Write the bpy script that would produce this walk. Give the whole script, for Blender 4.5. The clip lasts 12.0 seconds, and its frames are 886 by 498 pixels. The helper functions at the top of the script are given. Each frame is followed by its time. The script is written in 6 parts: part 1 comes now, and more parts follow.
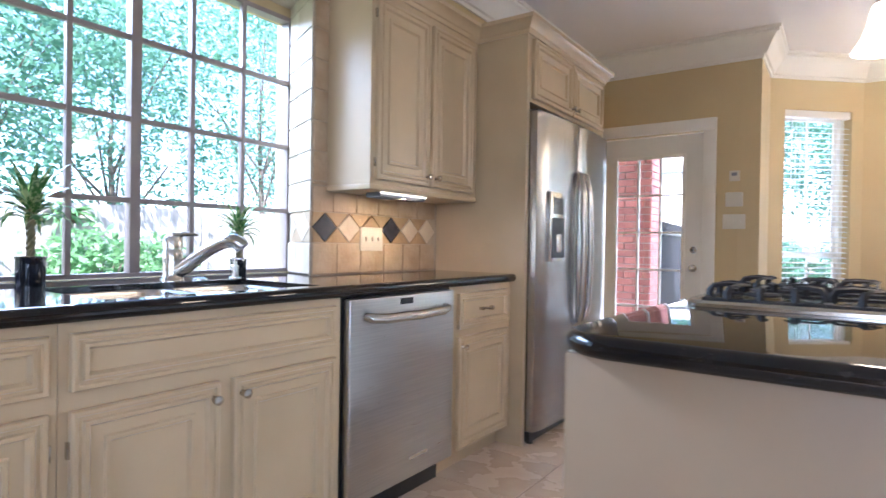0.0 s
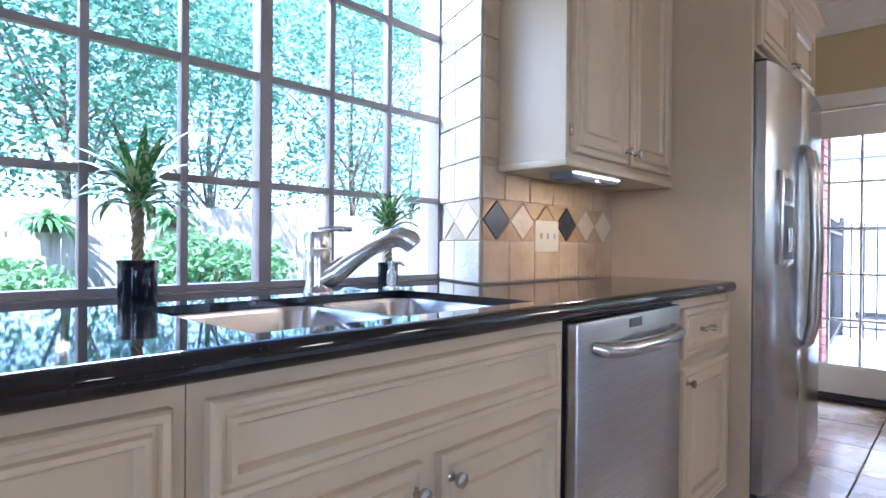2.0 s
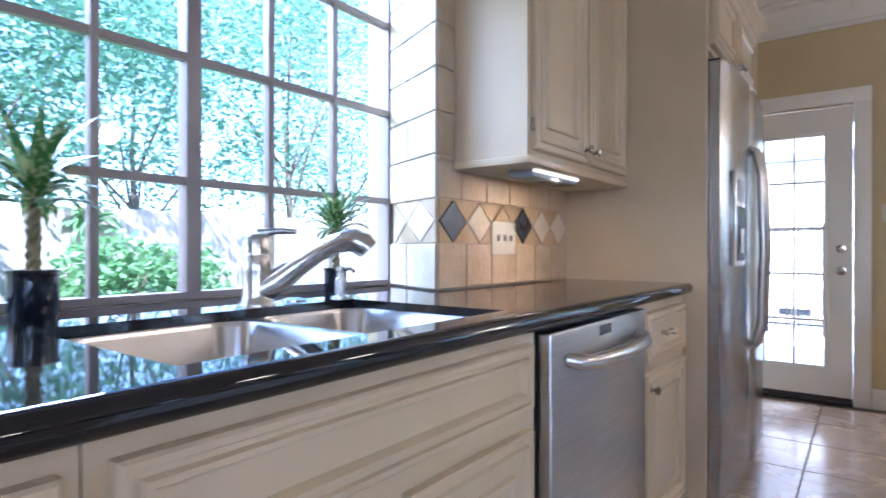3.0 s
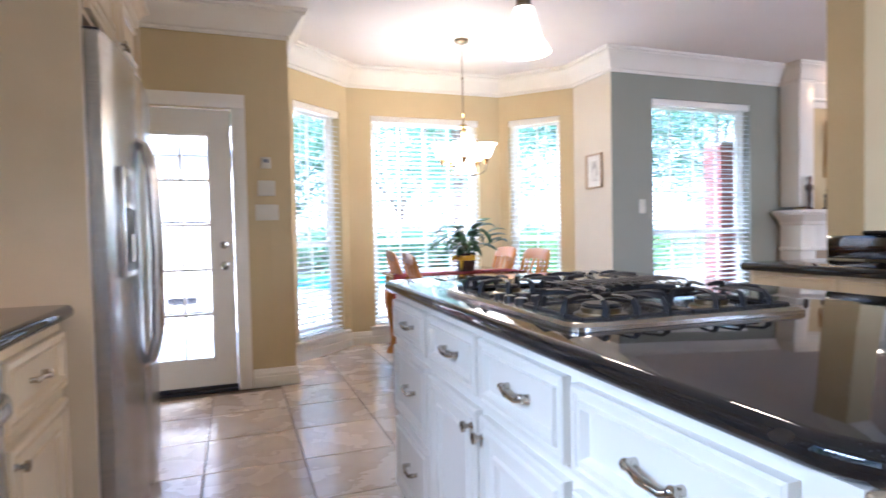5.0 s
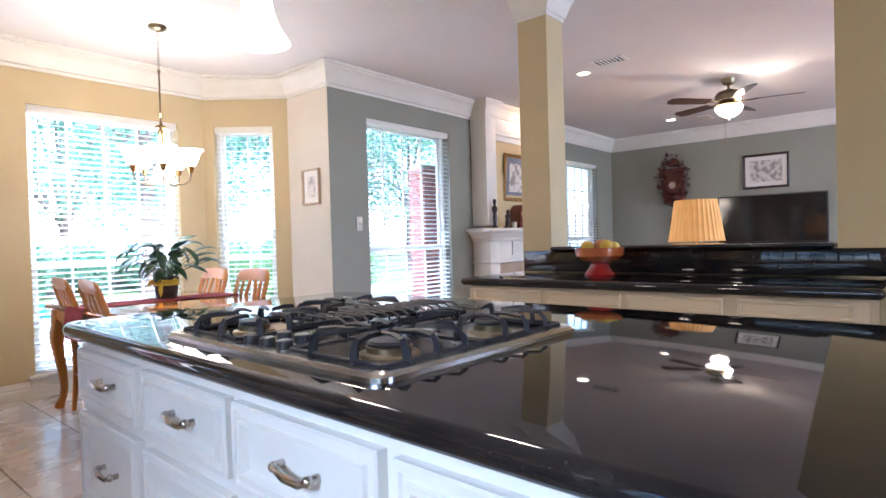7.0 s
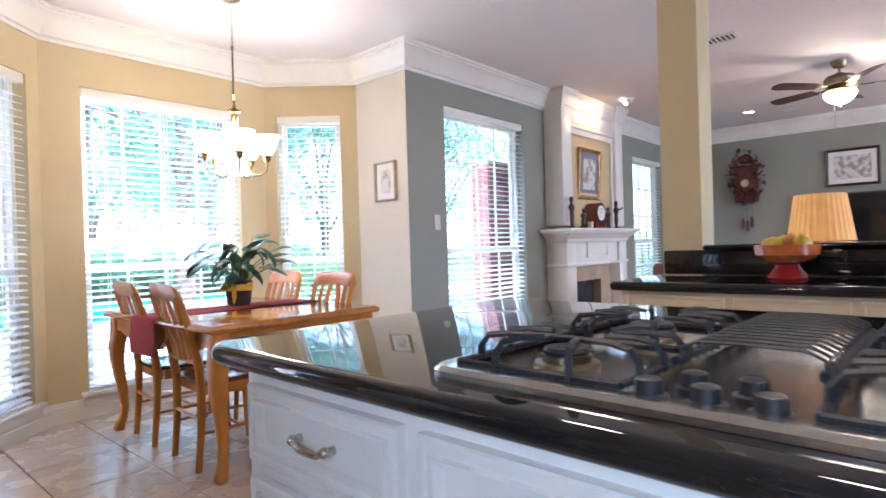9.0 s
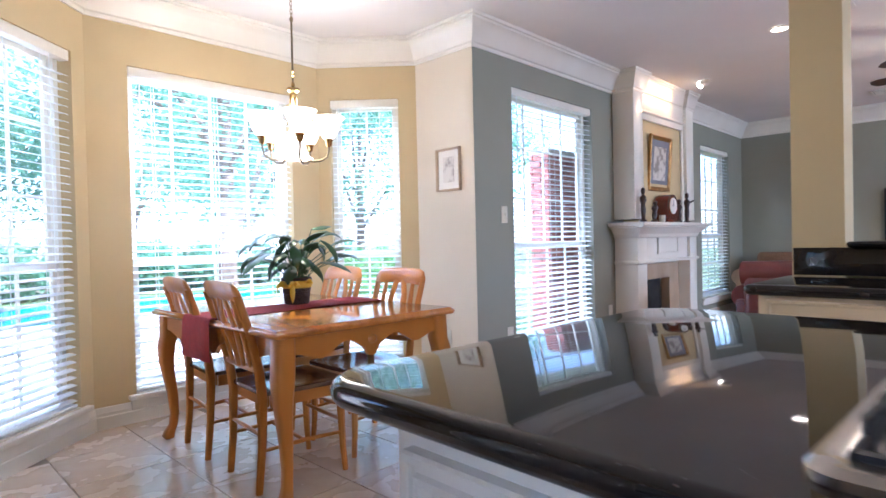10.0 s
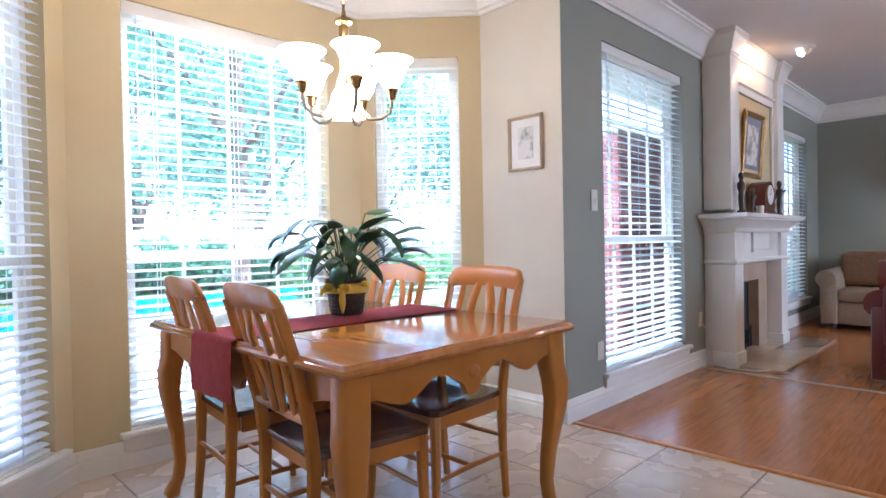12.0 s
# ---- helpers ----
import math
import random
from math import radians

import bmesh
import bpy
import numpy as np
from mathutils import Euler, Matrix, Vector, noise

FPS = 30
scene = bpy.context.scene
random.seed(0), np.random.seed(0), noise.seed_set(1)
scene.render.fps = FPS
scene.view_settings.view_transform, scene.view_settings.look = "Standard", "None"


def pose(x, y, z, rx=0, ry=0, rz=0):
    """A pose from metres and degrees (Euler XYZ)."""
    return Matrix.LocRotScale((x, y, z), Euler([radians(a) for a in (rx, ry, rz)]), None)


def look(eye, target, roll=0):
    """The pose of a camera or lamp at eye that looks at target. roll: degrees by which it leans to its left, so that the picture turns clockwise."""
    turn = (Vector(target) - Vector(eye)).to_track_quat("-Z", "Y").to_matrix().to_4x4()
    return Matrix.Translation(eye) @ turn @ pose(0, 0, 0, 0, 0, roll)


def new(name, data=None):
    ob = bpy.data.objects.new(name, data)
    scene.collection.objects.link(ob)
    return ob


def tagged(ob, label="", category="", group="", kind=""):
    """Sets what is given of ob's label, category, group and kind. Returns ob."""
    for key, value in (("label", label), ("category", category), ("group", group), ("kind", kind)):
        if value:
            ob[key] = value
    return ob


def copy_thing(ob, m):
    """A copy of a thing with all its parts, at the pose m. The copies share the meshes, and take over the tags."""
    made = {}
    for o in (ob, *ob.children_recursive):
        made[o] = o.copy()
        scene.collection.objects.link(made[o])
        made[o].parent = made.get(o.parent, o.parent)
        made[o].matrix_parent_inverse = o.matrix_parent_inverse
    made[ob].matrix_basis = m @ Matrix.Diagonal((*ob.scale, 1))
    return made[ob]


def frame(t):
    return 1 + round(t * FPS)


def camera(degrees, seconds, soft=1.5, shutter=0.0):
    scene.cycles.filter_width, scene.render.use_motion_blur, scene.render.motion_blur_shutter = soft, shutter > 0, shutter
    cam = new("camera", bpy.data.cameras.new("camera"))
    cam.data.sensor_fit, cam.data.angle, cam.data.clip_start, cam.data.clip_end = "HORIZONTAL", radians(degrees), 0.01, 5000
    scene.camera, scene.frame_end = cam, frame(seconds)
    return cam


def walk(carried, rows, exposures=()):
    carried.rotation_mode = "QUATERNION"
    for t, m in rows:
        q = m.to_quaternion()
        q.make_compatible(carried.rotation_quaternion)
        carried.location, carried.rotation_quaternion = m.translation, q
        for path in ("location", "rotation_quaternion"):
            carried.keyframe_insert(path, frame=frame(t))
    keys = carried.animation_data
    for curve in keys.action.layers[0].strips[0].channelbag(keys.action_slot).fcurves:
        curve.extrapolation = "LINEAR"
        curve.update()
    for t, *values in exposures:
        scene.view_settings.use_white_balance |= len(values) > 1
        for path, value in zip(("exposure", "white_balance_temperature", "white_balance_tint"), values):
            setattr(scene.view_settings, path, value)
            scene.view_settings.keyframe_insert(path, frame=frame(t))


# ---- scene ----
cam = camera(75.9, 12.0, soft=1.5, shutter=0.35)
PATH = [
    (0, (-0.062, 0.988, 1.064), (-1.215, 2.622, 1.048), 0.9),
    (0.5, (-0.33, 1.021, 1.02), (-1.536, 2.617, 1.025), 0.7),
    (1, (-0.501, 1.078, 1.024), (-1.745, 2.643, 1.008), 0.7),
    (1.5, (-0.676, 1.177, 1.037), (-1.984, 2.691, 1.016), 0.7),
    (2, (-0.808, 1.238, 1.041), (-2.166, 2.705, 1.033), 0.5),
    (2.5, (-0.92, 1.261, 1.049), (-2.261, 2.744, 1.036), 0.5),
    (2.7, (-0.932, 1.272, 1.045), (-2.233, 2.791, 1.037), 0.4),
    (4.3, (-0.98, 1.584, 1.1), (-1.062, 3.582, 1.056), -0.8),
    (4.5, (-0.988, 1.578, 1.115), (-0.81, 3.569, 1.058), -0.7),
    (5, (-1.008, 1.631, 1.117), (-0.319, 3.507, 1.054), -1.2),
    (5.5, (-1.02, 1.642, 1.135), (0.031, 3.342, 1.068), -1.6),
    (6, (-1.016, 1.653, 1.136), (0.301, 3.157, 1.078), -1.9),
    (6.5, (-0.989, 1.776, 1.133), (0.466, 3.147, 1.089), -1.9),
    (6.7, (-0.976, 1.844, 1.133), (0.512, 3.18, 1.096), -1.8),
    (8.3, (-1.069, 2.409, 1.141), (0.512, 3.634, 1.117), -1.3),
    (8.5, (-1.06, 2.538, 1.104), (0.51, 3.777, 1.093), -1.8),
    (9, (-0.996, 2.763, 1.109), (0.502, 4.088, 1.098), -1.7),
    (9.5, (-0.938, 2.954, 1.094), (0.496, 4.348, 1.077), -1.6),
    (10, (-0.897, 3.235, 1.115), (0.529, 4.638, 1.087), -1.3),
    (10.5, (-0.783, 3.487, 1.065), (0.634, 4.899, 1.048), -1.4),
    (11, (-0.698, 3.721, 1.063), (0.694, 5.156, 1.037), -1.2),
    (11.5, (-0.609, 3.936, 1.061), (0.779, 5.375, 1.035), -1.4),
    (12, (-0.553, 4.158, 1.07), (0.856, 5.577, 1.045), -1.1),
]
EXPOSURES = [(0.0, 0.0, 5150), (1.0, -0.05, 5000), (2.3, -0.15, 4650), (4.6, 0.1, 5050), (6.5, 0.1, 5050), (9.0, 0.08, 4950), (12.0, -0.12, 4850)]
walk(cam, [(t, look(eye, target, roll)) for t, eye, target, roll in PATH], [(t, 2.84 + s, k, 20) for t, s, k in EXPOSURES])

# ---- world, sun, exposure ----
world = bpy.data.worlds.new("sky")
scene.world = world
world.use_nodes = True
_sky = world.node_tree.nodes.new("ShaderNodeTexSky")
_sky.sky_type = "NISHITA"
_sky.sun_disc = False
_sky.sun_elevation = radians(48)
_sky.sun_rotation = radians(200)
_sky.air_density, _sky.dust_density = 1.0, 1.5
world.node_tree.links.new(_sky.outputs[0], world.node_tree.nodes["Background"].inputs[0])
world.node_tree.nodes["Background"].inputs[1].default_value = 0.15


def lamp(kind, name, m, energy, color=(1, 1, 1), **kw):
    data = bpy.data.lights.new(name, kind)
    data.energy, data.color = energy, color
    for k, v in kw.items():
        setattr(data, k, v)
    ob = new(name, data)
    ob.matrix_world = m
    return ob


lamp("SUN", "sun", look((4, -6, 9), (0, 0, 0)), 5.0, (1.0, 0.95, 0.86), angle=radians(0.6))


def window_light(name, eye, target, w, h, energy):
    lamp("AREA", name, look(eye, target), energy, (0.80, 0.92, 1.0), shape="RECTANGLE", size=w, size_y=h)


window_light("daylight_sink", (-4.5, 1.8, 3.3), (-0.5, 1.8, 0.6), 2.6, 1.3, 62)
window_light("daylight_bay", (0.85, 9.3, 4.6), (0.85, 6.2, 0.9), 3.0, 1.8, 260)
window_light("daylight_living", (3.4, 7.9, 4.4), (3.4, 5.0, 0.6), 1.6, 1.6, 170)
window_light("daylight_far", (7.35, 7.9, 4.4), (7.35, 5.0, 0.6), 1.6, 1.6, 150)
# fill lamp in an assumed south opening, added to brighten the living room
window_light("daylight_south", (5.6, -2.25, 1.6), (5.6, 4, 1.3), 2.9, 1.3, 38)
# fill lamp in an invented south opening, added to brighten the kitchen
window_light("daylight_kitchen", (0.5, -2.25, 1.6), (0.5, 4, 1.2), 1.3, 1.3, 4)


# ---- materials ----
def mat(name, a, b=None, scale=8.0, rough=0.5, metal=0.0, bump=0.0, bump_scale=60.0, coat=0.0, emit=None, power=0.0, stretch=(1, 1, 1), rough2=None, vary=0.0, spec=None, detail=4.0, mask=(0.35, 0.65), alpha_pass=0.0):
    m = bpy.data.materials.new(name)
    m.use_nodes = True
    nt = m.node_tree
    p = nt.nodes["Principled BSDF"]
    p.inputs["Roughness"].default_value = rough
    p.inputs["Metallic"].default_value = metal
    p.inputs["Coat Weight"].default_value = coat
    p.inputs["Coat Roughness"].default_value = 0.08
    if spec is not None:
        p.inputs["Specular IOR Level"].default_value = spec
    if alpha_pass:
        p.inputs["Transmission Weight"].default_value = alpha_pass
    tc = nt.nodes.new("ShaderNodeTexCoord")
    mp = nt.nodes.new("ShaderNodeMapping")
    mp.inputs["Scale"].default_value = stretch
    nt.links.new(tc.outputs["Object"], mp.inputs["Vector"])
    oi = nt.nodes.new("ShaderNodeObjectInfo")
    sh = nt.nodes.new("ShaderNodeVectorMath")
    sh.operation = "ADD"
    mul = nt.nodes.new("ShaderNodeMath")
    mul.operation = "MULTIPLY"
    mul.inputs[1].default_value = 37.0
    nt.links.new(oi.outputs["Random"], mul.inputs[0])
    nt.links.new(mp.outputs[0], sh.inputs[0])
    nt.links.new(mul.outputs[0], sh.inputs[1])
    b = b or tuple(c * 0.9 for c in a)
    n = nt.nodes.new("ShaderNodeTexNoise")
    n.inputs["Scale"].default_value = scale
    n.inputs["Detail"].default_value = detail
    nt.links.new(sh.outputs[0], n.inputs["Vector"])
    mr = nt.nodes.new("ShaderNodeMapRange")
    mr.inputs["From Min"].default_value, mr.inputs["From Max"].default_value = mask
    nt.links.new(n.outputs[0], mr.inputs["Value"])
    mix = nt.nodes.new("ShaderNodeMix")
    mix.data_type = "RGBA"
    mix.inputs["A"].default_value, mix.inputs["B"].default_value = (*a, 1), (*b, 1)
    nt.links.new(mr.outputs[0], mix.inputs["Factor"])
    out = mix.outputs["Result"]
    if vary:
        hsv = nt.nodes.new("ShaderNodeHueSaturation")
        r2 = nt.nodes.new("ShaderNodeMapRange")
        r2.inputs["To Min"].default_value, r2.inputs["To Max"].default_value = 1 - vary, 1 + vary
        nt.links.new(oi.outputs["Random"], r2.inputs["Value"])
        nt.links.new(r2.outputs[0], hsv.inputs["Value"])
        nt.links.new(out, hsv.inputs["Color"])
        out = hsv.outputs[0]
    nt.links.new(out, p.inputs["Base Color"])
    if rough2 is not None:
        r3 = nt.nodes.new("ShaderNodeMapRange")
        r3.inputs["To Min"].default_value, r3.inputs["To Max"].default_value = rough, rough2
        nt.links.new(n.outputs[0], r3.inputs["Value"])
        nt.links.new(r3.outputs[0], p.inputs["Roughness"])
    if bump:
        n2 = nt.nodes.new("ShaderNodeTexNoise")
        n2.inputs["Scale"].default_value = bump_scale
        n2.inputs["Detail"].default_value = 3
        nt.links.new(sh.outputs[0], n2.inputs["Vector"])
        bp = nt.nodes.new("ShaderNodeBump")
        bp.inputs["Strength"].default_value = bump
        bp.inputs["Distance"].default_value = 0.01
        nt.links.new(n2.outputs[0], bp.inputs["Height"])
        nt.links.new(bp.outputs[0], p.inputs["Normal"])
    if power:
        p.inputs["Emission Color"].default_value = (*(emit or a), 1)
        p.inputs["Emission Strength"].default_value = power
    return m


def leafy(m):
    """Lets some light pass through thin leaves."""
    nt = m.node_tree
    p = nt.nodes["Principled BSDF"]
    out = [n for n in nt.nodes if n.type == "OUTPUT_MATERIAL"][0]
    tr = nt.nodes.new("ShaderNodeBsdfTranslucent")
    ad = nt.nodes.new("ShaderNodeMixShader")
    ad.inputs[0].default_value = 0.5
    nt.links.new(p.inputs["Base Color"].links[0].from_socket, tr.inputs["Color"])
    nt.links.new(p.outputs[0], ad.inputs[1])
    nt.links.new(tr.outputs[0], ad.inputs[2])
    nt.links.new(ad.outputs[0], out.inputs["Surface"])
    return m


def granite(name):
    m = mat(name, (0.006, 0.006, 0.007), (0.02, 0.016, 0.014), scale=14, rough=0.035, detail=8, mask=(0.42, 0.7))
    nt = m.node_tree
    p = nt.nodes["Principled BSDF"]
    old = p.inputs["Base Color"].links[0].from_socket
    tc = nt.nodes["Texture Coordinate"]
    v = nt.nodes.new("ShaderNodeTexVoronoi")
    v.inputs["Scale"].default_value = 120
    nt.links.new(tc.outputs["Object"], v.inputs["Vector"])
    mr = nt.nodes.new("ShaderNodeMapRange")
    mr.inputs["From Min"].default_value, mr.inputs["From Max"].default_value = 0.15, 0.05
    nt.links.new(v.outputs["Distance"], mr.inputs["Value"])
    n = nt.nodes.new("ShaderNodeTexNoise")
    n.inputs["Scale"].default_value = 9
    nt.links.new(tc.outputs["Object"], n.inputs["Vector"])
    g = nt.nodes.new("ShaderNodeMapRange")
    g.inputs["From Min"].default_value, g.inputs["From Max"].default_value = 0.35, 0.8
    nt.links.new(n.outputs[0], g.inputs["Value"])
    mu = nt.nodes.new("ShaderNodeMath")
    mu.operation = "MULTIPLY"
    nt.links.new(mr.outputs[0], mu.inputs[0])
    nt.links.new(g.outputs[0], mu.inputs[1])
    mix = nt.nodes.new("ShaderNodeMix")
    mix.data_type = "RGBA"
    nt.links.new(mu.outputs[0], mix.inputs["Factor"])
    nt.links.new(old, mix.inputs["A"])
    mix.inputs["B"].default_value = (0.22, 0.19, 0.18, 1)
    nt.links.new(mix.outputs["Result"], p.inputs["Base Color"])
    return m


def planks(name, a, b, rough):
    m = mat(name, a, b, scale=5, rough=rough, stretch=(1, 12, 1), bump=0.02)
    nt = m.node_tree
    p = nt.nodes["Principled BSDF"]
    old = p.inputs["Base Color"].links[0].from_socket
    tc = nt.nodes["Texture Coordinate"]
    br = nt.nodes.new("ShaderNodeTexBrick")
    br.inputs["Scale"].default_value = 1
    br.inputs["Brick Width"].default_value = 1.1
    br.inputs["Row Height"].default_value = 0.083
    br.inputs["Mortar Size"].default_value = 0.0012
    br.inputs["Color1"].default_value = (0.93, 0.93, 0.93, 1)
    br.inputs["Color2"].default_value = (1.05, 1.02, 1.0, 1)
    br.inputs["Mortar"].default_value = (0.75, 0.7, 0.64, 1)
    nt.links.new(tc.outputs["Object"], br.inputs["Vector"])
    mix = nt.nodes.new("ShaderNodeMix")
    mix.data_type = "RGBA"
    mix.blend_type = "MULTIPLY"
    mix.inputs["Factor"].default_value = 1
    nt.links.new(old, mix.inputs["A"])
    nt.links.new(br.outputs["Color"], mix.inputs["B"])
    nt.links.new(mix.outputs["Result"], p.inputs["Base Color"])
    return m


def clear_glass(name, tint=(1, 1, 1)):
    m = bpy.data.materials.new(name)
    m.use_nodes = True
    nt = m.node_tree
    nt.nodes.remove(nt.nodes["Principled BSDF"])
    t = nt.nodes.new("ShaderNodeBsdfTransparent")
    t.inputs[0].default_value = (*tint, 1)
    g = nt.nodes.new("ShaderNodeBsdfGlossy")
    g.inputs["Roughness"].default_value = 0.01
    lw = nt.nodes.new("ShaderNodeLayerWeight")
    lw.inputs["Blend"].default_value = 0.5
    pw = nt.nodes.new("ShaderNodeMath")
    pw.operation = "POWER"
    pw.inputs[1].default_value = 4.0
    nt.links.new(lw.outputs["Facing"], pw.inputs[0])
    f = nt.nodes.new("ShaderNodeMath")
    f.operation = "MULTIPLY_ADD"
    f.inputs[1].default_value, f.inputs[2].default_value = 0.9, 0.04
    nt.links.new(pw.outputs[0], f.inputs[0])
    mx = nt.nodes.new("ShaderNodeMixShader")
    nt.links.new(f.outputs[0], mx.inputs[0])
    nt.links.new(t.outputs[0], mx.inputs[1])
    nt.links.new(g.outputs[0], mx.inputs[2])
    nt.links.new(mx.outputs[0], nt.nodes["Material Output"].inputs[0])
    return m


CREAM = mat("cream cabinet paint", (0.59, 0.46, 0.285), (0.53, 0.41, 0.25), scale=3, rough=0.32, bump=0.015, bump_scale=180)
WHITE = mat("white trim paint", (0.77, 0.73, 0.65), (0.73, 0.69, 0.60), scale=3, rough=0.35, bump=0.01)
BEIGE = mat("beige wall paint", (0.56, 0.44, 0.235), (0.53, 0.41, 0.215), scale=2, rough=0.6, bump=0.06, bump_scale=140)
# tan paint, made darker to hold the shade on the island's south end
PANEL = mat("tan shaded panel", (0.40, 0.29, 0.18), (0.37, 0.265, 0.165), scale=3, rough=0.45, bump=0.02)
# paler and less yellow than BEIGE, for the return wall only
PALE = mat("pale beige wall", (0.62, 0.55, 0.43), (0.59, 0.52, 0.40), scale=2, rough=0.6, bump=0.06, bump_scale=140)
SAGE = mat("grey green wall paint", (0.265, 0.262, 0.205), (0.25, 0.247, 0.19), scale=2, rough=0.55, bump=0.06, bump_scale=140)
CEIL = mat("ceiling paint", (0.74, 0.70, 0.66), (0.71, 0.67, 0.63), scale=1.5, rough=0.8, bump=0.08, bump_scale=160)
GRANITE = granite("black granite")
STEEL = mat("brushed steel", (0.55, 0.54, 0.52), (0.47, 0.46, 0.45), scale=4, rough=0.24, metal=1.0, stretch=(1, 1, 60), rough2=0.36)
# STEEL darkened for the refrigerator's shade and the dim room it mirrors
FRIDGE_STEEL = mat("shaded brushed steel", (0.42, 0.40, 0.38), (0.36, 0.345, 0.33), scale=4, rough=0.2, metal=1.0, stretch=(1, 1, 60), rough2=0.3)
STEEL_H = mat("satin steel", (0.62, 0.60, 0.57), (0.55, 0.53, 0.50), scale=20, rough=0.22, metal=1.0)
CHROME = mat("nickel hardware", (0.62, 0.58, 0.52), (0.45, 0.41, 0.36), scale=30, rough=0.16, metal=1.0)
BRASS = mat("brass", (0.62, 0.43, 0.17), (0.42, 0.29, 0.12), scale=25, rough=0.18, metal=1.0)
BRONZE = mat("aged brass", (0.30, 0.24, 0.15), (0.20, 0.16, 0.10), scale=25, rough=0.3, metal=1.0)
IRON = mat("cast iron", (0.012, 0.012, 0.014), (0.02, 0.02, 0.022), scale=60, rough=0.5, spec=0.3, bump=0.1, bump_scale=300)
BLACK = mat("black plastic", (0.012, 0.012, 0.013), (0.02, 0.02, 0.02), rough=0.35)
GLOSSBLACK = mat("glossy black glaze", (0.006, 0.007, 0.012), (0.01, 0.012, 0.02), rough=0.06)
TRAV = mat("tumbled travertine", (0.53, 0.41, 0.27), (0.43, 0.31, 0.19), scale=9, rough=0.5, bump=0.5, bump_scale=45, vary=0.08, detail=8)
TRAVL = mat("pale travertine", (0.68, 0.60, 0.47), (0.60, 0.50, 0.37), scale=9, rough=0.5, bump=0.4, bump_scale=45, vary=0.05)
TRAVD = mat("tan travertine", (0.46, 0.32, 0.17), (0.38, 0.255, 0.13), scale=9, rough=0.5, bump=0.4, bump_scale=45, vary=0.08)
SLATE = mat("dark polished stone", (0.03, 0.03, 0.035), (0.05, 0.05, 0.055), scale=20, rough=0.25)
GROUT = mat("grout", (0.50, 0.42, 0.31), (0.44, 0.36, 0.26), scale=30, rough=0.8)
GROUTD = mat("floor grout", (0.20, 0.15, 0.11), (0.16, 0.12, 0.09), scale=30, rough=0.8)
FTILE = mat("beige floor tile", (0.64, 0.52, 0.40), (0.53, 0.41, 0.30), scale=5, rough=0.2, rough2=0.34, vary=0.07, bump=0.05, bump_scale=12, detail=8, coat=0.2)
OAK = planks("orange oak floor", (0.39, 0.15, 0.042), (0.31, 0.112, 0.03), 0.10)
HONEY = mat("honey pine", (0.53, 0.205, 0.026), (0.42, 0.15, 0.017), scale=5, rough=0.3, stretch=(1, 1, 0.25), coat=0.15, detail=6)
HONEYT = mat("honey pine top", (0.52, 0.20, 0.032), (0.43, 0.155, 0.022), scale=6, rough=0.14, stretch=(6, 0.6, 1), coat=0.5, detail=6)
SEAT = mat("dark glossy seat", (0.14, 0.06, 0.028), (0.07, 0.03, 0.015), scale=6, rough=0.15, coat=0.4)
REDCLOTH = mat("red woven cloth", (0.34, 0.022, 0.02), (0.25, 0.014, 0.014), scale=40, rough=0.85, bump=0.3, bump_scale=400)
LEAF = mat("dark green leaf", (0.018, 0.055, 0.018), (0.035, 0.095, 0.025), scale=12, rough=0.28, spec=0.6)
DRACENA = mat("striped leaf", (0.07, 0.19, 0.04), (0.50, 0.55, 0.26), scale=1.2, rough=0.35, stretch=(60, 60, 1), mask=(0.5, 0.56))
CANE = mat("braided stem", (0.30, 0.24, 0.12), (0.16, 0.14, 0.06), scale=30, rough=0.6, bump=0.4)
WICKER = mat("dark wicker", (0.07, 0.035, 0.02), (0.03, 0.016, 0.01), scale=60, rough=0.5, bump=1.0, bump_scale=90)
YELLOW = mat("yellow ribbon", (0.75, 0.50, 0.02), (0.60, 0.36, 0.01), scale=12, rough=0.45)
BLIND = mat("white blind slat", (0.82, 0.84, 0.84), (0.78, 0.80, 0.80), scale=3, rough=0.35)
GLASS = clear_glass("window glass")
GLOW = mat("lit frosted glass", (0.9, 0.85, 0.75), rough=0.4, emit=(1.0, 0.86, 0.62), power=1.0)
GLOW2 = mat("lit bulb glass", (0.9, 0.85, 0.75), rough=0.4, emit=(1.0, 0.80, 0.52), power=5.0)
SHADE = mat("pleated lamp shade", (0.50, 0.30, 0.10), (0.44, 0.25, 0.08), scale=9, rough=0.8, emit=(1.0, 0.42, 0.08), power=0.055)
MARBLE = mat("tan marble", (0.48, 0.36, 0.25), (0.40, 0.29, 0.19), scale=4, rough=0.12, detail=8)
SOOT = mat("soot", (0.012, 0.01, 0.01), (0.03, 0.028, 0.026), scale=8, rough=0.8)
LEATHER = mat("burgundy leather", (0.11, 0.018, 0.014), (0.07, 0.012, 0.01), scale=9, rough=0.28, bump=0.15, bump_scale=90)
TAN = mat("tan upholstery", (0.36, 0.27, 0.17), (0.30, 0.22, 0.14), scale=50, rough=0.85, bump=0.2, bump_scale=300)
BROWN = mat("brown cushion", (0.22, 0.12, 0.06), (0.18, 0.10, 0.05), scale=30, rough=0.8, bump=0.2)
CARVED = mat("carved dark wood", (0.12, 0.028, 0.016), (0.06, 0.014, 0.009), scale=14, rough=0.35, bump=0.5, bump_scale=60)
DARKWOOD = mat("dark wood", (0.045, 0.02, 0.012), (0.03, 0.013, 0.008), scale=8, rough=0.3, stretch=(1, 6, 1))
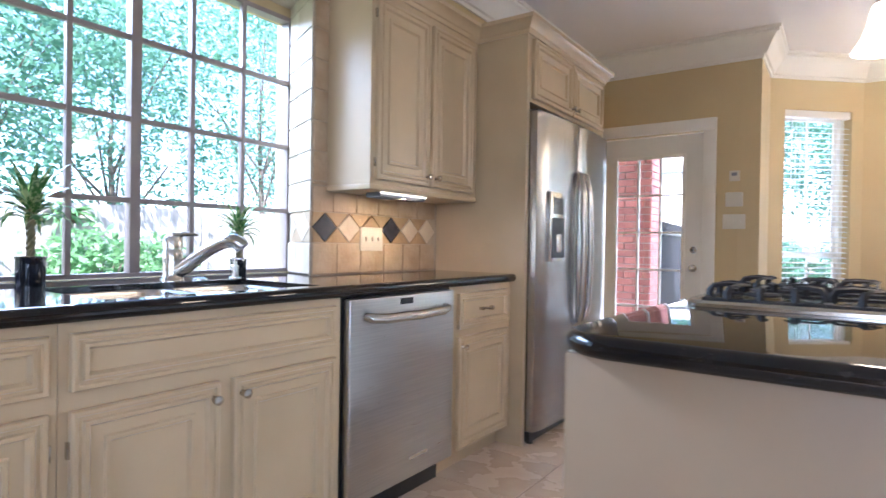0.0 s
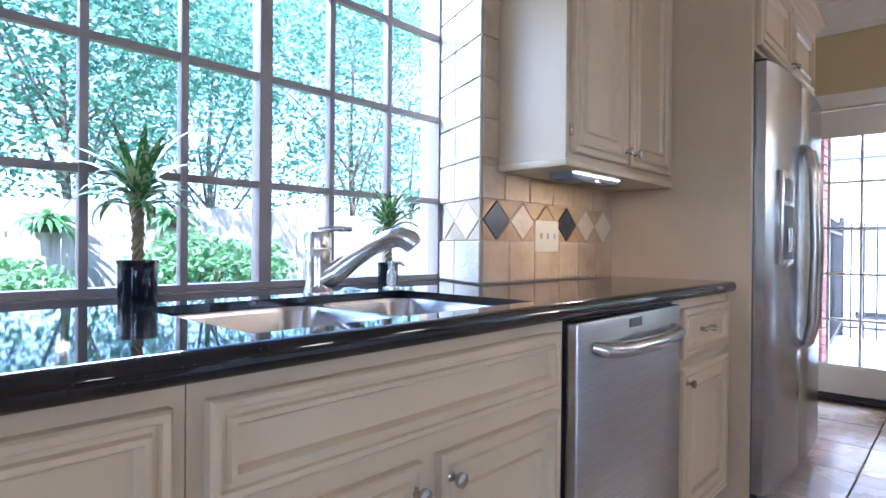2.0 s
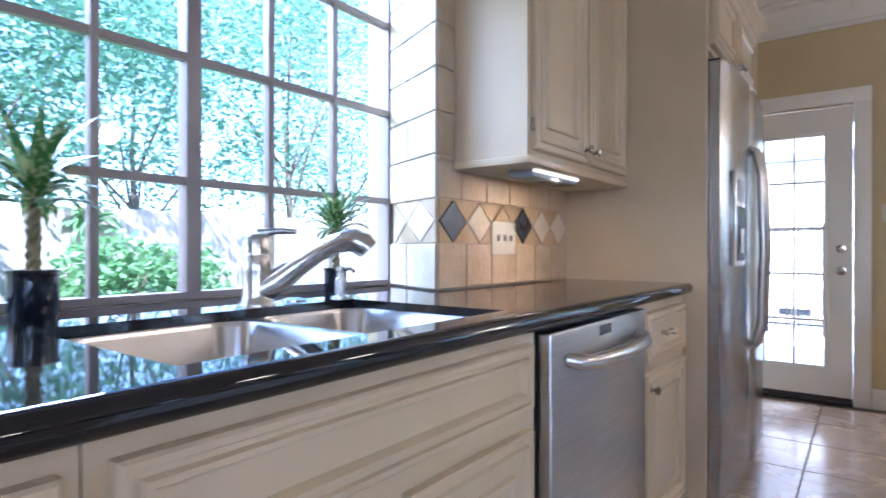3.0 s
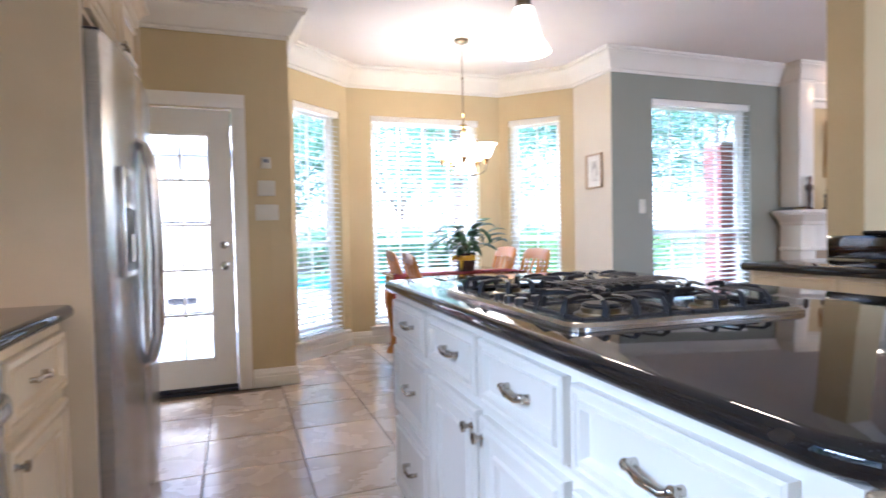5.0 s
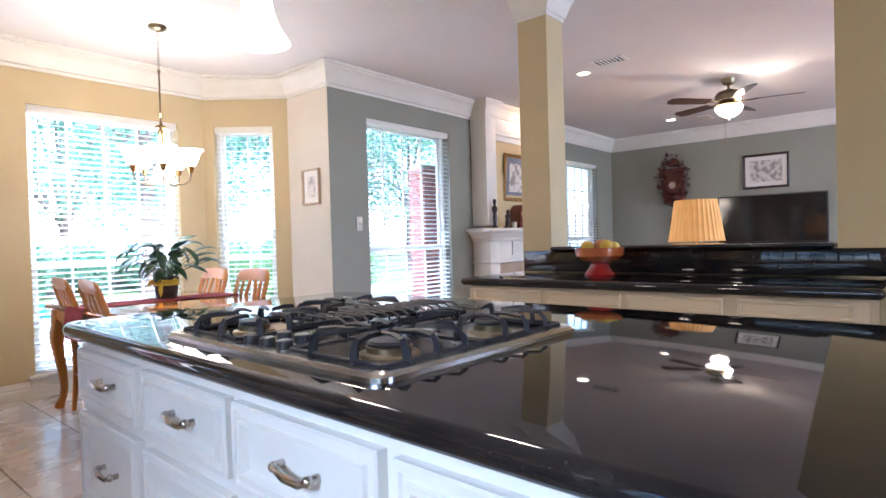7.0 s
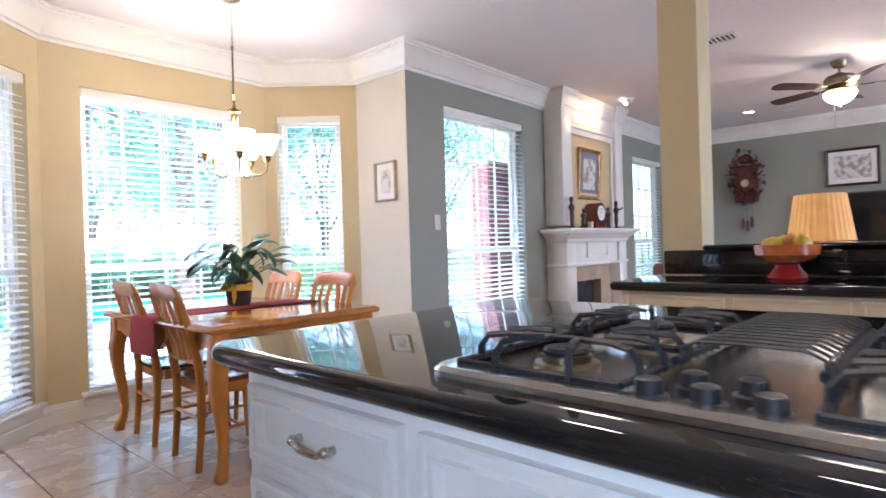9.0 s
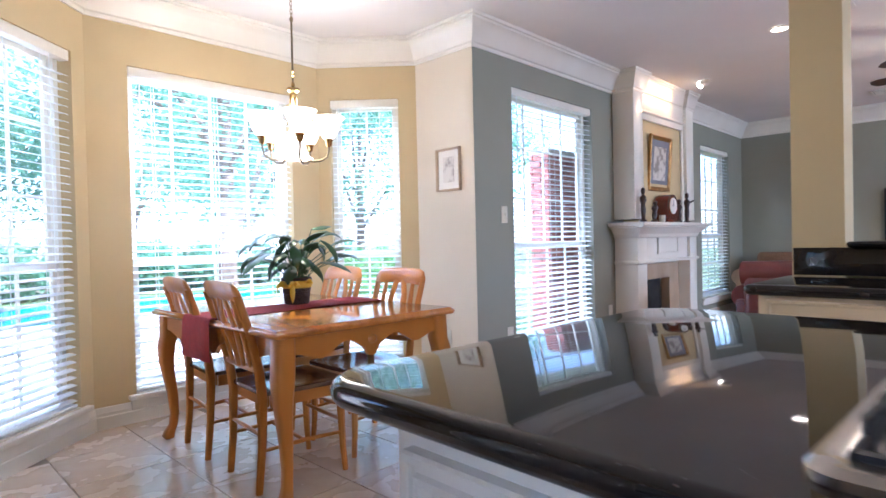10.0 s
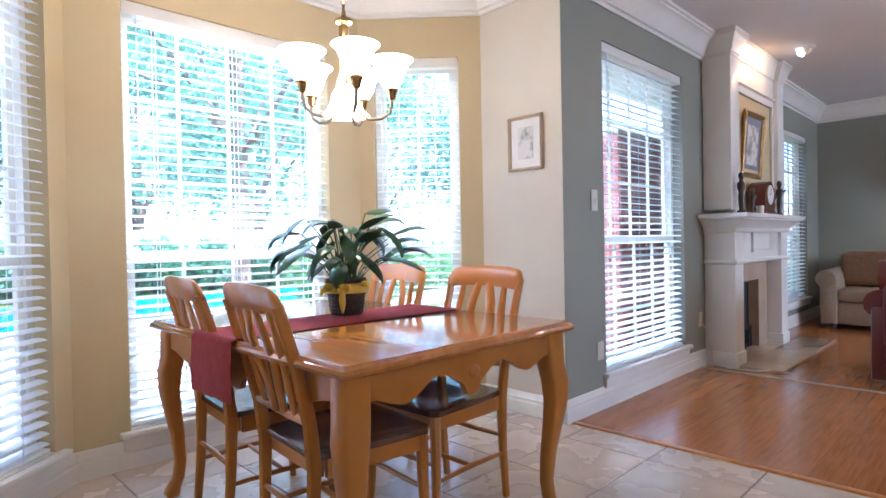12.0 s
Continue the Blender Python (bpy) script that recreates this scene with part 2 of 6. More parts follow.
MAHOG = mat("mahogany", (0.16, 0.03, 0.014), (0.10, 0.018, 0.01), scale=6, rough=0.2, coat=0.4)
GILT = mat("gilded frame", (0.42, 0.24, 0.07), (0.26, 0.13, 0.03), scale=20, rough=0.32, metal=0.6, bump=0.4)
PALEWOOD = mat("pale wood frame", (0.50, 0.38, 0.25), (0.42, 0.31, 0.2), scale=14, rough=0.4)
PAPER = mat("print paper", (0.72, 0.70, 0.64), (0.66, 0.63, 0.56), scale=5, rough=0.6)
INK = mat("printed drawing", (0.62, 0.59, 0.53), (0.28, 0.25, 0.22), scale=14, rough=0.6, detail=8, mask=(0.45, 0.6))
MATB = mat("blue grey mount", (0.20, 0.21, 0.24), (0.17, 0.18, 0.21), rough=0.7)
SCREEN = mat("television screen", (0.006, 0.006, 0.007), (0.008, 0.008, 0.009), rough=0.08)
AMBER = mat("amber glazed bowl", (0.50, 0.14, 0.02), (0.36, 0.07, 0.012), scale=18, rough=0.15, coat=0.5)
REDGLAZE = mat("red glaze", (0.30, 0.015, 0.01), (0.22, 0.01, 0.008), scale=8, rough=0.12, coat=0.5)
LEMON = mat("lemon skin", (0.72, 0.48, 0.02), (0.62, 0.36, 0.015), scale=20, rough=0.4, bump=0.2, bump_scale=120)
APPLE = mat("apple skin", (0.50, 0.06, 0.02), (0.55, 0.20, 0.03), scale=6, rough=0.3)
BRICK = mat("red brick", (0.34, 0.12, 0.09), (0.27, 0.085, 0.065), scale=12, rough=0.85, bump=0.4, bump_scale=90, vary=0.2)
MORTAR = mat("mortar", (0.42, 0.38, 0.33), (0.36, 0.32, 0.28), scale=40, rough=0.9)
CONC = mat("patio concrete", (0.50, 0.47, 0.42), (0.42, 0.39, 0.35), scale=3, rough=0.8, bump=0.2)
GRASS = mat("lawn", (0.07, 0.11, 0.03), (0.045, 0.08, 0.02), scale=2, rough=0.9, bump=0.6, bump_scale=200)
FENCE = mat("weathered fence board", (0.36, 0.31, 0.26), (0.27, 0.23, 0.19), scale=4, rough=0.85, stretch=(6, 6, 0.6), vary=0.12, bump=0.3)
FOL = leafy(mat("tree foliage", (0.09, 0.20, 0.12), (0.15, 0.30, 0.19), scale=1.5, rough=0.45))
FOL2 = leafy(mat("shrub foliage", (0.10, 0.22, 0.08), (0.18, 0.32, 0.13), scale=6, rough=0.5))
BARK = mat("bark", (0.16, 0.12, 0.09), (0.09, 0.07, 0.05), scale=10, rough=0.9, bump=0.8, bump_scale=30, stretch=(1, 1, 0.3))
WATER = mat("pool water", (0.02, 0.30, 0.38), (0.03, 0.36, 0.44), scale=2, rough=0.05, bump=0.2, bump_scale=6)
TERRA = mat("terracotta", (0.42, 0.16, 0.08), (0.36, 0.12, 0.06), scale=12, rough=0.8)
WHITEPLAST = mat("white plastic", (0.64, 0.60, 0.50), (0.61, 0.57, 0.47), rough=0.35)
# brown-grey puts the backlit look of the sink window bars into the colour
MULLION = mat("backlit window bar", (0.30, 0.25, 0.23), (0.26, 0.215, 0.20), scale=6, rough=0.4)
RUG = mat("patterned rug", (0.20, 0.06, 0.04), (0.10, 0.07, 0.05), scale=20, rough=0.95, detail=2, mask=(0.48, 0.52))


# ---- mesh tools ----
def merge(bm, other):
    me = bpy.data.meshes.new("tmp")
    other.to_mesh(me)
    other.free()
    bm.from_mesh(me)
    bpy.data.meshes.remove(me)
    return bm


def box(x0, x1, y0, y1, z0, z1, bevel=0.0, seg=2, bm=None):
    b = bmesh.new()
    bmesh.ops.create_cube(b, size=1)
    bmesh.ops.scale(b, vec=(abs(x1 - x0), abs(y1 - y0), abs(z1 - z0)), verts=b.verts)
    bmesh.ops.translate(b, vec=((x0 + x1) / 2, (y0 + y1) / 2, (z0 + z1) / 2), verts=b.verts)
    if bevel:
        bmesh.ops.bevel(b, geom=b.edges[:] + b.verts[:], offset=bevel, segments=seg, affect="EDGES", profile=0.5)
    return merge(bm, b) if bm else b


def tube(points, radii, n=10, bm=None, flat=1.0):
    b = bm or bmesh.new()
    pts = [Vector(p) for p in points]
    if not hasattr(radii, "__len__"):
        radii = [radii] * len(pts)
    rings = []
    ref = None
    for i, p in enumerate(pts):
        d = (pts[min(i + 1, len(pts) - 1)] - pts[max(i - 1, 0)]).normalized()
        if ref is None:
            ref = Vector((0, 0, 1)) if abs(d.z) < 0.9 else Vector((1, 0, 0))
        u = (ref - d * ref.dot(d)).normalized()
        ref = u
        v = d.cross(u)
        rings.append([b.verts.new(p + (u * math.cos(2 * math.pi * k / n) + v * flat * math.sin(2 * math.pi * k / n)) * radii[i]) for k in range(n)])
    for r0, r1 in zip(rings, rings[1:]):
        for k in range(n):
            b.faces.new((r0[k], r0[(k + 1) % n], r1[(k + 1) % n], r1[k]))
    b.faces.new(rings[0][::-1])
    b.faces.new(rings[-1])
    return b


def lathe(profile, n=24, center=(0, 0, 0), bm=None, flute=0, depth=0.0, thick=False):
    b = bm or bmesh.new()
    cx, cy, cz = center
    rings = []
    for r, z in profile:
        ring = []
        for k in range(n):
            a = 2 * math.pi * k / n
            rr = max(r, 1e-4) * (1 + depth * math.cos(flute * a))
            ring.append(b.verts.new((cx + rr * math.cos(a), cy + rr * math.sin(a), cz + z)))
        rings.append(ring)
    for r0, r1 in zip(rings, rings[1:]):
        for k in range(n):
            b.faces.new((r0[k], r0[(k + 1) % n], r1[(k + 1) % n], r1[k]))
    if not thick:
        b.faces.new(rings[0][::-1])
        b.faces.new(rings[-1])
    return b


def ball(c, r, bm=None, squash=(1, 1, 1), seg=12):
    b = bmesh.new()
    bmesh.ops.create_uvsphere(b, u_segments=seg, v_segments=max(6, seg // 2 + 2), radius=r)
    bmesh.ops.scale(b, vec=squash, verts=b.verts)
    bmesh.ops.translate(b, vec=c, verts=b.verts)
    return merge(bm, b) if bm else b


def prism(outline, z0, z1, bm=None, bevel=0.0):
    b = bmesh.new()
    lo = [b.verts.new((x, y, z0)) for x, y in outline]
    hi = [b.verts.new((x, y, z1)) for x, y in outline]
    n = len(lo)
    b.faces.new(lo[::-1])
    b.faces.new(hi)
    for k in range(n):
        b.faces.new((lo[k], lo[(k + 1) % n], hi[(k + 1) % n], hi[k]))
    bmesh.ops.recalc_face_normals(b, faces=b.faces)
    if bevel:
        bmesh.ops.bevel(b, geom=b.edges[:], offset=bevel, segments=2, affect="EDGES", profile=0.5)
    return merge(bm, b) if bm else b


def ring_panel(w, h, rings, bm=None, u0=0.0, v0=0.0):
    """A moulded panel of width w, height h: rings of (inset, height out of the plane), outwards along -y."""
    b = bm or bmesh.new()
    loops = []
    for ins, out in rings:
        loops.append([b.verts.new((u0 + x, -out, v0 + z)) for x, z in ((ins, ins), (w - ins, ins), (w - ins, h - ins), (ins, h - ins))])
    for a, c in zip(loops, loops[1:]):
        for k in range(4):
            b.faces.new((a[k], a[(k + 1) % 4], c[(k + 1) % 4], c[k]))
    b.faces.new(loops[-1])
    b.faces.new(loops[0][::-1])
    return b


def sweep(path, profile, closed=False, side=1):
    """profile of (offset from the wall, z) run along a plan path, mitred; side: which hand of the path the offset goes to."""
    b = bmesh.new()
    P = [Vector((x, y)) for x, y in path]
    n = len(P)
    rings = []
    for i, p in enumerate(P):
        if closed or 0 < i < n - 1:
            d0 = (p - P[i - 1]).normalized()
            d1 = (P[(i + 1) % n] - p).normalized()
        else:
            d0 = d1 = (P[min(i + 1, n - 1)] - P[max(i - 1, 0)]).normalized()
        n0 = Vector((-d0.y, d0.x)) * side
        n1 = Vector((-d1.y, d1.x)) * side
        m = (n0 + n1).normalized()
        k = 1 / max(0.3, m.dot(n0))
        rings.append([b.verts.new((p.x + m.x * k * o, p.y + m.y * k * o, z)) for o, z in profile])
    q = len(profile)
    pairs = list(zip(rings, rings[1:])) + ([(rings[-1], rings[0])] if closed else [])
    for r0, r1 in pairs:
        for k in range(q):
            b.faces.new((r0[k], r0[(k + 1) % q], r1[(k + 1) % q], r1[k]))
    if not closed:
        b.faces.new(rings[0])
        b.faces.new(rings[-1][::-1])
    bmesh.ops.recalc_face_normals(b, faces=b.faces)
    return b


def as_mesh(bm, material, smooth=40):
    me = bpy.data.meshes.new("m")
    bmesh.ops.recalc_face_normals(bm, faces=bm.faces)
    bm.to_mesh(me)
    bm.free()
    me.materials.append(material)
    if smooth:
        me.shade_smooth()
        me.set_sharp_from_angle(angle=radians(smooth))
    return me


def thing(name, loc, label, category, rot=0.0, group=""):
    ob = new(name)
    ob.empty_display_size = 0.1
    ob.matrix_world = pose(*loc, 0, 0, rot)
    return tagged(ob, label, category, group)


def part(name, bm, material, parent, label="", smooth=40, m=None):
    me = bm if isinstance(bm, bpy.types.Mesh) else as_mesh(bm, material, smooth)
    ob = new(name, me)
    ob.parent = parent
    if m is not None:
        ob.matrix_basis = m
    if label:
        tagged(ob, label)
    return ob


def solid(name, bm, material, label="", category="", kind="", smooth=40, group=""):
    ob = new(name, as_mesh(bm, material, smooth))
    return tagged(ob, label, category, group, kind)


def wall_mesh(a, b, height, openings=(), thick=0.15, z0=0.0):
    """A wall from a to b in plan, its face on that line and its thickness to the left of the way; openings (s0, s1, z0, z1)."""
    ax, ay = a
    L = math.hypot(b[0] - ax, b[1] - ay)
    ux, uy = (b[0] - ax) / L, (b[1] - ay) / L
    ss = sorted({0.0, L, *[o[0] for o in openings], *[o[1] for o in openings]})
    zs = sorted({z0, height, *[o[2] for o in openings], *[o[3] for o in openings]})
    bm = bmesh.new()
    cells = {}
    for i in range(len(ss) - 1):
        for j in range(len(zs) - 1):
            sc, zc = (ss[i] + ss[i + 1]) / 2, (zs[j] + zs[j + 1]) / 2
            cells[i, j] = not any(o[0] < sc < o[1] and o[2] < zc < o[3] for o in openings)
    vs = {}

    def v(s, t, z):
        key = (round(s, 4), round(t, 4), round(z, 4))
        if key not in vs:
            vs[key] = bm.verts.new((ax + ux * s - uy * t, ay + uy * s + ux * t, z))
        return vs[key]

    for (i, j), full in cells.items():
        if not full:
            continue
        s0, s1, z0_, z1_ = ss[i], ss[i + 1], zs[j], zs[j + 1]
        bm.faces.new((v(s0, 0, z0_), v(s1, 0, z0_), v(s1, 0, z1_), v(s0, 0, z1_)))
        bm.faces.new((v(s0, thick, z0_), v(s0, thick, z1_), v(s1, thick, z1_), v(s1, thick, z0_)))
        for di, dj, e in ((-1, 0, (s0, s0, z0_, z1_)), (1, 0, (s1, s1, z0_, z1_)), (0, -1, (s0, s1, z0_, z0_)), (0, 1, (s0, s1, z1_, z1_))):
            if not cells.get((i + di, j + dj), False):
                if di:
                    bm.faces.new((v(e[0], 0, e[2]), v(e[0], thick, e[2]), v(e[0], thick, e[3]), v(e[0], 0, e[3])))
                else:
                    bm.faces.new((v(e[0], 0, e[2]), v(e[1], 0, e[2]), v(e[1], thick, e[2]), v(e[0], thick, e[2])))
    return bm


# ---- the large structure ----
CEILING = 2.74


def structure(name, bm, material, smooth=40):
    return solid(name, bm, material, kind="structure", smooth=smooth)


structure("floor", box(-2.6, 2.30, -2, 7.3, -0.12, -0.008), GROUTD)
structure("floor_wood", box(2.303, 8.4, -2, 6.1, -0.12, 0.0), OAK)
structure("ceiling", box(-2.7, 8.5, -2.2, 7.4, CEILING, 2.9), CEIL)

WEST = structure("wall_west", wall_mesh((-2.018, -2), (-2.018, 5.98), CEILING, [(2.70, 4.85, 0.60, 2.24)]), BEIGE)
structure("wall_window_recess", wall_mesh((-2.322, 0.45), (-2.322, 3.2), 2.5, [(0.24, 2.415, 0.914, 2.17)], 0.12), BEIGE)
structure("recess_header", box(-2.322, -2.022, 0.5, 3.1, 2.215, 2.238), TRAVL)
REVEAL = structure("recess_side", prism([(-2.026, 2.737), (-2.322, 2.86), (-2.322, 3.15), (-2.026, 3.15)], 0.85, 2.24), GROUT)
structure("recess_side", prism([(-2.026, 0.83), (-2.026, 0.55), (-2.322, 0.55), (-2.322, 0.67)], 0.85, 2.24), GROUT)
structure("wall_north", wall_mesh((-2.34, 5.98), (-0.75, 5.98), CEILING, [(0.48, 1.34, 0.0, 2.02)]), BEIGE)
WL = math.hypot(0.66, 0.6)
WR = math.hypot(0.55, 0.59)
WS = (0.18, 2.28)
structure("wall_bay_return", wall_mesh((-0.6, 5.98), (-0.6, 6.6), CEILING), BEIGE)
structure("wall_bay_west", wall_mesh((-0.6, 6.6), (0.06, 7.2), CEILING, [(0.14, 0.78, *WS)]), BEIGE)
structure("wall_bay", wall_mesh((0.06, 7.2), (1.71, 7.2), CEILING, [(0.24, 1.41, *WS)]), BEIGE)
structure("wall_bay_east", wall_mesh((1.71, 7.2), (2.26, 6.61), CEILING, [(0.10, 0.66, *WS)]), BEIGE)
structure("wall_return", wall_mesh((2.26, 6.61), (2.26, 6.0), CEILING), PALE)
structure("wall_living", wall_mesh((2.262, 5.997), (8.3, 5.997), CEILING, [(0.46, 1.69, 0.22, 2.33), (4.42, 5.47, 0.30, 2.28)]), SAGE)
structure("wall_east", wall_mesh((8.3, 5.997), (8.3, -2), CEILING), SAGE)
structure("wall_south", wall_mesh((8.3, -2), (-2.018, -2), CEILING, [(1.2, 4.2, 0.9, 2.3), (7.1, 8.5, 0.9, 2.3)]), BEIGE)

CROWN = [(0, 2.54), (0.012, 2.54), (0.014, 2.563), (0.03, 2.57), (0.042, 2.592), (0.06, 2.625), (0.08, 2.66), (0.104, 2.69), (0.12, 2.698), (0.12, 2.714), (0.135, 2.718), (0.135, CEILING), (0, CEILING)]
CROWN_PATH = [(-2.018, -2), (-2.018, 5.98), (-0.6, 5.98), (-0.6, 6.6), (0.06, 7.2), (1.71, 7.2), (2.26, 6.61), (2.26, 5.997), (4.35, 5.997)]
structure("crown_moulding", sweep(CROWN_PATH, CROWN, side=-1), WHITE, smooth=25)
structure("crown_moulding", sweep([(5.84, 5.997), (8.3, 5.997), (8.3, -2), (-2.018, -2)], CROWN, side=-1), WHITE, smooth=25)
BASE = [(0, 0), (0.018, 0), (0.018, 0.075), (0.014, 0.082), (0.014, 0.1), (0.01, 0.108), (0.009, 0.12), (0.004, 0.132), (0, 0.135)]
structure("baseboard", sweep([(-0.905, 5.98), (-0.6, 5.98), (-0.6, 6.6), (0.06, 7.2), (1.71, 7.2), (2.26, 6.61), (2.26, 5.997), (4.35, 5.997)], BASE, side=-1), WHITE, smooth=25)
structure("baseboard", sweep([(5.84, 5.997), (8.3, 5.997), (8.3, -2)], BASE, side=-1), WHITE, smooth=25)
structure("trim_floor", box(2.285, 2.32, -2, 5.975, -0.01, 0.008, 0.003), HONEY)
structure("trim_floor", box(4.175, 4.215, -2, 5.97, 0.001, 0.009, 0.003), MARBLE)


def window(name, a, b, z0, z1, cols, rows, slats=True, material=WHITE, tilt=12.0, sill=True):
    """A double-hung window in an opening from a to b (plan, inside face, room on the right of the way), with its blind."""
    w = math.hypot(b[0] - a[0], b[1] - a[1])
    rot = math.degrees(math.atan2(b[1] - a[1], b[0] - a[0]))
    h = z1 - z0
    win = new(name)
    win.matrix_world = pose(a[0], a[1], z0, 0, 0, rot)
    tagged(win, kind="structure")
    f = 0.035
    y0 = 0.085
    bm = box(0, f, y0, 0.145, 0, h)
    box(w - f, w, y0, 0.145, 0, h, bm=bm)
    box(f, w - f, y0, 0.145, 0, f, bm=bm)
    box(f, w - f, y0, 0.145, h - f, h, bm=bm)
    part("window_frame", bm, material, win)
    mid = h * 0.40
    for lo, hi, yy in ((f, mid + 0.02, 0.10), (mid - 0.02, h - f, 0.125)):
        bm = box(f, f + 0.03, yy, yy + 0.022, lo, hi)
        box(w - f - 0.03, w - f, yy, yy + 0.022, lo, hi, bm=bm)
        box(f + 0.03, w - f - 0.03, yy, yy + 0.022, lo, lo + 0.04, bm=bm)
        box(f + 0.03, w - f - 0.03, yy, yy + 0.022, hi - 0.035, hi, bm=bm)
        sash = part("sash", bm, material, win)
        n = max(1, round(rows * (hi - lo) / h))
        for i in range(1, cols):
            x = f + (w - 2 * f) * i / cols
            part("muntin", box(x - 0.008, x + 0.008, yy + 0.003, yy + 0.018, lo + 0.04, hi - 0.035), material, sash)
        for i in range(1, n):
            z = lo + (hi - lo) * i / n
            part("muntin", box(f + 0.03, w - f - 0.03, yy + 0.005, yy + 0.016, z - 0.008, z + 0.008), material, sash)
        p = part("pane", box(f + 0.028, w - f - 0.028, yy + 0.009, yy + 0.012, lo + 0.03, hi - 0.03), GLASS, sash)
        p.visible_shadow = False
    if sill:
        bm = box(-0.05, w + 0.05, -0.045, 0.0, -0.028, 0.0, 0.006)
        box(0.0, w, 0.0, 0.085, -0.028, 0.002, bm=bm)
        part("window_sill", bm, WHITE, win)
        part("apron", box(-0.035, w + 0.035, -0.022, 0.0, -0.095, -0.029, 0.005), WHITE, win)
    if slats:
        blind = thing("window_blind", (0, 0, 0), "white two-inch slatted blind lowered over the window", "blind")
        blind.matrix_world = win.matrix_world @ Matrix.Translation((0, 0.0, 0.003))
        part("headrail", box(0.006, w - 0.006, 0.008, 0.07, h - 0.065, h - 0.004, 0.004), WHITE, blind)
        part("bottom_rail", box(0.01, w - 0.01, 0.015, 0.063, 0.004, 0.02, 0.003), BLIND, blind)
        me = None
        pitch = 0.0455
        n = int((h - 0.1) / pitch)
        for i in range(n):
            if me is None:
                bm = bmesh.new()
                prof = [(-0.024, -0.0015), (-0.012, 0.0012), (0, 0.002), (0.012, 0.0012), (0.024, -0.0015)]
                prof = prof + [(y, z - 0.0026) for y, z in reversed(prof)]
                r = [[bm.verts.new((x, y, z)) for y, z in prof] for x in (0.01, w - 0.01)]
                q = len(prof)
                for k in range(q):
                    bm.faces.new((r[0][k], r[0][(k + 1) % q], r[1][(k + 1) % q], r[1][k]))
                bm.faces.new(r[0])
                bm.faces.new(r[1][::-1])
                me = as_mesh(bm, BLIND)
            part("slat", me, BLIND, blind, m=pose(0, 0.04, 0.045 + pitch * i, tilt, 0, 0))
        for x in (0.16, w - 0.16) if w < 1.0 else (0.16, w / 2, w - 0.16):
            part("ladder_cord", box(x - 0.002, x + 0.002, 0.0135, 0.0145, 0.01, h - 0.06), BLIND, blind)
            part("ladder_cord", box(x - 0.002, x + 0.002, 0.0655, 0.0665, 0.01, h - 0.06), BLIND, blind)
        part("tilt_wand", tube([(0.07, 0.005, h - 0.07), (0.07, 0.003, h - 0.75)], 0.004, 6), BLIND, blind)
    return win


def along(a, b, s):
    L = math.hypot(b[0] - a[0], b[1] - a[1])
    return (a[0] + (b[0] - a[0]) * s / L, a[1] + (b[1] - a[1]) * s / L)


BW, BE = ((-0.6, 6.6), (0.06, 7.2)), ((1.71, 7.2), (2.26, 6.61))
# assumed window, never in view, added for daylight in the living room
window("window_7", (7.1, -2), (4.1, -2), 0.9, 2.3, 6, 4, slats=False)
# invented window out of view, there only to let light into the kitchen
window("window_8", (1.2, -2), (-0.2, -2), 0.9, 2.3, 4, 4, slats=False)
window("window_1", along(*BW, 0.14), along(*BW, 0.78), *WS, 2, 5)
window("window_2", (0.30, 7.2), (1.47, 7.2), *WS, 4, 5)
window("window_3", along(*BE, 0.10), along(*BE, 0.66), *WS, 2, 5)
window("window_4", (2.722, 5.997), (3.952, 5.997), 0.22, 2.33, 4, 5)
window("window_5", (6.682, 5.997), (7.732, 5.997), 0.30, 2.28, 4, 5)


def sink_window():
    win = new("window_6")
    tagged(win, kind="structure")
    ys = [0.70, 0.93, 1.165, 1.40, 1.638, 1.869, 2.103, 2.338, 2.584, 2.86]
    zs = [0.918, 1.216, 1.53, 1.845, 2.17]
    x0, x1 = -2.342, -2.317
    bm = box(x0 - 0.03, x1, 0.70, 0.72, 0.918, 2.17)
    box(x0 - 0.03, x1, 2.838, 2.858, 0.918, 2.17, bm=bm)
    box(x0 - 0.03, x1, 0.72, 2.838, 2.148, 2.17, bm=bm)
    box(x0 - 0.03, x1, 0.72, 2.838, 0.918, 0.935, bm=bm)
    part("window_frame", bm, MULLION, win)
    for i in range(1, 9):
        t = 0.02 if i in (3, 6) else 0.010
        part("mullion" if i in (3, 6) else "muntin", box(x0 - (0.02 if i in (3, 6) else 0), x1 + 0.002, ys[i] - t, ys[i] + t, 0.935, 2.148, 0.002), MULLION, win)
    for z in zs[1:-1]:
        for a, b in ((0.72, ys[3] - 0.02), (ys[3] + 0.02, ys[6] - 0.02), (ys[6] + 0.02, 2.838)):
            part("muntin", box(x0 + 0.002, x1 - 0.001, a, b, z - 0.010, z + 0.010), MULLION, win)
    for a, b in ((0.71, ys[3]), (ys[3], ys[6]), (ys[6], 2.85)):
        p = part("pane", box(-2.332, -2.329, a, b, 0.92, 2.16), GLASS, win)
        p.visible_shadow = False


sink_window()


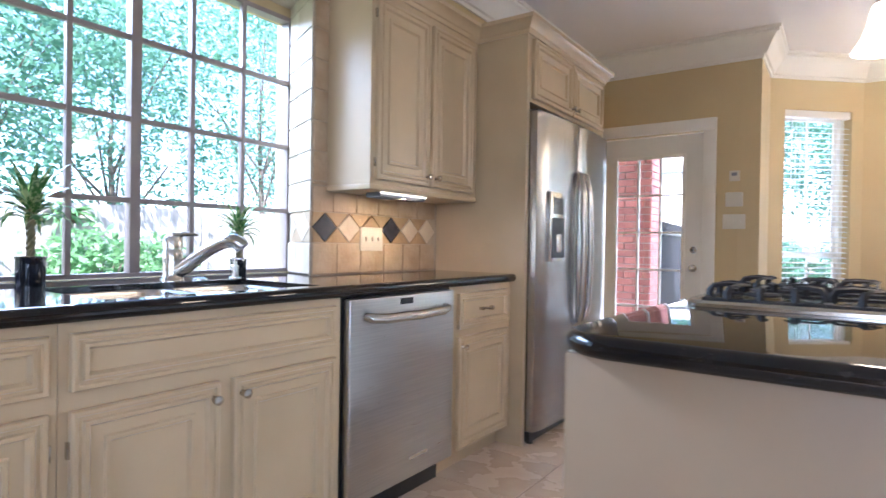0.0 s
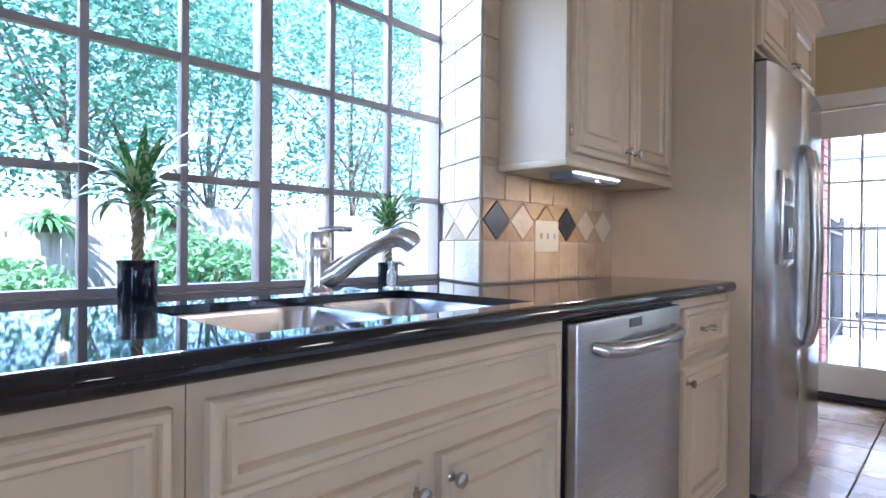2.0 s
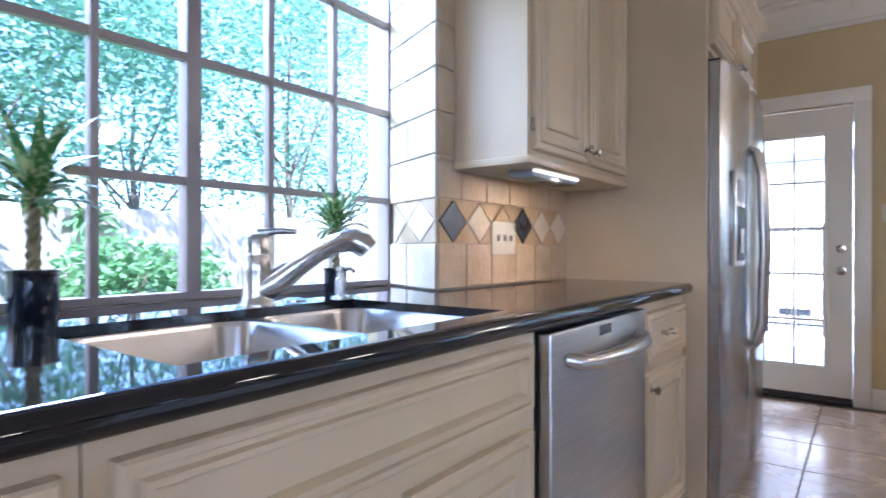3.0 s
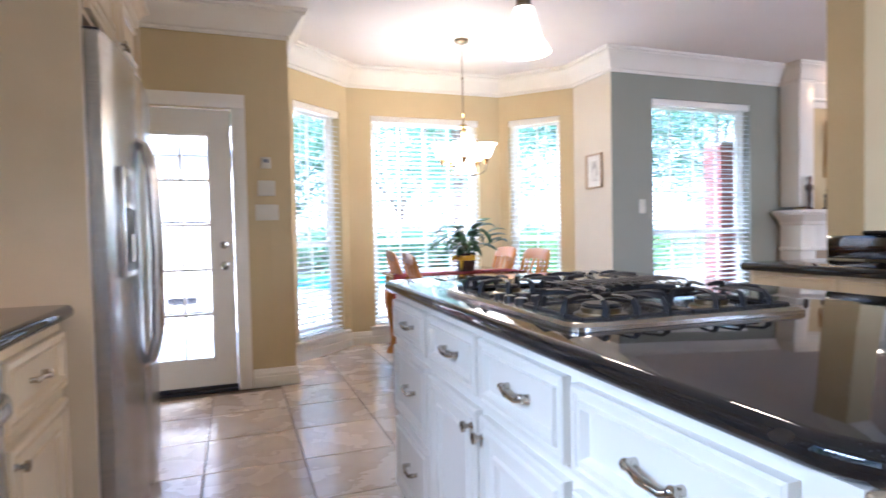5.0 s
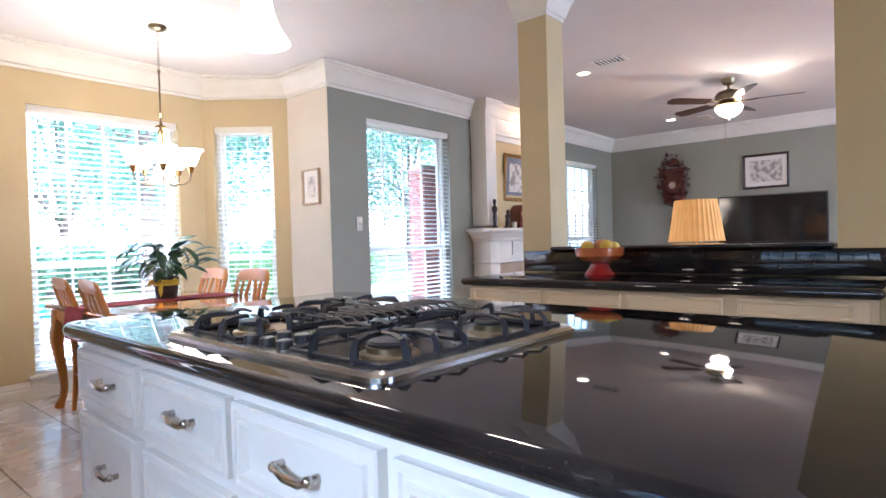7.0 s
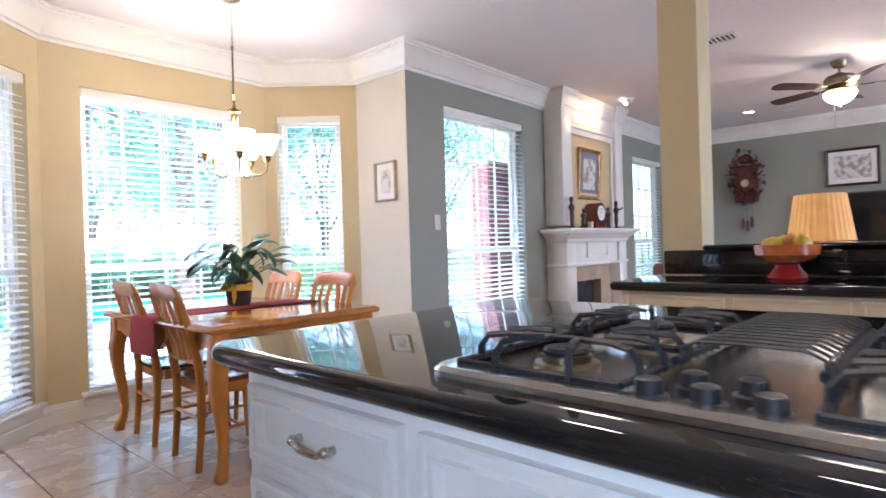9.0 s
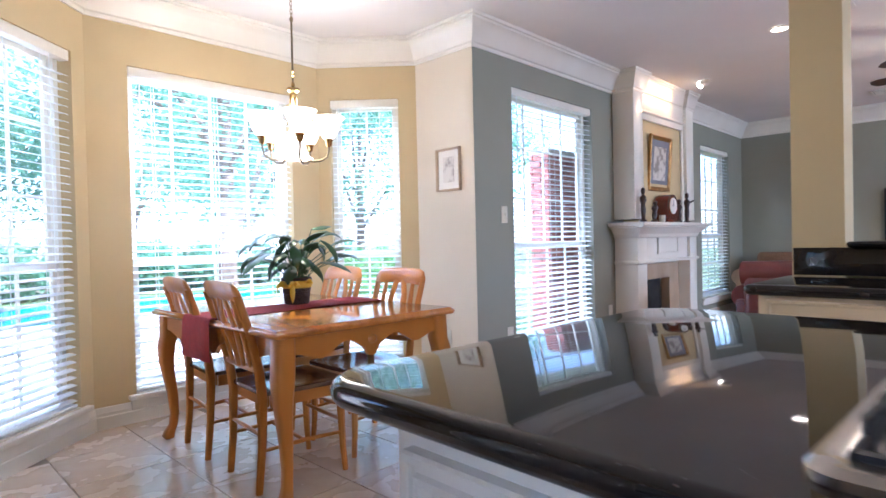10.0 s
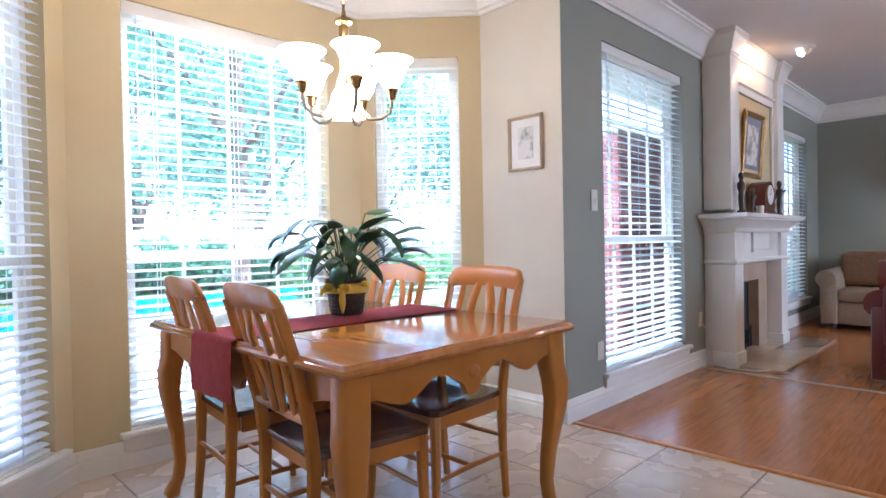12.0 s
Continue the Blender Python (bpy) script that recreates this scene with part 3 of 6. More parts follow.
def back_door():
    """The glazed back door with its casing, in the north wall."""
    d = new("door_1")
    d.matrix_world = pose(-1.86, 5.98, 0)
    tagged(d, kind="structure")
    for x0, x1, z0, z1 in ((-0.09, 0.005, 0, 2.025), (0.855, 0.95, 0, 2.025), (-0.09, 0.95, 2.025, 2.12)):
        bm = box(x0, x1, -0.022, 0.0, z0, z1, 0.004)
        part("casing", bm, WHITE, d)
    bm = box(0.0, 0.86, 0.10, 0.15, 2.0, 2.02)
    part("door_jamb", box(0.0, 0.006, 0.0, 0.15, 0, 2.02), WHITE, d)
    part("door_jamb", box(0.854, 0.86, 0.0, 0.15, 0, 2.02), WHITE, d)
    bm.free()
    part("threshold", box(0.0, 0.86, -0.02, 0.15, 0.0, 0.02, 0.004), BLACK, d)
    gx0, gx1, gz0, gz1 = 0.14, 0.70, 0.24, 1.83
    y0, y1 = 0.02, 0.062
    bm = box(0.01, gx0, y0, y1, 0.045, 2.01)
    box(gx1, 0.85, y0, y1, 0.045, 2.01, bm=bm)
    box(gx0, gx1, y0, y1, 0.045, gz0, bm=bm)
    box(gx0, gx1, y0, y1, gz1, 2.01, bm=bm)
    leaf = part("door_leaf", bm, WHITE, d)
    part("door_sweep", box(0.01, 0.85, y0 - 0.006, y1, 0.021, 0.045), BLACK, leaf)
    bm = bmesh.new()
    for x0, x1, z0, z1 in ((gx0 - 0.02, gx0 + 0.01, gz0 - 0.02, gz1 + 0.02), (gx1 - 0.01, gx1 + 0.02, gz0 - 0.02, gz1 + 0.02), (gx0 + 0.01, gx1 - 0.01, gz0 - 0.02, gz0 + 0.01), (gx0 + 0.01, gx1 - 0.01, gz1 - 0.01, gz1 + 0.02)):
        box(x0, x1, y0 - 0.01, y0, z0, z1, 0.003, bm=bm)
    part("glazing_bead", bm, WHITE, leaf)
    for i in range(1, 3):
        x = gx0 + (gx1 - gx0) * i / 3
        part("muntin", box(x - 0.008, x + 0.008, y0 + 0.004, y1 - 0.004, gz0, gz1), WHITE, leaf)
    for i in range(1, 5):
        z = gz0 + (gz1 - gz0) * i / 5
        part("muntin", box(gx0, gx1, y0 + 0.006, y1 - 0.006, z - 0.008, z + 0.008), WHITE, leaf)
    p = part("pane", box(gx0, gx1, 0.039, 0.042, gz0, gz1), GLASS, leaf)
    p.visible_shadow = False
    for z, r in ((1.05, 0.028), (0.90, 0.03)):
        k = part("door_handle" if z < 1 else "deadbolt", tube([(0.785, y0, z), (0.785, y0 - 0.01, z), (0.785, y0 - 0.012, z), (0.785, y0 - 0.04, z), (0.785, y0 - 0.045, z)], [r, r, 0.012, 0.012, 0.01], 16), CHROME, leaf)
    part("knob", ball((0.785, y0 - 0.055, 0.90), 0.028, squash=(1, 0.75, 1), seg=16), CHROME, leaf)


back_door()


def wall_plate(name, label, m, w, h, kind="switch"):
    t = thing(name, (0, 0, 0), label, "switch" if kind == "switch" else kind)
    t.matrix_world = m
    part("plate", box(-w / 2, w / 2, -0.007, 0.0, -h / 2, h / 2, 0.002), WHITEPLAST, t)
    if kind == "outlet":
        for z in (-0.02, 0.02):
            part("socket", box(-0.014, 0.014, -0.009, -0.007, z - 0.012, z + 0.012, 0.001), WHITEPLAST, t)
    else:
        n = max(1, round(w / 0.045) - 1) if w > 0.09 else 1
        for i in range(n):
            x = (i - (n - 1) / 2) * 0.045
            part("toggle", box(x - 0.005, x + 0.005, -0.018, -0.007, -0.011, 0.011, 0.002), WHITEPLAST, t)
    return t


# ---- the sink run ----
DOOR_RINGS = [(0, 0), (0, 0.018), (0.004, 0.022), (0.013, 0.022), (0.016, 0.016), (0.024, 0.016), (0.028, 0.024), (0.037, 0.024), (0.044, 0.012), (0.072, 0.012), (0.076, 0.020), (0.086, 0.020), (0.092, 0.007)]
DRAWER_RINGS = [(0, 0), (0, 0.018), (0.004, 0.022), (0.013, 0.022), (0.016, 0.016), (0.023, 0.016), (0.026, 0.024), (0.034, 0.024), (0.041, 0.009)]


def knob(parent, u, v, out=0.021):
    part("knob", tube([(u, -out, v), (u, -out - 0.006, v), (u, -out - 0.016, v), (u, -out - 0.02, v), (u, -out - 0.028, v), (u, -out - 0.03, v)], [0.010, 0.006, 0.006, 0.014, 0.014, 0.008], 12), CHROME, parent)


def pull(parent, u, v, out=0.021, s=0.048):
    pts = [(u + x * s, -out - y, v + z) for x, y, z in ((-1, 0, 0), (-0.98, 0.016, 0.001), (-0.7, 0.026, 0.004), (0, 0.03, -0.002), (0.7, 0.026, -0.006), (0.98, 0.016, 0.0), (1, 0, 0))]
    bm = tube(pts, [0.008, 0.007, 0.006, 0.0075, 0.006, 0.007, 0.008], 10)
    for sx in (-1, 1):
        ball((u + sx * s * 0.98, -out - 0.018, v), 0.0095, bm=bm)
    part("pull", bm, CHROME, parent)


def cabinet(name, label, loc, rot, w, z0, z1, depth, fronts, material=CREAM, toe=True, hollow=False):
    """A cabinet box, its front at local y = 0 towards -y; fronts: (kind, u0, u1, v0, v1, hardware)."""
    c = thing(name, loc, label, "cabinet", rot)
    if hollow:
        bm = box(0, w, 0, depth, z0, 0.64)
        part("front_rail", box(0, w, 0, 0.02, 0.64, z1), material, c)
    else:
        bm = box(0, w, 0, depth, z0, z1)
    if toe and hollow:
        part("toe_kick", box(0, w, 0.07, depth, 0.0, z0), material, c)
    elif toe:
        box(0, w, 0.07, depth, 0.0, z0, bm=bm)
    part("body", bm, material, c)
    for kind, u0, u1, v0, v1, hw in fronts:
        if kind == "door":
            o = part("door", ring_panel(u1 - u0, v1 - v0, DOOR_RINGS, u0=u0, v0=v0), material, c, smooth=20)
            if hw:
                ku = u0 + 0.024 if hw[0] == "l" else u1 - 0.024
                kv = v1 - 0.045 if hw[1] == "t" else v0 + 0.045
                knob(o, ku, kv)
                hu = u1 + 0.003 if hw[0] == "l" else u0 - 0.003
                for vv in (v0 + 0.09, v1 - 0.09):
                    part("hinge", box(hu - 0.004, hu + 0.004, -0.012, 0.0, vv - 0.02, vv + 0.02, 0.002), CHROME, o)
        else:
            rings = DRAWER_RINGS if kind != "slim" else [(0, 0), (0, 0.010), (0.005, 0.015), (0.012, 0.015), (0.016, 0.010), (0.022, 0.010)]
            o = part("drawer" if hw else "panel", ring_panel(u1 - u0, v1 - v0, rings, u0=u0, v0=v0), material, c, smooth=20)
            if hw:
                pull(o, (u0 + u1) / 2, (v0 + v1) / 2, 0.009)
    return c


FX = -1.52
cabinet("base_cabinet", "cream painted base cabinet with one drawer beside the sink", (FX, 1.0, 0), 90, 0.538, 0.1, 0.872, 0.49, [("drawer", 0.02, 0.517, 0.71, 0.845, 1), ("door", 0.02, 0.26, 0.13, 0.668, "rt"), ("door", 0.277, 0.517, 0.13, 0.668, "lt")])
cabinet("base_cabinet", "cream painted base cabinet farther along the sink run", (FX, -0.6, 0), 90, 1.598, 0.1, 0.872, 0.49, [("drawer", 0.02, 0.78, 0.71, 0.845, 1), ("drawer", 0.82, 1.57, 0.71, 0.845, 1), ("door", 0.02, 0.78, 0.13, 0.668, "rt"), ("door", 0.82, 1.57, 0.13, 0.668, "lt")])
cabinet("sink_cabinet", "cream painted sink cabinet with a false drawer over two doors", (FX, 1.54, 0), 90, 0.888, 0.1, 0.872, 0.49, [("drawer", 0.022, 0.853, 0.71, 0.845, 0), ("door", 0.022, 0.403, 0.13, 0.665, "rt"), ("door", 0.45, 0.853, 0.13, 0.665, "lt")], hollow=True)
cabinet("base_cabinet", "narrow cream base cabinet beside the dishwasher with one drawer and door", (FX, 3.112, 0), 90, 0.567, 0.1, 0.872, 0.49, [("drawer", 0.06, 0.535, 0.672, 0.838, 1), ("door", 0.06, 0.535, 0.11, 0.635, "lt")])


def dishwasher():
    d = thing("dishwasher", (FX, 2.43, 0), "brushed steel dishwasher with a curved bar handle, under the counter", "dishwasher", 90)
    w = 0.68
    part("body", box(0.01, w - 0.01, 0.0, 0.48, 0.1, 0.865), BLACK, d)
    bm = box(0.012, w - 0.012, -0.035, 0.0, 0.115, 0.862, 0.006, 3)
    door = part("door", bm, STEEL, d)
    part("handle", tube([(0.09, -0.035, 0.795), (0.10, -0.058, 0.79), (0.16, -0.078, 0.785), (w / 2, -0.092, 0.785), (w - 0.16, -0.078, 0.785), (w - 0.10, -0.058, 0.79), (w - 0.09, -0.035, 0.795)], [0.016, 0.019, 0.02, 0.02, 0.02, 0.019, 0.016], 12), STEEL_H, door)
    part("display", box(w / 2 - 0.05, w / 2 + 0.03, -0.0365, -0.035, 0.825, 0.85), SLATE, door)
    part("badge", box(w / 2 + 0.02, w / 2 + 0.14, -0.0365, -0.035, 0.19, 0.203), CHROME, door)
    part("toe_panel", box(0.012, w - 0.012, 0.05, 0.1, 0.0, 0.1), BLACK, d)
    for i in range(8):
        part("vent_slot", box(0.0125, 0.0145, -0.006 - 0.0, -0.001, 0.66 + i * 0.009, 0.664 + i * 0.009), SLATE, d)


dishwasher()


def counter_edge(pts, z1=0.914, t=0.042, inner=None):
    """A slab over a plan outline with a full bullnose."""
    bm = bmesh.new()
    r = t / 2
    rings = []
    n = len(pts)
    area = sum(pts[i][0] * pts[(i + 1) % n][1] - pts[(i + 1) % n][0] * pts[i][1] for i in range(n))
    sgn = 1 if area > 0 else -1
    for k in range(9):
        a = -math.pi / 2 + math.pi * k / 8
        ins = r * (1 - math.cos(a))
        z = z1 - r + r * math.sin(a)
        ring = []
        for i, (x, y) in enumerate(pts):
            x0, y0 = pts[i - 1]
            x2, y2 = pts[(i + 1) % n]
            d0 = Vector((x - x0, y - y0)).normalized()
            d1 = Vector((x2 - x, y2 - y)).normalized()
            n0, n1 = Vector((-d0.y, d0.x)) * sgn, Vector((-d1.y, d1.x)) * sgn
            m = (n0 + n1).normalized()
            q = m / max(0.5, m.dot(n0))
            ring.append(bm.verts.new((x + q.x * ins, y + q.y * ins, z)))
        rings.append(ring)
    for a, b in zip(rings, rings[1:]):
        for i in range(n):
            bm.faces.new((a[i], a[(i + 1) % n], b[(i + 1) % n], b[i]))
    bm.faces.new(rings[-1])
    bm.faces.new(rings[0][::-1])
    return bm


def rounded(x0, x1, y0, y1, r, n=8, r4=None):
    out = []
    rr = r4 or (r, r, r, r)
    for (cx, cy, a0), q in zip(((x1, y1, 0), (x0, y1, 90), (x0, y0, 180), (x1, y0, 270)), rr):
        sx = -1 if cx == x1 else 1
        sy = -1 if cy == y1 else 1
        for k in range(n + 1):
            a = radians(a0 + 90 * k / n)
            out.append((cx + sx * q + q * math.cos(a), cy + sy * q + q * math.sin(a)))
    return out


HX0, HX1, HY0, HY1 = -2.02, -1.56, 1.65, 2.37


def sink_counter():
    c = thing("countertop", (0, 0, 0), "polished black granite countertop with bullnose edge along the sink wall", "countertop")
    z0, z1 = 0.880, 0.914
    bm = box(HX0, -1.500, -0.8, HY0, z0, z1)
    box(HX0, -1.500, HY1, 3.68, z0, z1, bm=bm)
    box(HX1, -1.500, HY0, HY1, z0, z1, bm=bm)
    part("slab", bm, GRANITE, c)
    part("slab", prism([(-2.317, 0.70), (HX0, 0.83), (HX0, 2.73), (-2.317, 2.852)], z0, z1), GRANITE, c)
    b = bmesh.new()
    rings = []
    for y in (-0.8, 3.675):
        ring = []
        for k in range(9):
            a = -math.pi / 2 + math.pi * k / 8
            ring.append(b.verts.new((-1.500 + 0.019 * math.cos(a), y, z1 - 0.021 + 0.021 * math.sin(a))))
        ring.append(b.verts.new((-1.502, y, z1)))
        ring.append(b.verts.new((-1.502, y, z0)))
        rings.append(ring)
    q = len(rings[0])
    for k in range(q):
        b.faces.new((rings[0][k], rings[0][(k + 1) % q], rings[1][(k + 1) % q], rings[1][k]))
    b.faces.new(rings[0])
    b.faces.new(rings[1][::-1])
    part("bullnose", b, GRANITE, c)


sink_counter()


def sink():
    s = thing("sink", (0, 0, 0.895), "double bowl undermount brushed steel sink set in black granite", "sink")

    def bowl(x0, x1, y0, y1, d):
        bm = bmesh.new()
        rings = []
        for ins, z, r in ((-0.009, -0.001, 0.012), (0.0, -0.001, 0.07), (0.004, -0.012, 0.07), (0.012, -d + 0.03, 0.06), (0.022, -d + 0.008, 0.05), (0.045, -d, 0.04)):
            rings.append([bm.verts.new((x, y, z)) for x, y in rounded(x0 + ins, x1 - ins, y0 + ins, y1 - ins, r)])
        n = len(rings[0])
        for a, b in zip(rings, rings[1:]):
            for k in range(n):
                bm.faces.new((a[k], a[(k + 1) % n], b[(k + 1) % n], b[k]))
        bm.faces.new(rings[-1])
        return bm
    ym = 2.04
    b1 = part("bowl", bowl(HX0 + 0.01, HX1 - 0.01, HY0 + 0.01, ym - 0.0095, 0.2), STEEL_H, s)
    b2 = part("bowl", bowl(HX0 + 0.01, HX1 - 0.01, ym + 0.0095, HY1 - 0.01, 0.17), STEEL_H, s)
    part("drain", lathe([(0.05, -0.198), (0.045, -0.195), (0.03, -0.197), (0.0, -0.197)], 20, (-1.8, 1.84, 0)), CHROME, b1)
    part("drain", lathe([(0.05, -0.168), (0.045, -0.165), (0.03, -0.167), (0.0, -0.167)], 20, (-1.77, 2.2, 0)), CHROME, b2)


sink()


def faucet():
    f = thing("faucet", (-2.075, 2.12, 0.914), "satin nickel single lever pull-out faucet behind the sink", "faucet")
    f.matrix_world = f.matrix_world @ Matrix.Scale(0.88, 4)
    body = part("body", lathe([(0.046, 0), (0.046, 0.006), (0.042, 0.012), (0.038, 0.03), (0.040, 0.09), (0.040, 0.125), (0.037, 0.13), (0.037, 0.135)], 24), STEEL_H, f)
    part("cap", lathe([(0.040, 0.137), (0.040, 0.178), (0.036, 0.186), (0, 0.188)], 24), STEEL_H, f)
    part("lever", tube([(0.0, 0, 0.19), (0.04, 0.03, 0.196), (0.085, 0.06, 0.194)], [0.012, 0.009, 0.007], 10, flat=0.5), STEEL_H, f)
    sp = part("spout", tube([(0.0, 0.0, 0.035), (0.045, 0.035, 0.065), (0.085, 0.066, 0.105), (0.13, 0.095, 0.14), (0.17, 0.118, 0.162), (0.195, 0.133, 0.17)], [0.036, 0.034, 0.029, 0.026, 0.027, 0.029], 16), STEEL_H, f)
    part("spray_head", tube([(0.185, 0.127, 0.17), (0.212, 0.144, 0.172), (0.235, 0.158, 0.160), (0.245, 0.165, 0.146)], [0.028, 0.032, 0.033, 0.029], 18), STEEL_H, sp)


faucet()

sd = thing("soap_dispenser", (-2.08, 2.385, 0.914), "small steel soap dispenser beside the faucet", "soap dispenser")
part("pump", lathe([(0.026, 0), (0.026, 0.004), (0.014, 0.008), (0.014, 0.05), (0.009, 0.054), (0.009, 0.07), (0.012, 0.072), (0.012, 0.082), (0, 0.084)], 16), STEEL_H, sd)
part("nozzle", tube([(0, 0, 0.076), (0.03, 0.01, 0.078), (0.04, 0.013, 0.07)], 0.005, 8), STEEL_H, sd)
hc = thing("hole_cover", (-2.10, 2.245, 0.914), "round steel hole cover on the granite", "hole cover")
part("disc", lathe([(0.03, 0), (0.03, 0.003), (0.018, 0.008), (0, 0.009)], 20), STEEL_H, hc)


def leaf_blade(bm, root, out, length, width, droop, up=0.5, curl=0.25, seg=7, spin=0.0):
    """One arched leaf from root, growing along the plan direction out."""
    o = Vector((math.cos(out), math.sin(out), 0))
    s = Vector((-o.y, o.x, 0))
    rows = []
    p = Vector(root)
    ang = up
    for i in range(seg + 1):
        t = i / seg
        wd = width * (math.sin(math.pi * min(1, t * 0.92 + 0.10)) ** 0.75) * (1 if t < 0.98 else 0.05)
        d = o * math.cos(ang) + Vector((0, 0, 1)) * math.sin(ang)
        nrm = s.cross(d)
        sw = math.sin(t * 3 + spin) * 0.15
        e = (s + nrm * sw).normalized()
        rows.append((bm.verts.new(p - e * wd / 2 + nrm * wd * curl), bm.verts.new(p), bm.verts.new(p + e * wd / 2 + nrm * wd * curl)))
        p = p + d * length / seg
        ang -= droop / seg * (0.6 + 0.8 * t)
    for a, b in zip(rows, rows[1:]):
        bm.faces.new((a[0], a[1], b[1], b[0]))
        bm.faces.new((a[1], a[2], b[2], b[1]))


def dracaena(loc, s, seed, label):
    rnd = random.Random(seed)
    t = thing("potted_plant", loc, label, "plant")
    pot = part("pot", lathe([(0.044 * s, 0), (0.047 * s, 0.01), (0.047 * s, 0.092 * s), (0.050 * s, 0.094 * s), (0.050 * s, 0.102 * s), (0.043 * s, 0.102 * s), (0.041 * s, 0.085 * s), (0.0, 0.083 * s)], 28, flute=12, depth=0.03), GLOSSBLACK, t)
    bm = bmesh.new()
    for k in range(3):
        tube([(0.009 * math.cos(a * 1.5 + k * 2.1), 0.009 * math.sin(a * 1.5 + k * 2.1), (0.08 + a * 0.018) * s) for a in range(12)], 0.007, 6, bm=bm)
    part("cane", bm, CANE, t)
    for i in range(38):
        f = i / 38
        bm = bmesh.new()
        leaf_blade(bm, (0, 0, (0.235 + 0.06 * f) * s), i * 2.4 + rnd.uniform(-0.3, 0.3), rnd.uniform(0.15, 0.23) * s, 0.024 * s, rnd.uniform(1.6, 2.9) * (1.2 - f * 0.9), up=0.5 + f * 0.85, spin=rnd.uniform(0, 6))
        part("leaf", bm, DRACENA, t, smooth=80)


dracaena((-2.225, 1.725, 0.914), 0.88, 3, "striped dracaena in a glossy black pot on the granite window ledge")
dracaena((-2.235, 2.51, 0.914), 0.72, 5, "smaller striped dracaena in a glossy black pot, beside the faucet")


# ---- backsplash and upper cabinets ----
def upper_cabinets():
    c = thing("wall_cabinet", (-1.745, 2.815, 0), "cream painted two-door wall cabinet above the backsplash", "cabinet", 90)
    w = 0.86
    part("body", box(0, w, 0, 0.27, 1.322, 2.19), CREAM, c)
    part("light_rail", box(-0.008, w, -0.008, 0.27, 1.30, 1.324, 0.005), CREAM, c)
    for u0, u1, hw in ((0.028, 0.405, "rb"), (0.433, 0.81, "lb")):
        o = part("door", ring_panel(u1 - u0, 0.795, DOOR_RINGS, u0=u0, v0=1.345), CREAM, c, smooth=20)
        knob(o, u1 - 0.024 if hw == "rb" else u0 + 0.024, 1.39)
        hu = u0 - 0.003 if hw == "rb" else u1 + 0.003
        for vv in (1.42, 2.07):
            part("hinge", box(hu - 0.004, hu + 0.004, -0.012, 0.0, vv - 0.02, vv + 0.02, 0.002), CHROME, o)
    prof = [(0, 2.18), (0.01, 2.18), (0.012, 2.20), (0.02, 2.205), (0.03, 2.225), (0.045, 2.24), (0.055, 2.245), (0.055, 2.265), (0, 2.265)]
    part("cornice", sweep([(0, 0.27), (0, 0), (w, 0)], prof, side=-1), CREAM, c, smooth=25)
    part("top", box(0, w, 0, 0.27, 2.19, 2.26), CREAM, c)
    f = thing("refrigerator_surround", (-1.435, 3.68, 0), "tall cream painted refrigerator surround with two doors at the top", "cabinet", 90)
    part("side_panel", box(0, 0.03, 0, 0.58, 0.0, 2.19), CREAM, f)
    part("side_panel", box(1.12, 1.15, 0, 0.58, 0.0, 2.19), CREAM, f)
    part("body", box(0.03, 1.12, 0.002, 0.58, 1.83, 2.19), CREAM, f)
    for u0, u1, hw in ((0.05, 0.565, 1), (0.585, 1.10, 0)):
        o = part("door", ring_panel(u1 - u0, 0.315, DOOR_RINGS, u0=u0, v0=1.85), CREAM, f, smooth=20)
        knob(o, u1 - 0.024 if hw else u0 + 0.024, 1.89)
    part("cornice", sweep([(0, 0.58), (0, 0), (1.15, 0), (1.15, 0.58)], prof, side=-1), CREAM, f, smooth=25)
    part("top", box(0, 1.15, 0, 0.58, 2.19, 2.26), CREAM, f)
    u = thing("under_cabinet_light", (-1.805, 2.93, 1.30), "slim lit under-cabinet light fixture below the wall cabinet", "light")
    part("housing", box(-0.07, 0.02, 0, 0.34, -0.024, 0.0, 0.004), MATB, u)
    part("lens", box(0.0205, 0.025, 0.0, 0.34, -0.007, -0.003), GLOW, u)
    for i in range(7):
        part("vent", box(-0.05, -0.01, 0.14 + i * 0.022, 0.154 + i * 0.022, -0.026, -0.024), SLATE, u)
    lamp("AREA", "under_cabinet_lamp", look((-1.785, 3.10, 1.283), (-1.9, 3.10, 0.9)), 0.7, (1.0, 0.66, 0.34), shape="RECTANGLE", size=0.006, size_y=0.32)


upper_cabinets()
wall_plate("outlet_plate", "wide ivory outlet plate on the travertine backsplash", pose(-2.003, 3.11, 1.085, 0, 0, 90), 0.163, 0.118)


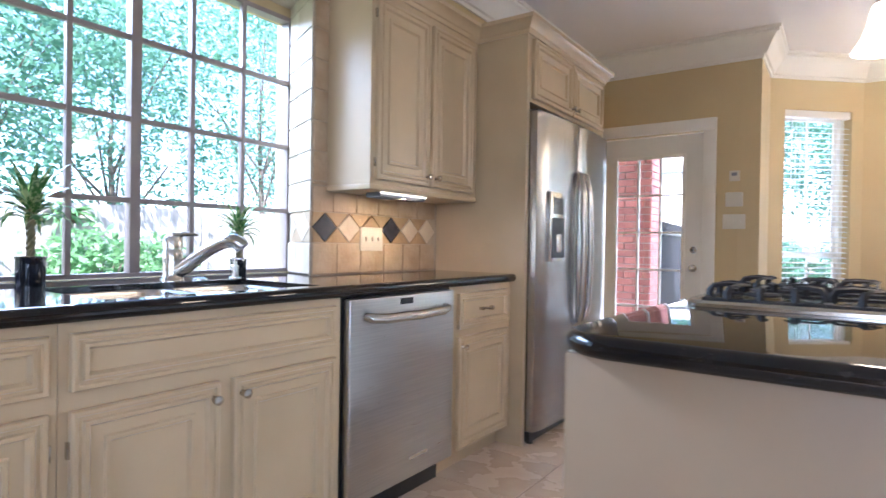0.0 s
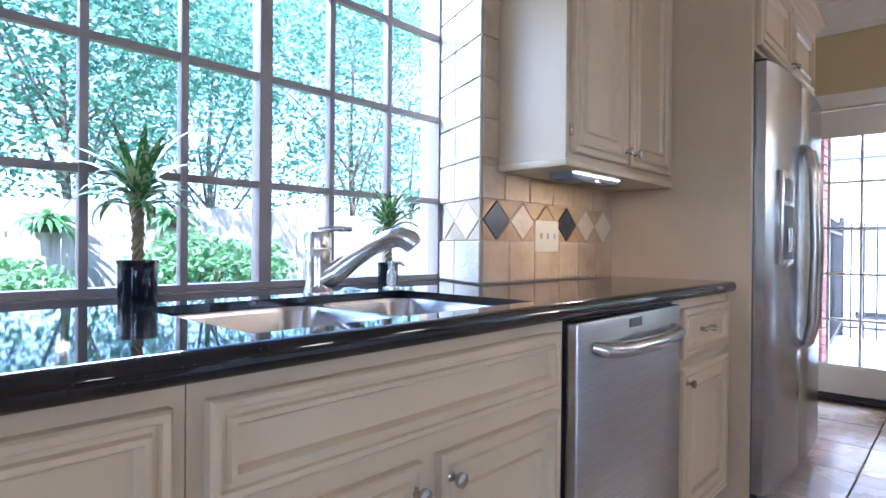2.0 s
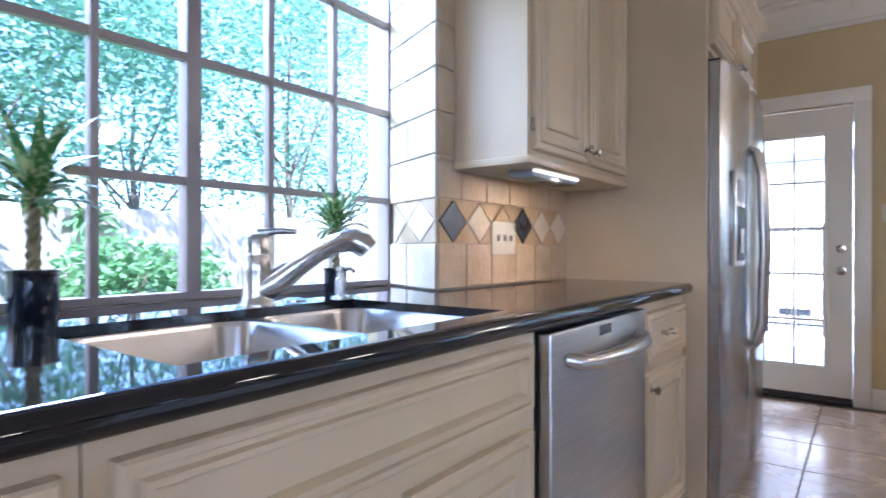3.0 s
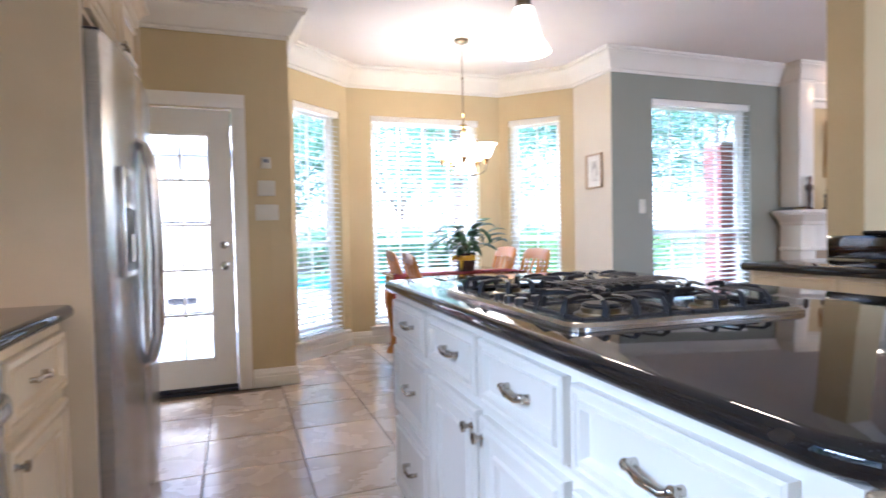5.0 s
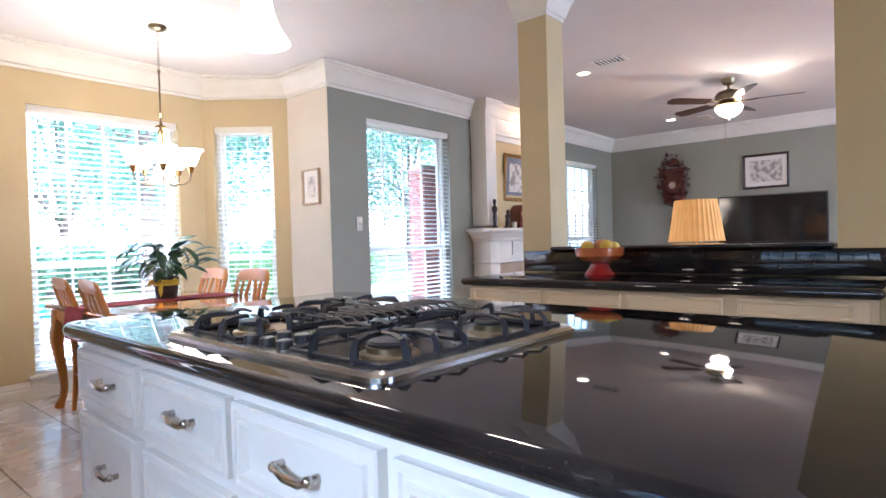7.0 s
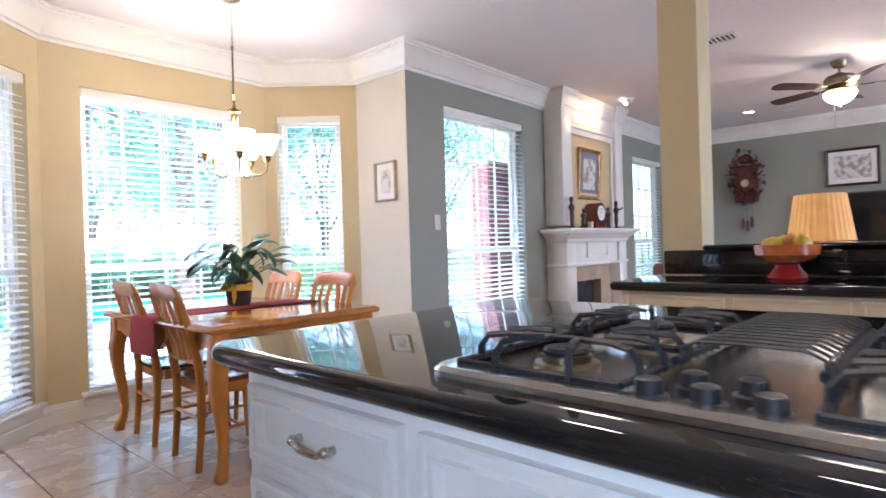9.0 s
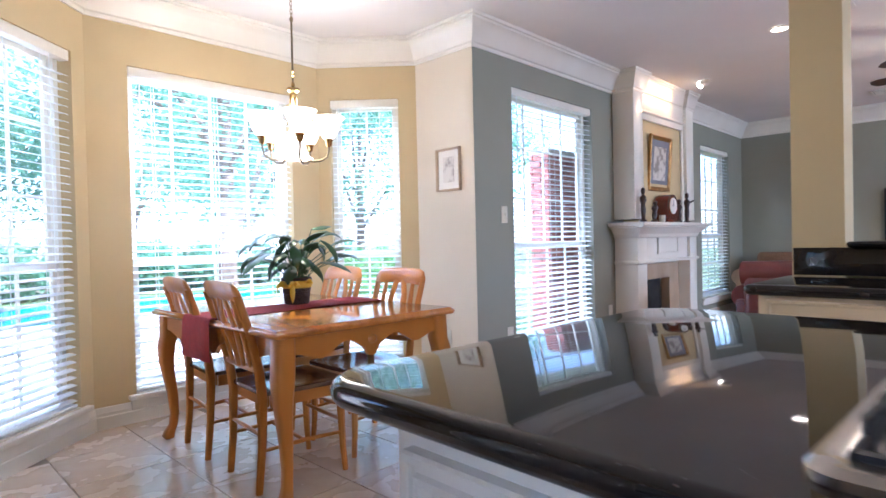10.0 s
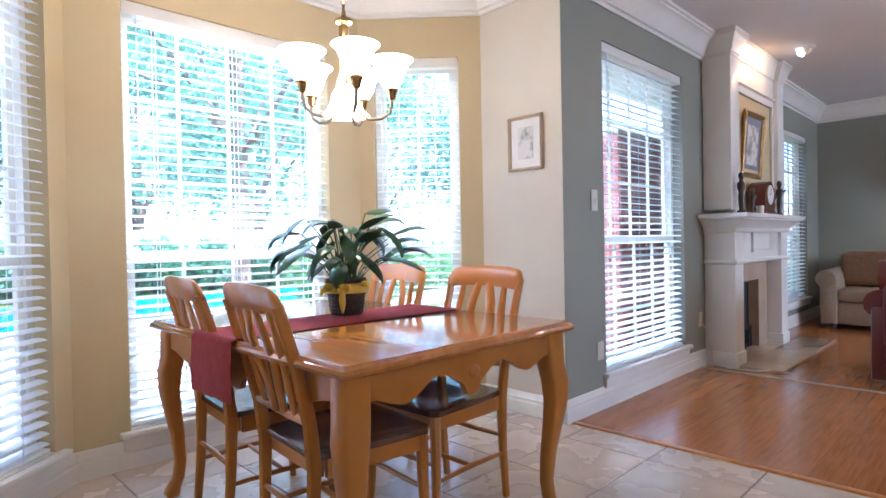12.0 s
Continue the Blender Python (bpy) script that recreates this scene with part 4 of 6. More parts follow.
def refrigerator():
    f = thing("refrigerator", (-1.434, 3.716, 0), "side by side brushed steel refrigerator with curved bar handles", "refrigerator", 90)
    w, h = 1.075, 1.78
    part("body", box(0, w, 0.02, 0.56, 0.03, h - 0.02, 0.004), BLACK, f)
    xs = 0.52

    def door(u0, u1):
        bm = bmesh.new()
        n = 8
        rows = []
        for i in range(n + 1):
            t = i / n
            u = u0 + (u1 - u0) * t
            bulge = -0.055 - 0.022 * math.sin(math.pi * ((u - 0) / w))
            edge = 0.014 if i in (0, n) else 0.0
            rows.append((u, bulge + edge))
        pl = [(u0, 0.015)] + rows + [(u1, 0.015)]
        return prism([(x, y) for x, y in pl][::-1], 0.075, h)
    d1 = part("door", door(0.003, xs - 0.003), FRIDGE_STEEL, f)
    d2 = part("door", door(xs + 0.003, w - 0.003), FRIDGE_STEEL, f)
    for d, u, s in ((d1, xs - 0.045, -1), (d2, xs + 0.045, 1)):
        part("handle", tube([(u, -0.07, 1.50), (u, -0.098, 1.485), (u + 0.004 * s, -0.12, 1.38), (u + 0.006 * s, -0.13, 1.05), (u + 0.004 * s, -0.12, 0.72), (u, -0.098, 0.62), (u, -0.07, 0.605)], [0.014, 0.018, 0.019, 0.019, 0.019, 0.018, 0.014], 12), STEEL_H, d)
    bm = box(0.10, 0.30, -0.082, -0.06, 0.98, 1.36, 0.004)
    disp = part("dispenser", bm, STEEL_H, d1)
    part("dispenser_recess", box(0.115, 0.285, -0.0835, -0.08, 1.0, 1.22), BLACK, d1)
    part("dispenser_panel", box(0.13, 0.27, -0.0835, -0.08, 1.24, 1.33), SLATE, d1)
    part("paddle", box(0.17, 0.23, -0.09, -0.084, 1.03, 1.13, 0.003), STEEL_H, d1)
    part("toe_grille", box(0.01, w - 0.01, -0.02, 0.03, 0.015, 0.07), BLACK, f)
    for u in (0.05, w - 0.05):
        part("foot", lathe([(0.02, 0), (0.02, 0.03)], 12, (u, 0.0, 0)), BLACK, f)
    for u in (0.04, w - 0.04):
        part("hinge_cover", box(u - 0.03, u + 0.03, -0.04, 0.06, h - 0.02, h + 0.012, 0.005), BLACK, f)


refrigerator()
# ---- island ----
IX0, IX1, IY0, IY1 = -0.494, 0.645, 1.915, 4.005


def turned(ob):
    """Turns an island thing slightly about the south-west corner of the cabinet."""
    c = Matrix.Translation((-0.475, 1.98, 0))
    ob.matrix_world = c @ Matrix.Rotation(radians(-1.9), 4, "Z") @ c.inverted() @ ob.matrix_world
    return ob


def island():
    fx = -0.475
    L = 3.80 - 1.98
    fr = [("drawer", 0.03, 0.455, 0.712, 0.857, 1), ("drawer", 0.03, 0.455, 0.43, 0.68, 1), ("drawer", 0.03, 0.455, 0.13, 0.40, 1),
          ("drawer", 0.495, 0.895, 0.708, 0.857, 1), ("door", 0.495, 0.895, 0.13, 0.675, "rt"),
          ("drawer", 0.92, 1.313, 0.70, 0.857, 1), ("door", 0.92, 1.313, 0.13, 0.67, "lt"),
          ("drawer", 1.343, 1.757, 0.70, 0.855, 1), ("door", 1.343, 1.757, 0.13, 0.67, "lt")]
    # WHITE instead of CREAM: the window's daylight on the same paint, put into the colour
    c = cabinet("island_cabinet", "kitchen island cabinet whitened for window light, with drawers, doors, nickel pulls", (fx, 3.80, 0), -90, L, 0.1, 0.872, 1.07, fr, WHITE)
    # the end's shade is partly in this panel's darker tan
    part("end_panel", box(L + 0.001, L + 0.014, 0.0, 1.07, 0.1, 0.871, 0.002), PANEL, c, "plain tan end panel, darkened for its shade")
    part("baseboard", box(L + 0.0145, L + 0.028, 0.0, 1.07, 0.0, 0.11, 0.004), WHITE, c)
    turned(c)
    t = thing("countertop", (0, 0, 0), "polished black granite island countertop with rounded corners", "countertop")
    part("slab", counter_edge(rounded(IX0, IX1, IY0, IY1, 0.12, r4=(0.12, 0.10, 0.12, 0.14))), GRANITE, t)
    turned(t)


island()


def cooktop():
    x0, x1, y0, y1 = -0.420, 0.195, 2.565, 3.36
    c = thing("gas_cooktop", (x0, y0, 0.914), "steel gas cooktop with black cast iron grates on the island", "cooktop")
    turned(c)
    w, d = x1 - x0, y1 - y0
    bm = bmesh.new()
    rings = []
    for ins, z in ((0, 0.001), (0.0, 0.01), (0.006, 0.017), (0.03, 0.017), (0.045, 0.008)):
        rings.append([bm.verts.new((x, y, z)) for x, y in rounded(ins, w - ins, ins, d - ins, 0.035 if ins < 0.03 else 0.02)])
    n = len(rings[0])
    for a, b in zip(rings, rings[1:]):
        for k in range(n):
            bm.faces.new((a[k], a[(k + 1) % n], b[(k + 1) % n], b[k]))
    bm.faces.new(rings[-1])
    bm.faces.new(rings[0][::-1])
    part("tray", bm, STEEL_H, c)

    def burner(u, v, r):
        o = part("burner", lathe([(r * 1.35, 0.008), (r * 1.3, 0.012), (r, 0.014), (r, 0.024), (r * 0.9, 0.026)], 20, (u, v, 0)), BRONZE, c)
        part("burner_cap", lathe([(r * 0.92, 0.026), (r * 0.95, 0.03), (r * 0.85, 0.035), (0, 0.036)], 20, (u, v, 0)), IRON, o)
    for u, v, r in ((0.16, 0.15, 0.045), (0.47, 0.15, 0.038), (0.16, d - 0.15, 0.038), (0.47, d - 0.15, 0.045)):
        burner(u, v, r)

    def bar(bm, a, b, h=0.048, s=0.009):
        tube([(a[0], a[1], h), (b[0], b[1], h)], s, 6, bm=bm)

    def foot(bm, u, v, h=0.052):
        tube([(u, v, 0.016), (u, v, 0.035), (u * 1.0, v, h)], [0.011, 0.010, 0.010], 8, bm=bm)
    def arm(bm, u0, v0, u1, v1):
        """An arm that rises from the rim and runs in level towards a burner."""
        k = 0.12
        pts = [(u0, v0, 0.014), (u0, v0, 0.036), (u0 + (u1 - u0) * k, v0 + (v1 - v0) * k, 0.052), (u0 + (u1 - u0) * 0.5, v0 + (v1 - v0) * 0.5, 0.056), (u1, v1, 0.054)]
        tube(pts, [0.011, 0.0100, 0.0082, 0.0072, 0.006], 4, bm=bm, flat=0.62)

    for va, vb in ((0.035, 0.295), (d - 0.295, d - 0.035)):
        vm = (va + vb) / 2
        for uc, ua, ub in ((0.17, 0.04, w / 2 - 0.004), (w - 0.165, w / 2 + 0.004, w - 0.035)):
            bm = bmesh.new()
            for a, b in (((ua, va), (ub, va)), ((ua, vb), (ub, vb)), ((ua, va), (ua, vb)), ((ub, va), (ub, vb))):
                bar(bm, a, b, 0.019, 0.0055)
            for u0 in (uc - 0.075, uc, uc + 0.075):
                for v0 in (va, vb):
                    s_ = 1 if v0 == va else -1
                    arm(bm, u0, v0, uc + (u0 - uc) * 0.55, vm - s_ * (0.045 if u0 == uc else 0.035))
            for u0 in (ua, ub):
                for dv in (-0.06, 0.06):
                    arm(bm, u0, vm + dv, uc + (0.05 if u0 > uc else -0.05), vm + dv * 0.5)
            part("grate", bm, IRON, c)
    bm = bmesh.new()
    for v in (0.312, d - 0.312):
        bar(bm, (0.17, v), (w - 0.04, v), 0.03, 0.007)
    for i in range(13):
        u = 0.19 + i * (w - 0.25) / 12
        tube([(u, 0.312, 0.02), (u, 0.315, 0.046), (u, 0.335, 0.056), (u, d / 2, 0.057), (u, d - 0.335, 0.056), (u, d - 0.315, 0.046), (u, d - 0.312, 0.02)], 0.0042, 4, bm=bm, flat=0.62)
    part("griddle_grate", bm, IRON, c)
    for u, v in ((0.055, 0.34), (0.055, 0.405), (0.055, 0.47), (0.115, 0.372), (0.115, 0.438)):
        part("control_knob", lathe([(0.023, 0.008), (0.023, 0.012), (0.017, 0.014), (0.0155, 0.030), (0.011, 0.032), (0, 0.032)], 16, (u, v, 0)), BLACK, c)


cooktop()

# ---- peninsula with a raised ledge ----
def peninsula():
    fr = [("slim", 0.03, 0.46, 0.785, 0.855, 0), ("slim", 0.495, 0.90, 0.785, 0.855, 0), ("slim", 0.93, 1.345, 0.785, 0.855, 0), ("slim", 1.40, 1.80, 0.785, 0.855, 0),
          ("door", 0.03, 0.45, 0.12, 0.76, "rt"), ("door", 0.48, 0.90, 0.12, 0.76, "lt"), ("door", 0.93, 1.35, 0.12, 0.76, "rt"), ("door", 1.40, 1.79, 0.12, 0.76, "rt")]
    cabinet("peninsula_cabinet", "cream painted peninsula cabinet with slim drawer fronts over doors", (1.60, 3.93, 0), -90, 1.84, 0.1, 0.872, 0.60, fr, CREAM)
    part("slab", counter_edge(rounded(1.56, 2.205, 2.04, 3.98, 0.03)), GRANITE, thing("countertop", (0, 0, 0), "polished black granite peninsula countertop below the raised ledge", "countertop"))
    structure("wall_half", box(2.232, 2.42, 1.0, 3.735, 0, 1.043), BEIGE)
    part("panel", box(2.207, 2.232, 2.0, 3.945, 0.916, 1.045, 0.002), GRANITE, thing("backsplash_panel", (0, 0, 0), "black granite upstand behind the peninsula counter", "backsplash"))
    part("slab", counter_edge(rounded(2.16, 2.58, 2.25, 3.73, 0.02), 1.072, 0.026), GRANITE, thing("ledge_top", (0, 0, 0), "black granite raised ledge top on the half wall", "countertop"))
    structure("column", box(2.21, 2.42, 3.74, 3.95, 0.0, CEILING), BEIGE)
    structure("column_wall", box(2.21, 2.42, 0.2, 2.24, 0.0, CEILING), BEIGE)
    for y0, y1 in ((3.74, 3.95), (0.2, 2.24)):
        P = [(2.21, y0), (2.42, y0), (2.42, y1), (2.21, y1)]
        structure("crown_moulding", sweep(P, [(o * 0.6, z) for o, z in CROWN], closed=True, side=-1), WHITE, smooth=25)


peninsula()


# ---- dining table and chairs ----
TX0, TX1, TY0, TY1 = 0.26, 1.33, 5.34, 6.78


def dining_table():
    t = thing("dining_table", (TX0, TY0, 0), "honey pine dining table with cabriole legs and a scalloped apron", "table")
    w, d = TX1 - TX0, TY1 - TY0
    bm = bmesh.new()
    rings = []
    for ins, z in ((0.012, 0.722), (0.004, 0.728), (0.0, 0.738), (0.004, 0.748), (0.012, 0.752), (0.016, 0.759), (0.02, 0.76)):
        rings.append([bm.verts.new((x, y, z)) for x, y in rounded(ins, w - ins, ins, d - ins, 0.012, 3)])
    n = len(rings[0])
    for a, b in zip(rings, rings[1:]):
        for k in range(n):
            bm.faces.new((a[k], a[(k + 1) % n], b[(k + 1) % n], b[k]))
    bm.faces.new(rings[-1])
    bm.faces.new(rings[0][::-1])
    part("tabletop", bm, HONEYT, t)

    def apron(L):
        N = 40
        top, bot = [], []
        for i in range(N + 1):
            s = i / N
            q = abs(s - 0.5) * 2
            drop = 0.085 + 0.03 * math.cos(q * math.pi * 3) + 0.045 * max(0, q - 0.75) * 4 * 0.6 + (0.03 if q < 0.08 else 0)
            top.append((s * L, 0.722))
            bot.append((s * L, 0.722 - drop))
        b = bmesh.new()
        F = [[b.verts.new((x, y, z)) for x, z in row] for y in (0, 0.022) for row in (top, bot)]
        for i in range(N):
            b.faces.new((F[0][i], F[1][i], F[1][i + 1], F[0][i + 1]))
            b.faces.new((F[2][i], F[2][i + 1], F[3][i + 1], F[3][i]))
            b.faces.new((F[1][i], F[3][i], F[3][i + 1], F[1][i + 1]))
            b.faces.new((F[0][i], F[0][i + 1], F[2][i + 1], F[2][i]))
        b.faces.new((F[0][0], F[2][0], F[3][0], F[1][0]))
        b.faces.new((F[0][N], F[1][N], F[3][N], F[2][N]))
        return b
    for m, L in ((pose(0.10, 0.05, 0), w - 0.2), (pose(w - 0.1, d - 0.05, 0, 0, 0, 180), w - 0.2), (pose(w - 0.05, 0.10, 0, 0, 0, 90), d - 0.2), (pose(0.05, d - 0.10, 0, 0, 0, -90), d - 0.2)):
        o = part("apron", apron(L), HONEY, t, m=m)
        if L < w:
            part("carving", ball((L / 2, -0.004, 0.655), 0.028, squash=(1, 0.35, 0.8)), HONEY, o)
    for sx, sy, x, y in ((-1, -1, 0.075, 0.075), (1, -1, w - 0.075, 0.075), (-1, 1, 0.075, d - 0.075), (1, 1, w - 0.075, d - 0.075)):
        b = bmesh.new()
        rings = []
        for z, o, r in ((0.722, 0.0, 0.044), (0.60, 0.003, 0.044), (0.54, 0.014, 0.044), (0.46, 0.016, 0.038), (0.36, 0.006, 0.031), (0.26, -0.006, 0.026), (0.15, -0.012, 0.022), (0.08, -0.005, 0.022), (0.035, 0.012, 0.028), (0.012, 0.016, 0.03), (0.0, 0.014, 0.024)):
            cx, cy = x + sx * o, y + sy * o
            rings.append([b.verts.new((cx + px, cy + py, z)) for px, py in rounded(-r, r, -r, r, r * 0.45, 2)])
        q = len(rings[0])
        for a, c in zip(rings, rings[1:]):
            for k in range(q):
                b.faces.new((a[k], a[(k + 1) % q], c[(k + 1) % q], c[k]))
        b.faces.new(rings[-1][::-1])
        b.faces.new(rings[0])
        part("leg", b, HONEY, t, smooth=50)
    return t


dining_table()


def runner():
    r = thing("table_runner", (0, 0, 0), "red woven table runner laid across the honey pine table", "table runner")
    y0, y1 = 5.95, 6.27
    pts = [(TX0 - 0.010, 0.555), (TX0 - 0.012, 0.64), (TX0 - 0.010, 0.745), (TX0 - 0.002, 0.7605), (TX0 + 0.02, 0.7625), (TX1 - 0.02, 0.7625), (TX1 + 0.002, 0.7605), (TX1 + 0.010, 0.745), (TX1 + 0.012, 0.60), (TX1 + 0.012, 0.52)]
    b = bmesh.new()
    n = 8
    grid = []
    for j in range(2):
        for i, (x, z) in enumerate(pts):
            row = []
            for k in range(n + 1):
                sg = -1 if x < 0.8 else 1
                wav = 0.006 * math.sin(k * 2.1) if z < 0.7 else 0
                dx = sg * (0.003 * j + abs(wav)) if z < 0.75 else 0
                row.append(b.verts.new((x + dx, y0 + (y1 - y0) * k / n, z + (0.003 * j if z > 0.75 else 0))))
            grid.append(row)
    m = len(pts)
    for j in range(2):
        for i in range(m - 1):
            for k in range(n):
                b.faces.new((grid[j * m + i][k], grid[j * m + i + 1][k], grid[j * m + i + 1][k + 1], grid[j * m + i][k + 1]))
    part("cloth", b, REDCLOTH, r, smooth=60)


runner()


def chair(loc, rot, label):
    """A chair that faces local +x, its back legs at x = 0."""
    c = thing("dining_chair", loc, label, "chair", rot, group="chairs round the dining table")
    w2 = 0.205
    b = bmesh.new()
    rings = []
    out = [(0.0, -0.18), (0.0, 0.18), (0.16, 0.205), (0.40, 0.215), (0.425, 0.19), (0.43, 0.0), (0.425, -0.19), (0.40, -0.215), (0.16, -0.205)]
    for ins, z in ((0.99, 0.435), (1.0, 0.445), (0.99, 0.455), (0.9, 0.456), (0.6, 0.448)):
        rings.append([b.verts.new((0.215 + (x - 0.215) * ins, y * ins, z)) for x, y in out])
    n = len(out)
    for a, d in zip(rings, rings[1:]):
        for k in range(n):
            b.faces.new((a[k], a[(k + 1) % n], d[(k + 1) % n], d[k]))
    b.faces.new(rings[-1])
    b.faces.new(rings[0][::-1])
    part("seat", b, SEAT, c)
    bm = box(0.02, 0.04, -0.17, 0.17, 0.38, 0.435)
    box(0.38, 0.40, -0.19, 0.19, 0.38, 0.435, bm=bm)
    box(0.04, 0.38, -0.195, -0.175, 0.38, 0.435, bm=bm)
    box(0.04, 0.38, 0.175, 0.195, 0.38, 0.435, bm=bm)
    part("seat_frame", bm, HONEY, c)
    for s in (-1, 1):
        pts = [(-0.02, s * 0.175, 0), (-0.002, s * 0.175, 0.2), (0.005, s * 0.178, 0.42), (-0.01, s * 0.185, 0.55), (-0.05, s * 0.195, 0.72), (-0.105, s * 0.2, 0.90)]
        part("back_post", tube(pts, [0.017, 0.02, 0.024, 0.023, 0.02, 0.018], 8, flat=0.8), HONEY, c)
        part("leg", tube([(0.395, s * 0.185, 0.435), (0.395, s * 0.187, 0.30), (0.40, s * 0.19, 0.12), (0.41, s * 0.193, 0.0)], [0.022, 0.020, 0.016, 0.014], 8), HONEY, c)
        part("stretcher", tube([(0.0, s * 0.177, 0.19), (0.2, s * 0.182, 0.195), (0.397, s * 0.188, 0.19)], [0.008, 0.011, 0.008], 8), HONEY, c)
    part("stretcher", tube([(0.395, -0.19, 0.25), (0.395, 0, 0.25), (0.395, 0.19, 0.25)], [0.008, 0.011, 0.008], 8), HONEY, c)
    part("stretcher", tube([(0.2, -0.185, 0.195), (0.2, 0, 0.195), (0.2, 0.185, 0.195)], [0.008, 0.011, 0.008], 8), HONEY, c)
    part("stretcher", tube([(-0.004, -0.177, 0.26), (0, 0, 0.26), (-0.004, 0.177, 0.26)], [0.008, 0.011, 0.008], 8), HONEY, c)
    b = bmesh.new()
    rows = []
    N = 18
    for i in range(N + 1):
        t = -1 + 2 * i / N
        e = max(0, abs(t) - 0.72) / 0.28
        half = 0.046 * math.sqrt(max(0.02, 1 - e ** 3))
        mid = 0.912 - 0.012 * e + 0.004 * math.cos(t * math.pi)
        thick = 0.015 * math.sqrt(max(0.05, 1 - e ** 4))
        xc = -0.118 + 0.030 * t * t - 0.012 * e
        row = []
        for k in range(10):
            a = 2 * math.pi * k / 10
            row.append(b.verts.new((xc + thick * math.cos(a) - 0.35 * half * math.sin(a), t * 0.222, mid + half * math.sin(a))))
        rows.append(row)
    for a, d in zip(rows, rows[1:]):
        for k in range(10):
            b.faces.new((a[k], a[(k + 1) % 10], d[(k + 1) % 10], d[k]))
    b.faces.new(rows[0])
    b.faces.new(rows[-1][::-1])
    part("top_rail", b, HONEY, c, smooth=60)
    part("bottom_rail", tube([(-0.02, -0.19, 0.56), (-0.01, 0, 0.55), (-0.02, 0.19, 0.56)], 0.016, 8, flat=0.6), HONEY, c)
    for s in (-1, 1):
        part("splat", tube([(-0.02, s * 0.035, 0.56), (-0.032, s * 0.035, 0.62), (-0.06, s * 0.062, 0.72), (-0.085, s * 0.055, 0.80), (-0.105, s * 0.03, 0.885)], [0.010, 0.011, 0.012, 0.011, 0.010], 10, flat=2.1), HONEY, c)
        part("spindle", tube([(-0.02, s * 0.11, 0.565), (-0.055, s * 0.125, 0.72), (-0.10, s * 0.12, 0.88)], [0.009, 0.013, 0.009], 10, flat=1.6), HONEY, c)
    part("splat", tube([(-0.02, 0, 0.56), (-0.035, 0, 0.64), (-0.06, 0, 0.72)], [0.02, 0.014, 0.006], 8, flat=1.0), HONEY, c)
    return c


LBL = "honey pine dining chair with dark seat tucked under the table"
c0 = chair((0.345, 5.78, 0), -5, LBL)
copy_thing(c0, pose(0.365, 6.37, 0, 0, 0, -5))
copy_thing(c0, pose(1.27, 5.84, 0, 0, 0, 180))
copy_thing(c0, pose(1.29, 6.46, 0, 0, 0, 178))


def table_plant():
    rnd = random.Random(11)
    t = thing("potted_plant", (0.88, 6.20, 0.7665), "peace lily in a wicker basket with yellow ribbon on the table", "plant")
    t.matrix_world = t.matrix_world @ Matrix.Scale(0.98, 4)
    bk = part("basket", lathe([(0.068, 0), (0.070, 0.01), (0.074, 0.05), (0.08, 0.10), (0.086, 0.15), (0.088, 0.158), (0.078, 0.158), (0.07, 0.13), (0, 0.13)], 28, flute=14, depth=0.025), WICKER, t)
    for k in range(10):
        part("weave_band", lathe([(0.0695 + k * 0.0017, 0.008 + k * 0.0145), (0.0745 + k * 0.0017, 0.014 + k * 0.0145), (0.0705 + k * 0.0018, 0.020 + k * 0.0145)], 28, flute=14, depth=0.03 * (-1) ** k, thick=True), WICKER, bk)
    part("ribbon", lathe([(0.083, 0.095), (0.091, 0.10), (0.091, 0.135), (0.085, 0.14)], 28, thick=True), YELLOW, t)
    for i in range(7):
        b = bmesh.new()
        a = -2.35 + rnd.uniform(-0.9, 0.9)
        leaf_blade(b, (0.085 * math.cos(a), 0.085 * math.sin(a), 0.13), a, rnd.uniform(0.06, 0.10), 0.05, rnd.uniform(2.0, 3.4), up=rnd.uniform(0.2, 1.2), curl=0.5)
        part("bow_loop", b, YELLOW, t, smooth=80)
    b = bmesh.new()
    leaf_blade(b, (-0.07, -0.07, 0.12), -2.2, 0.11, 0.03, 0.3, up=-1.35)
    part("ribbon_tail", b, YELLOW, t, smooth=80)
    for i in range(44):
        a = i * 2.399 + rnd.uniform(-0.3, 0.3)
        f = (i % 11) / 11
        st = 0.03 + 0.05 * rnd.random()
        rise = 0.10 + 0.22 * f * rnd.uniform(0.7, 1.1)
        reach = 0.05 + 0.19 * rnd.random() * (1.2 - 0.5 * f)
        r0 = (st * 0.6 * math.cos(a), st * 0.6 * math.sin(a), 0.12)
        r1 = (reach * math.cos(a), reach * math.sin(a), 0.13 + rise)
        mid = ((r0[0] + r1[0]) * 0.4, (r0[1] + r1[1]) * 0.4, r0[2] * 0.4 + r1[2] * 0.6)
        lf = part("stem", tube([r0, mid, r1], 0.0028, 5), LEAF, t)
        b = bmesh.new()
        leaf_blade(b, r1, a + rnd.uniform(-0.4, 0.4), rnd.uniform(0.13, 0.22), rnd.uniform(0.055, 0.085), rnd.uniform(0.8, 2.6), up=rnd.uniform(-0.6, 0.8), spin=rnd.uniform(0, 6), seg=8)
        part("leaf", b, LEAF, lf, smooth=80)


table_plant()


# ---- chandelier and pendants ----
def bell(bm_r, h, flare=1.0, up=True):
    pts = [(0.024, 0.0), (0.034, 0.012), (0.05, 0.04), (0.058, 0.07), (0.072, 0.10), (0.092, 0.118)]
    pts = [(r * bm_r, z * h) for r, z in pts]
    if not up:
        pts = [(r, -z) for r, z in pts]
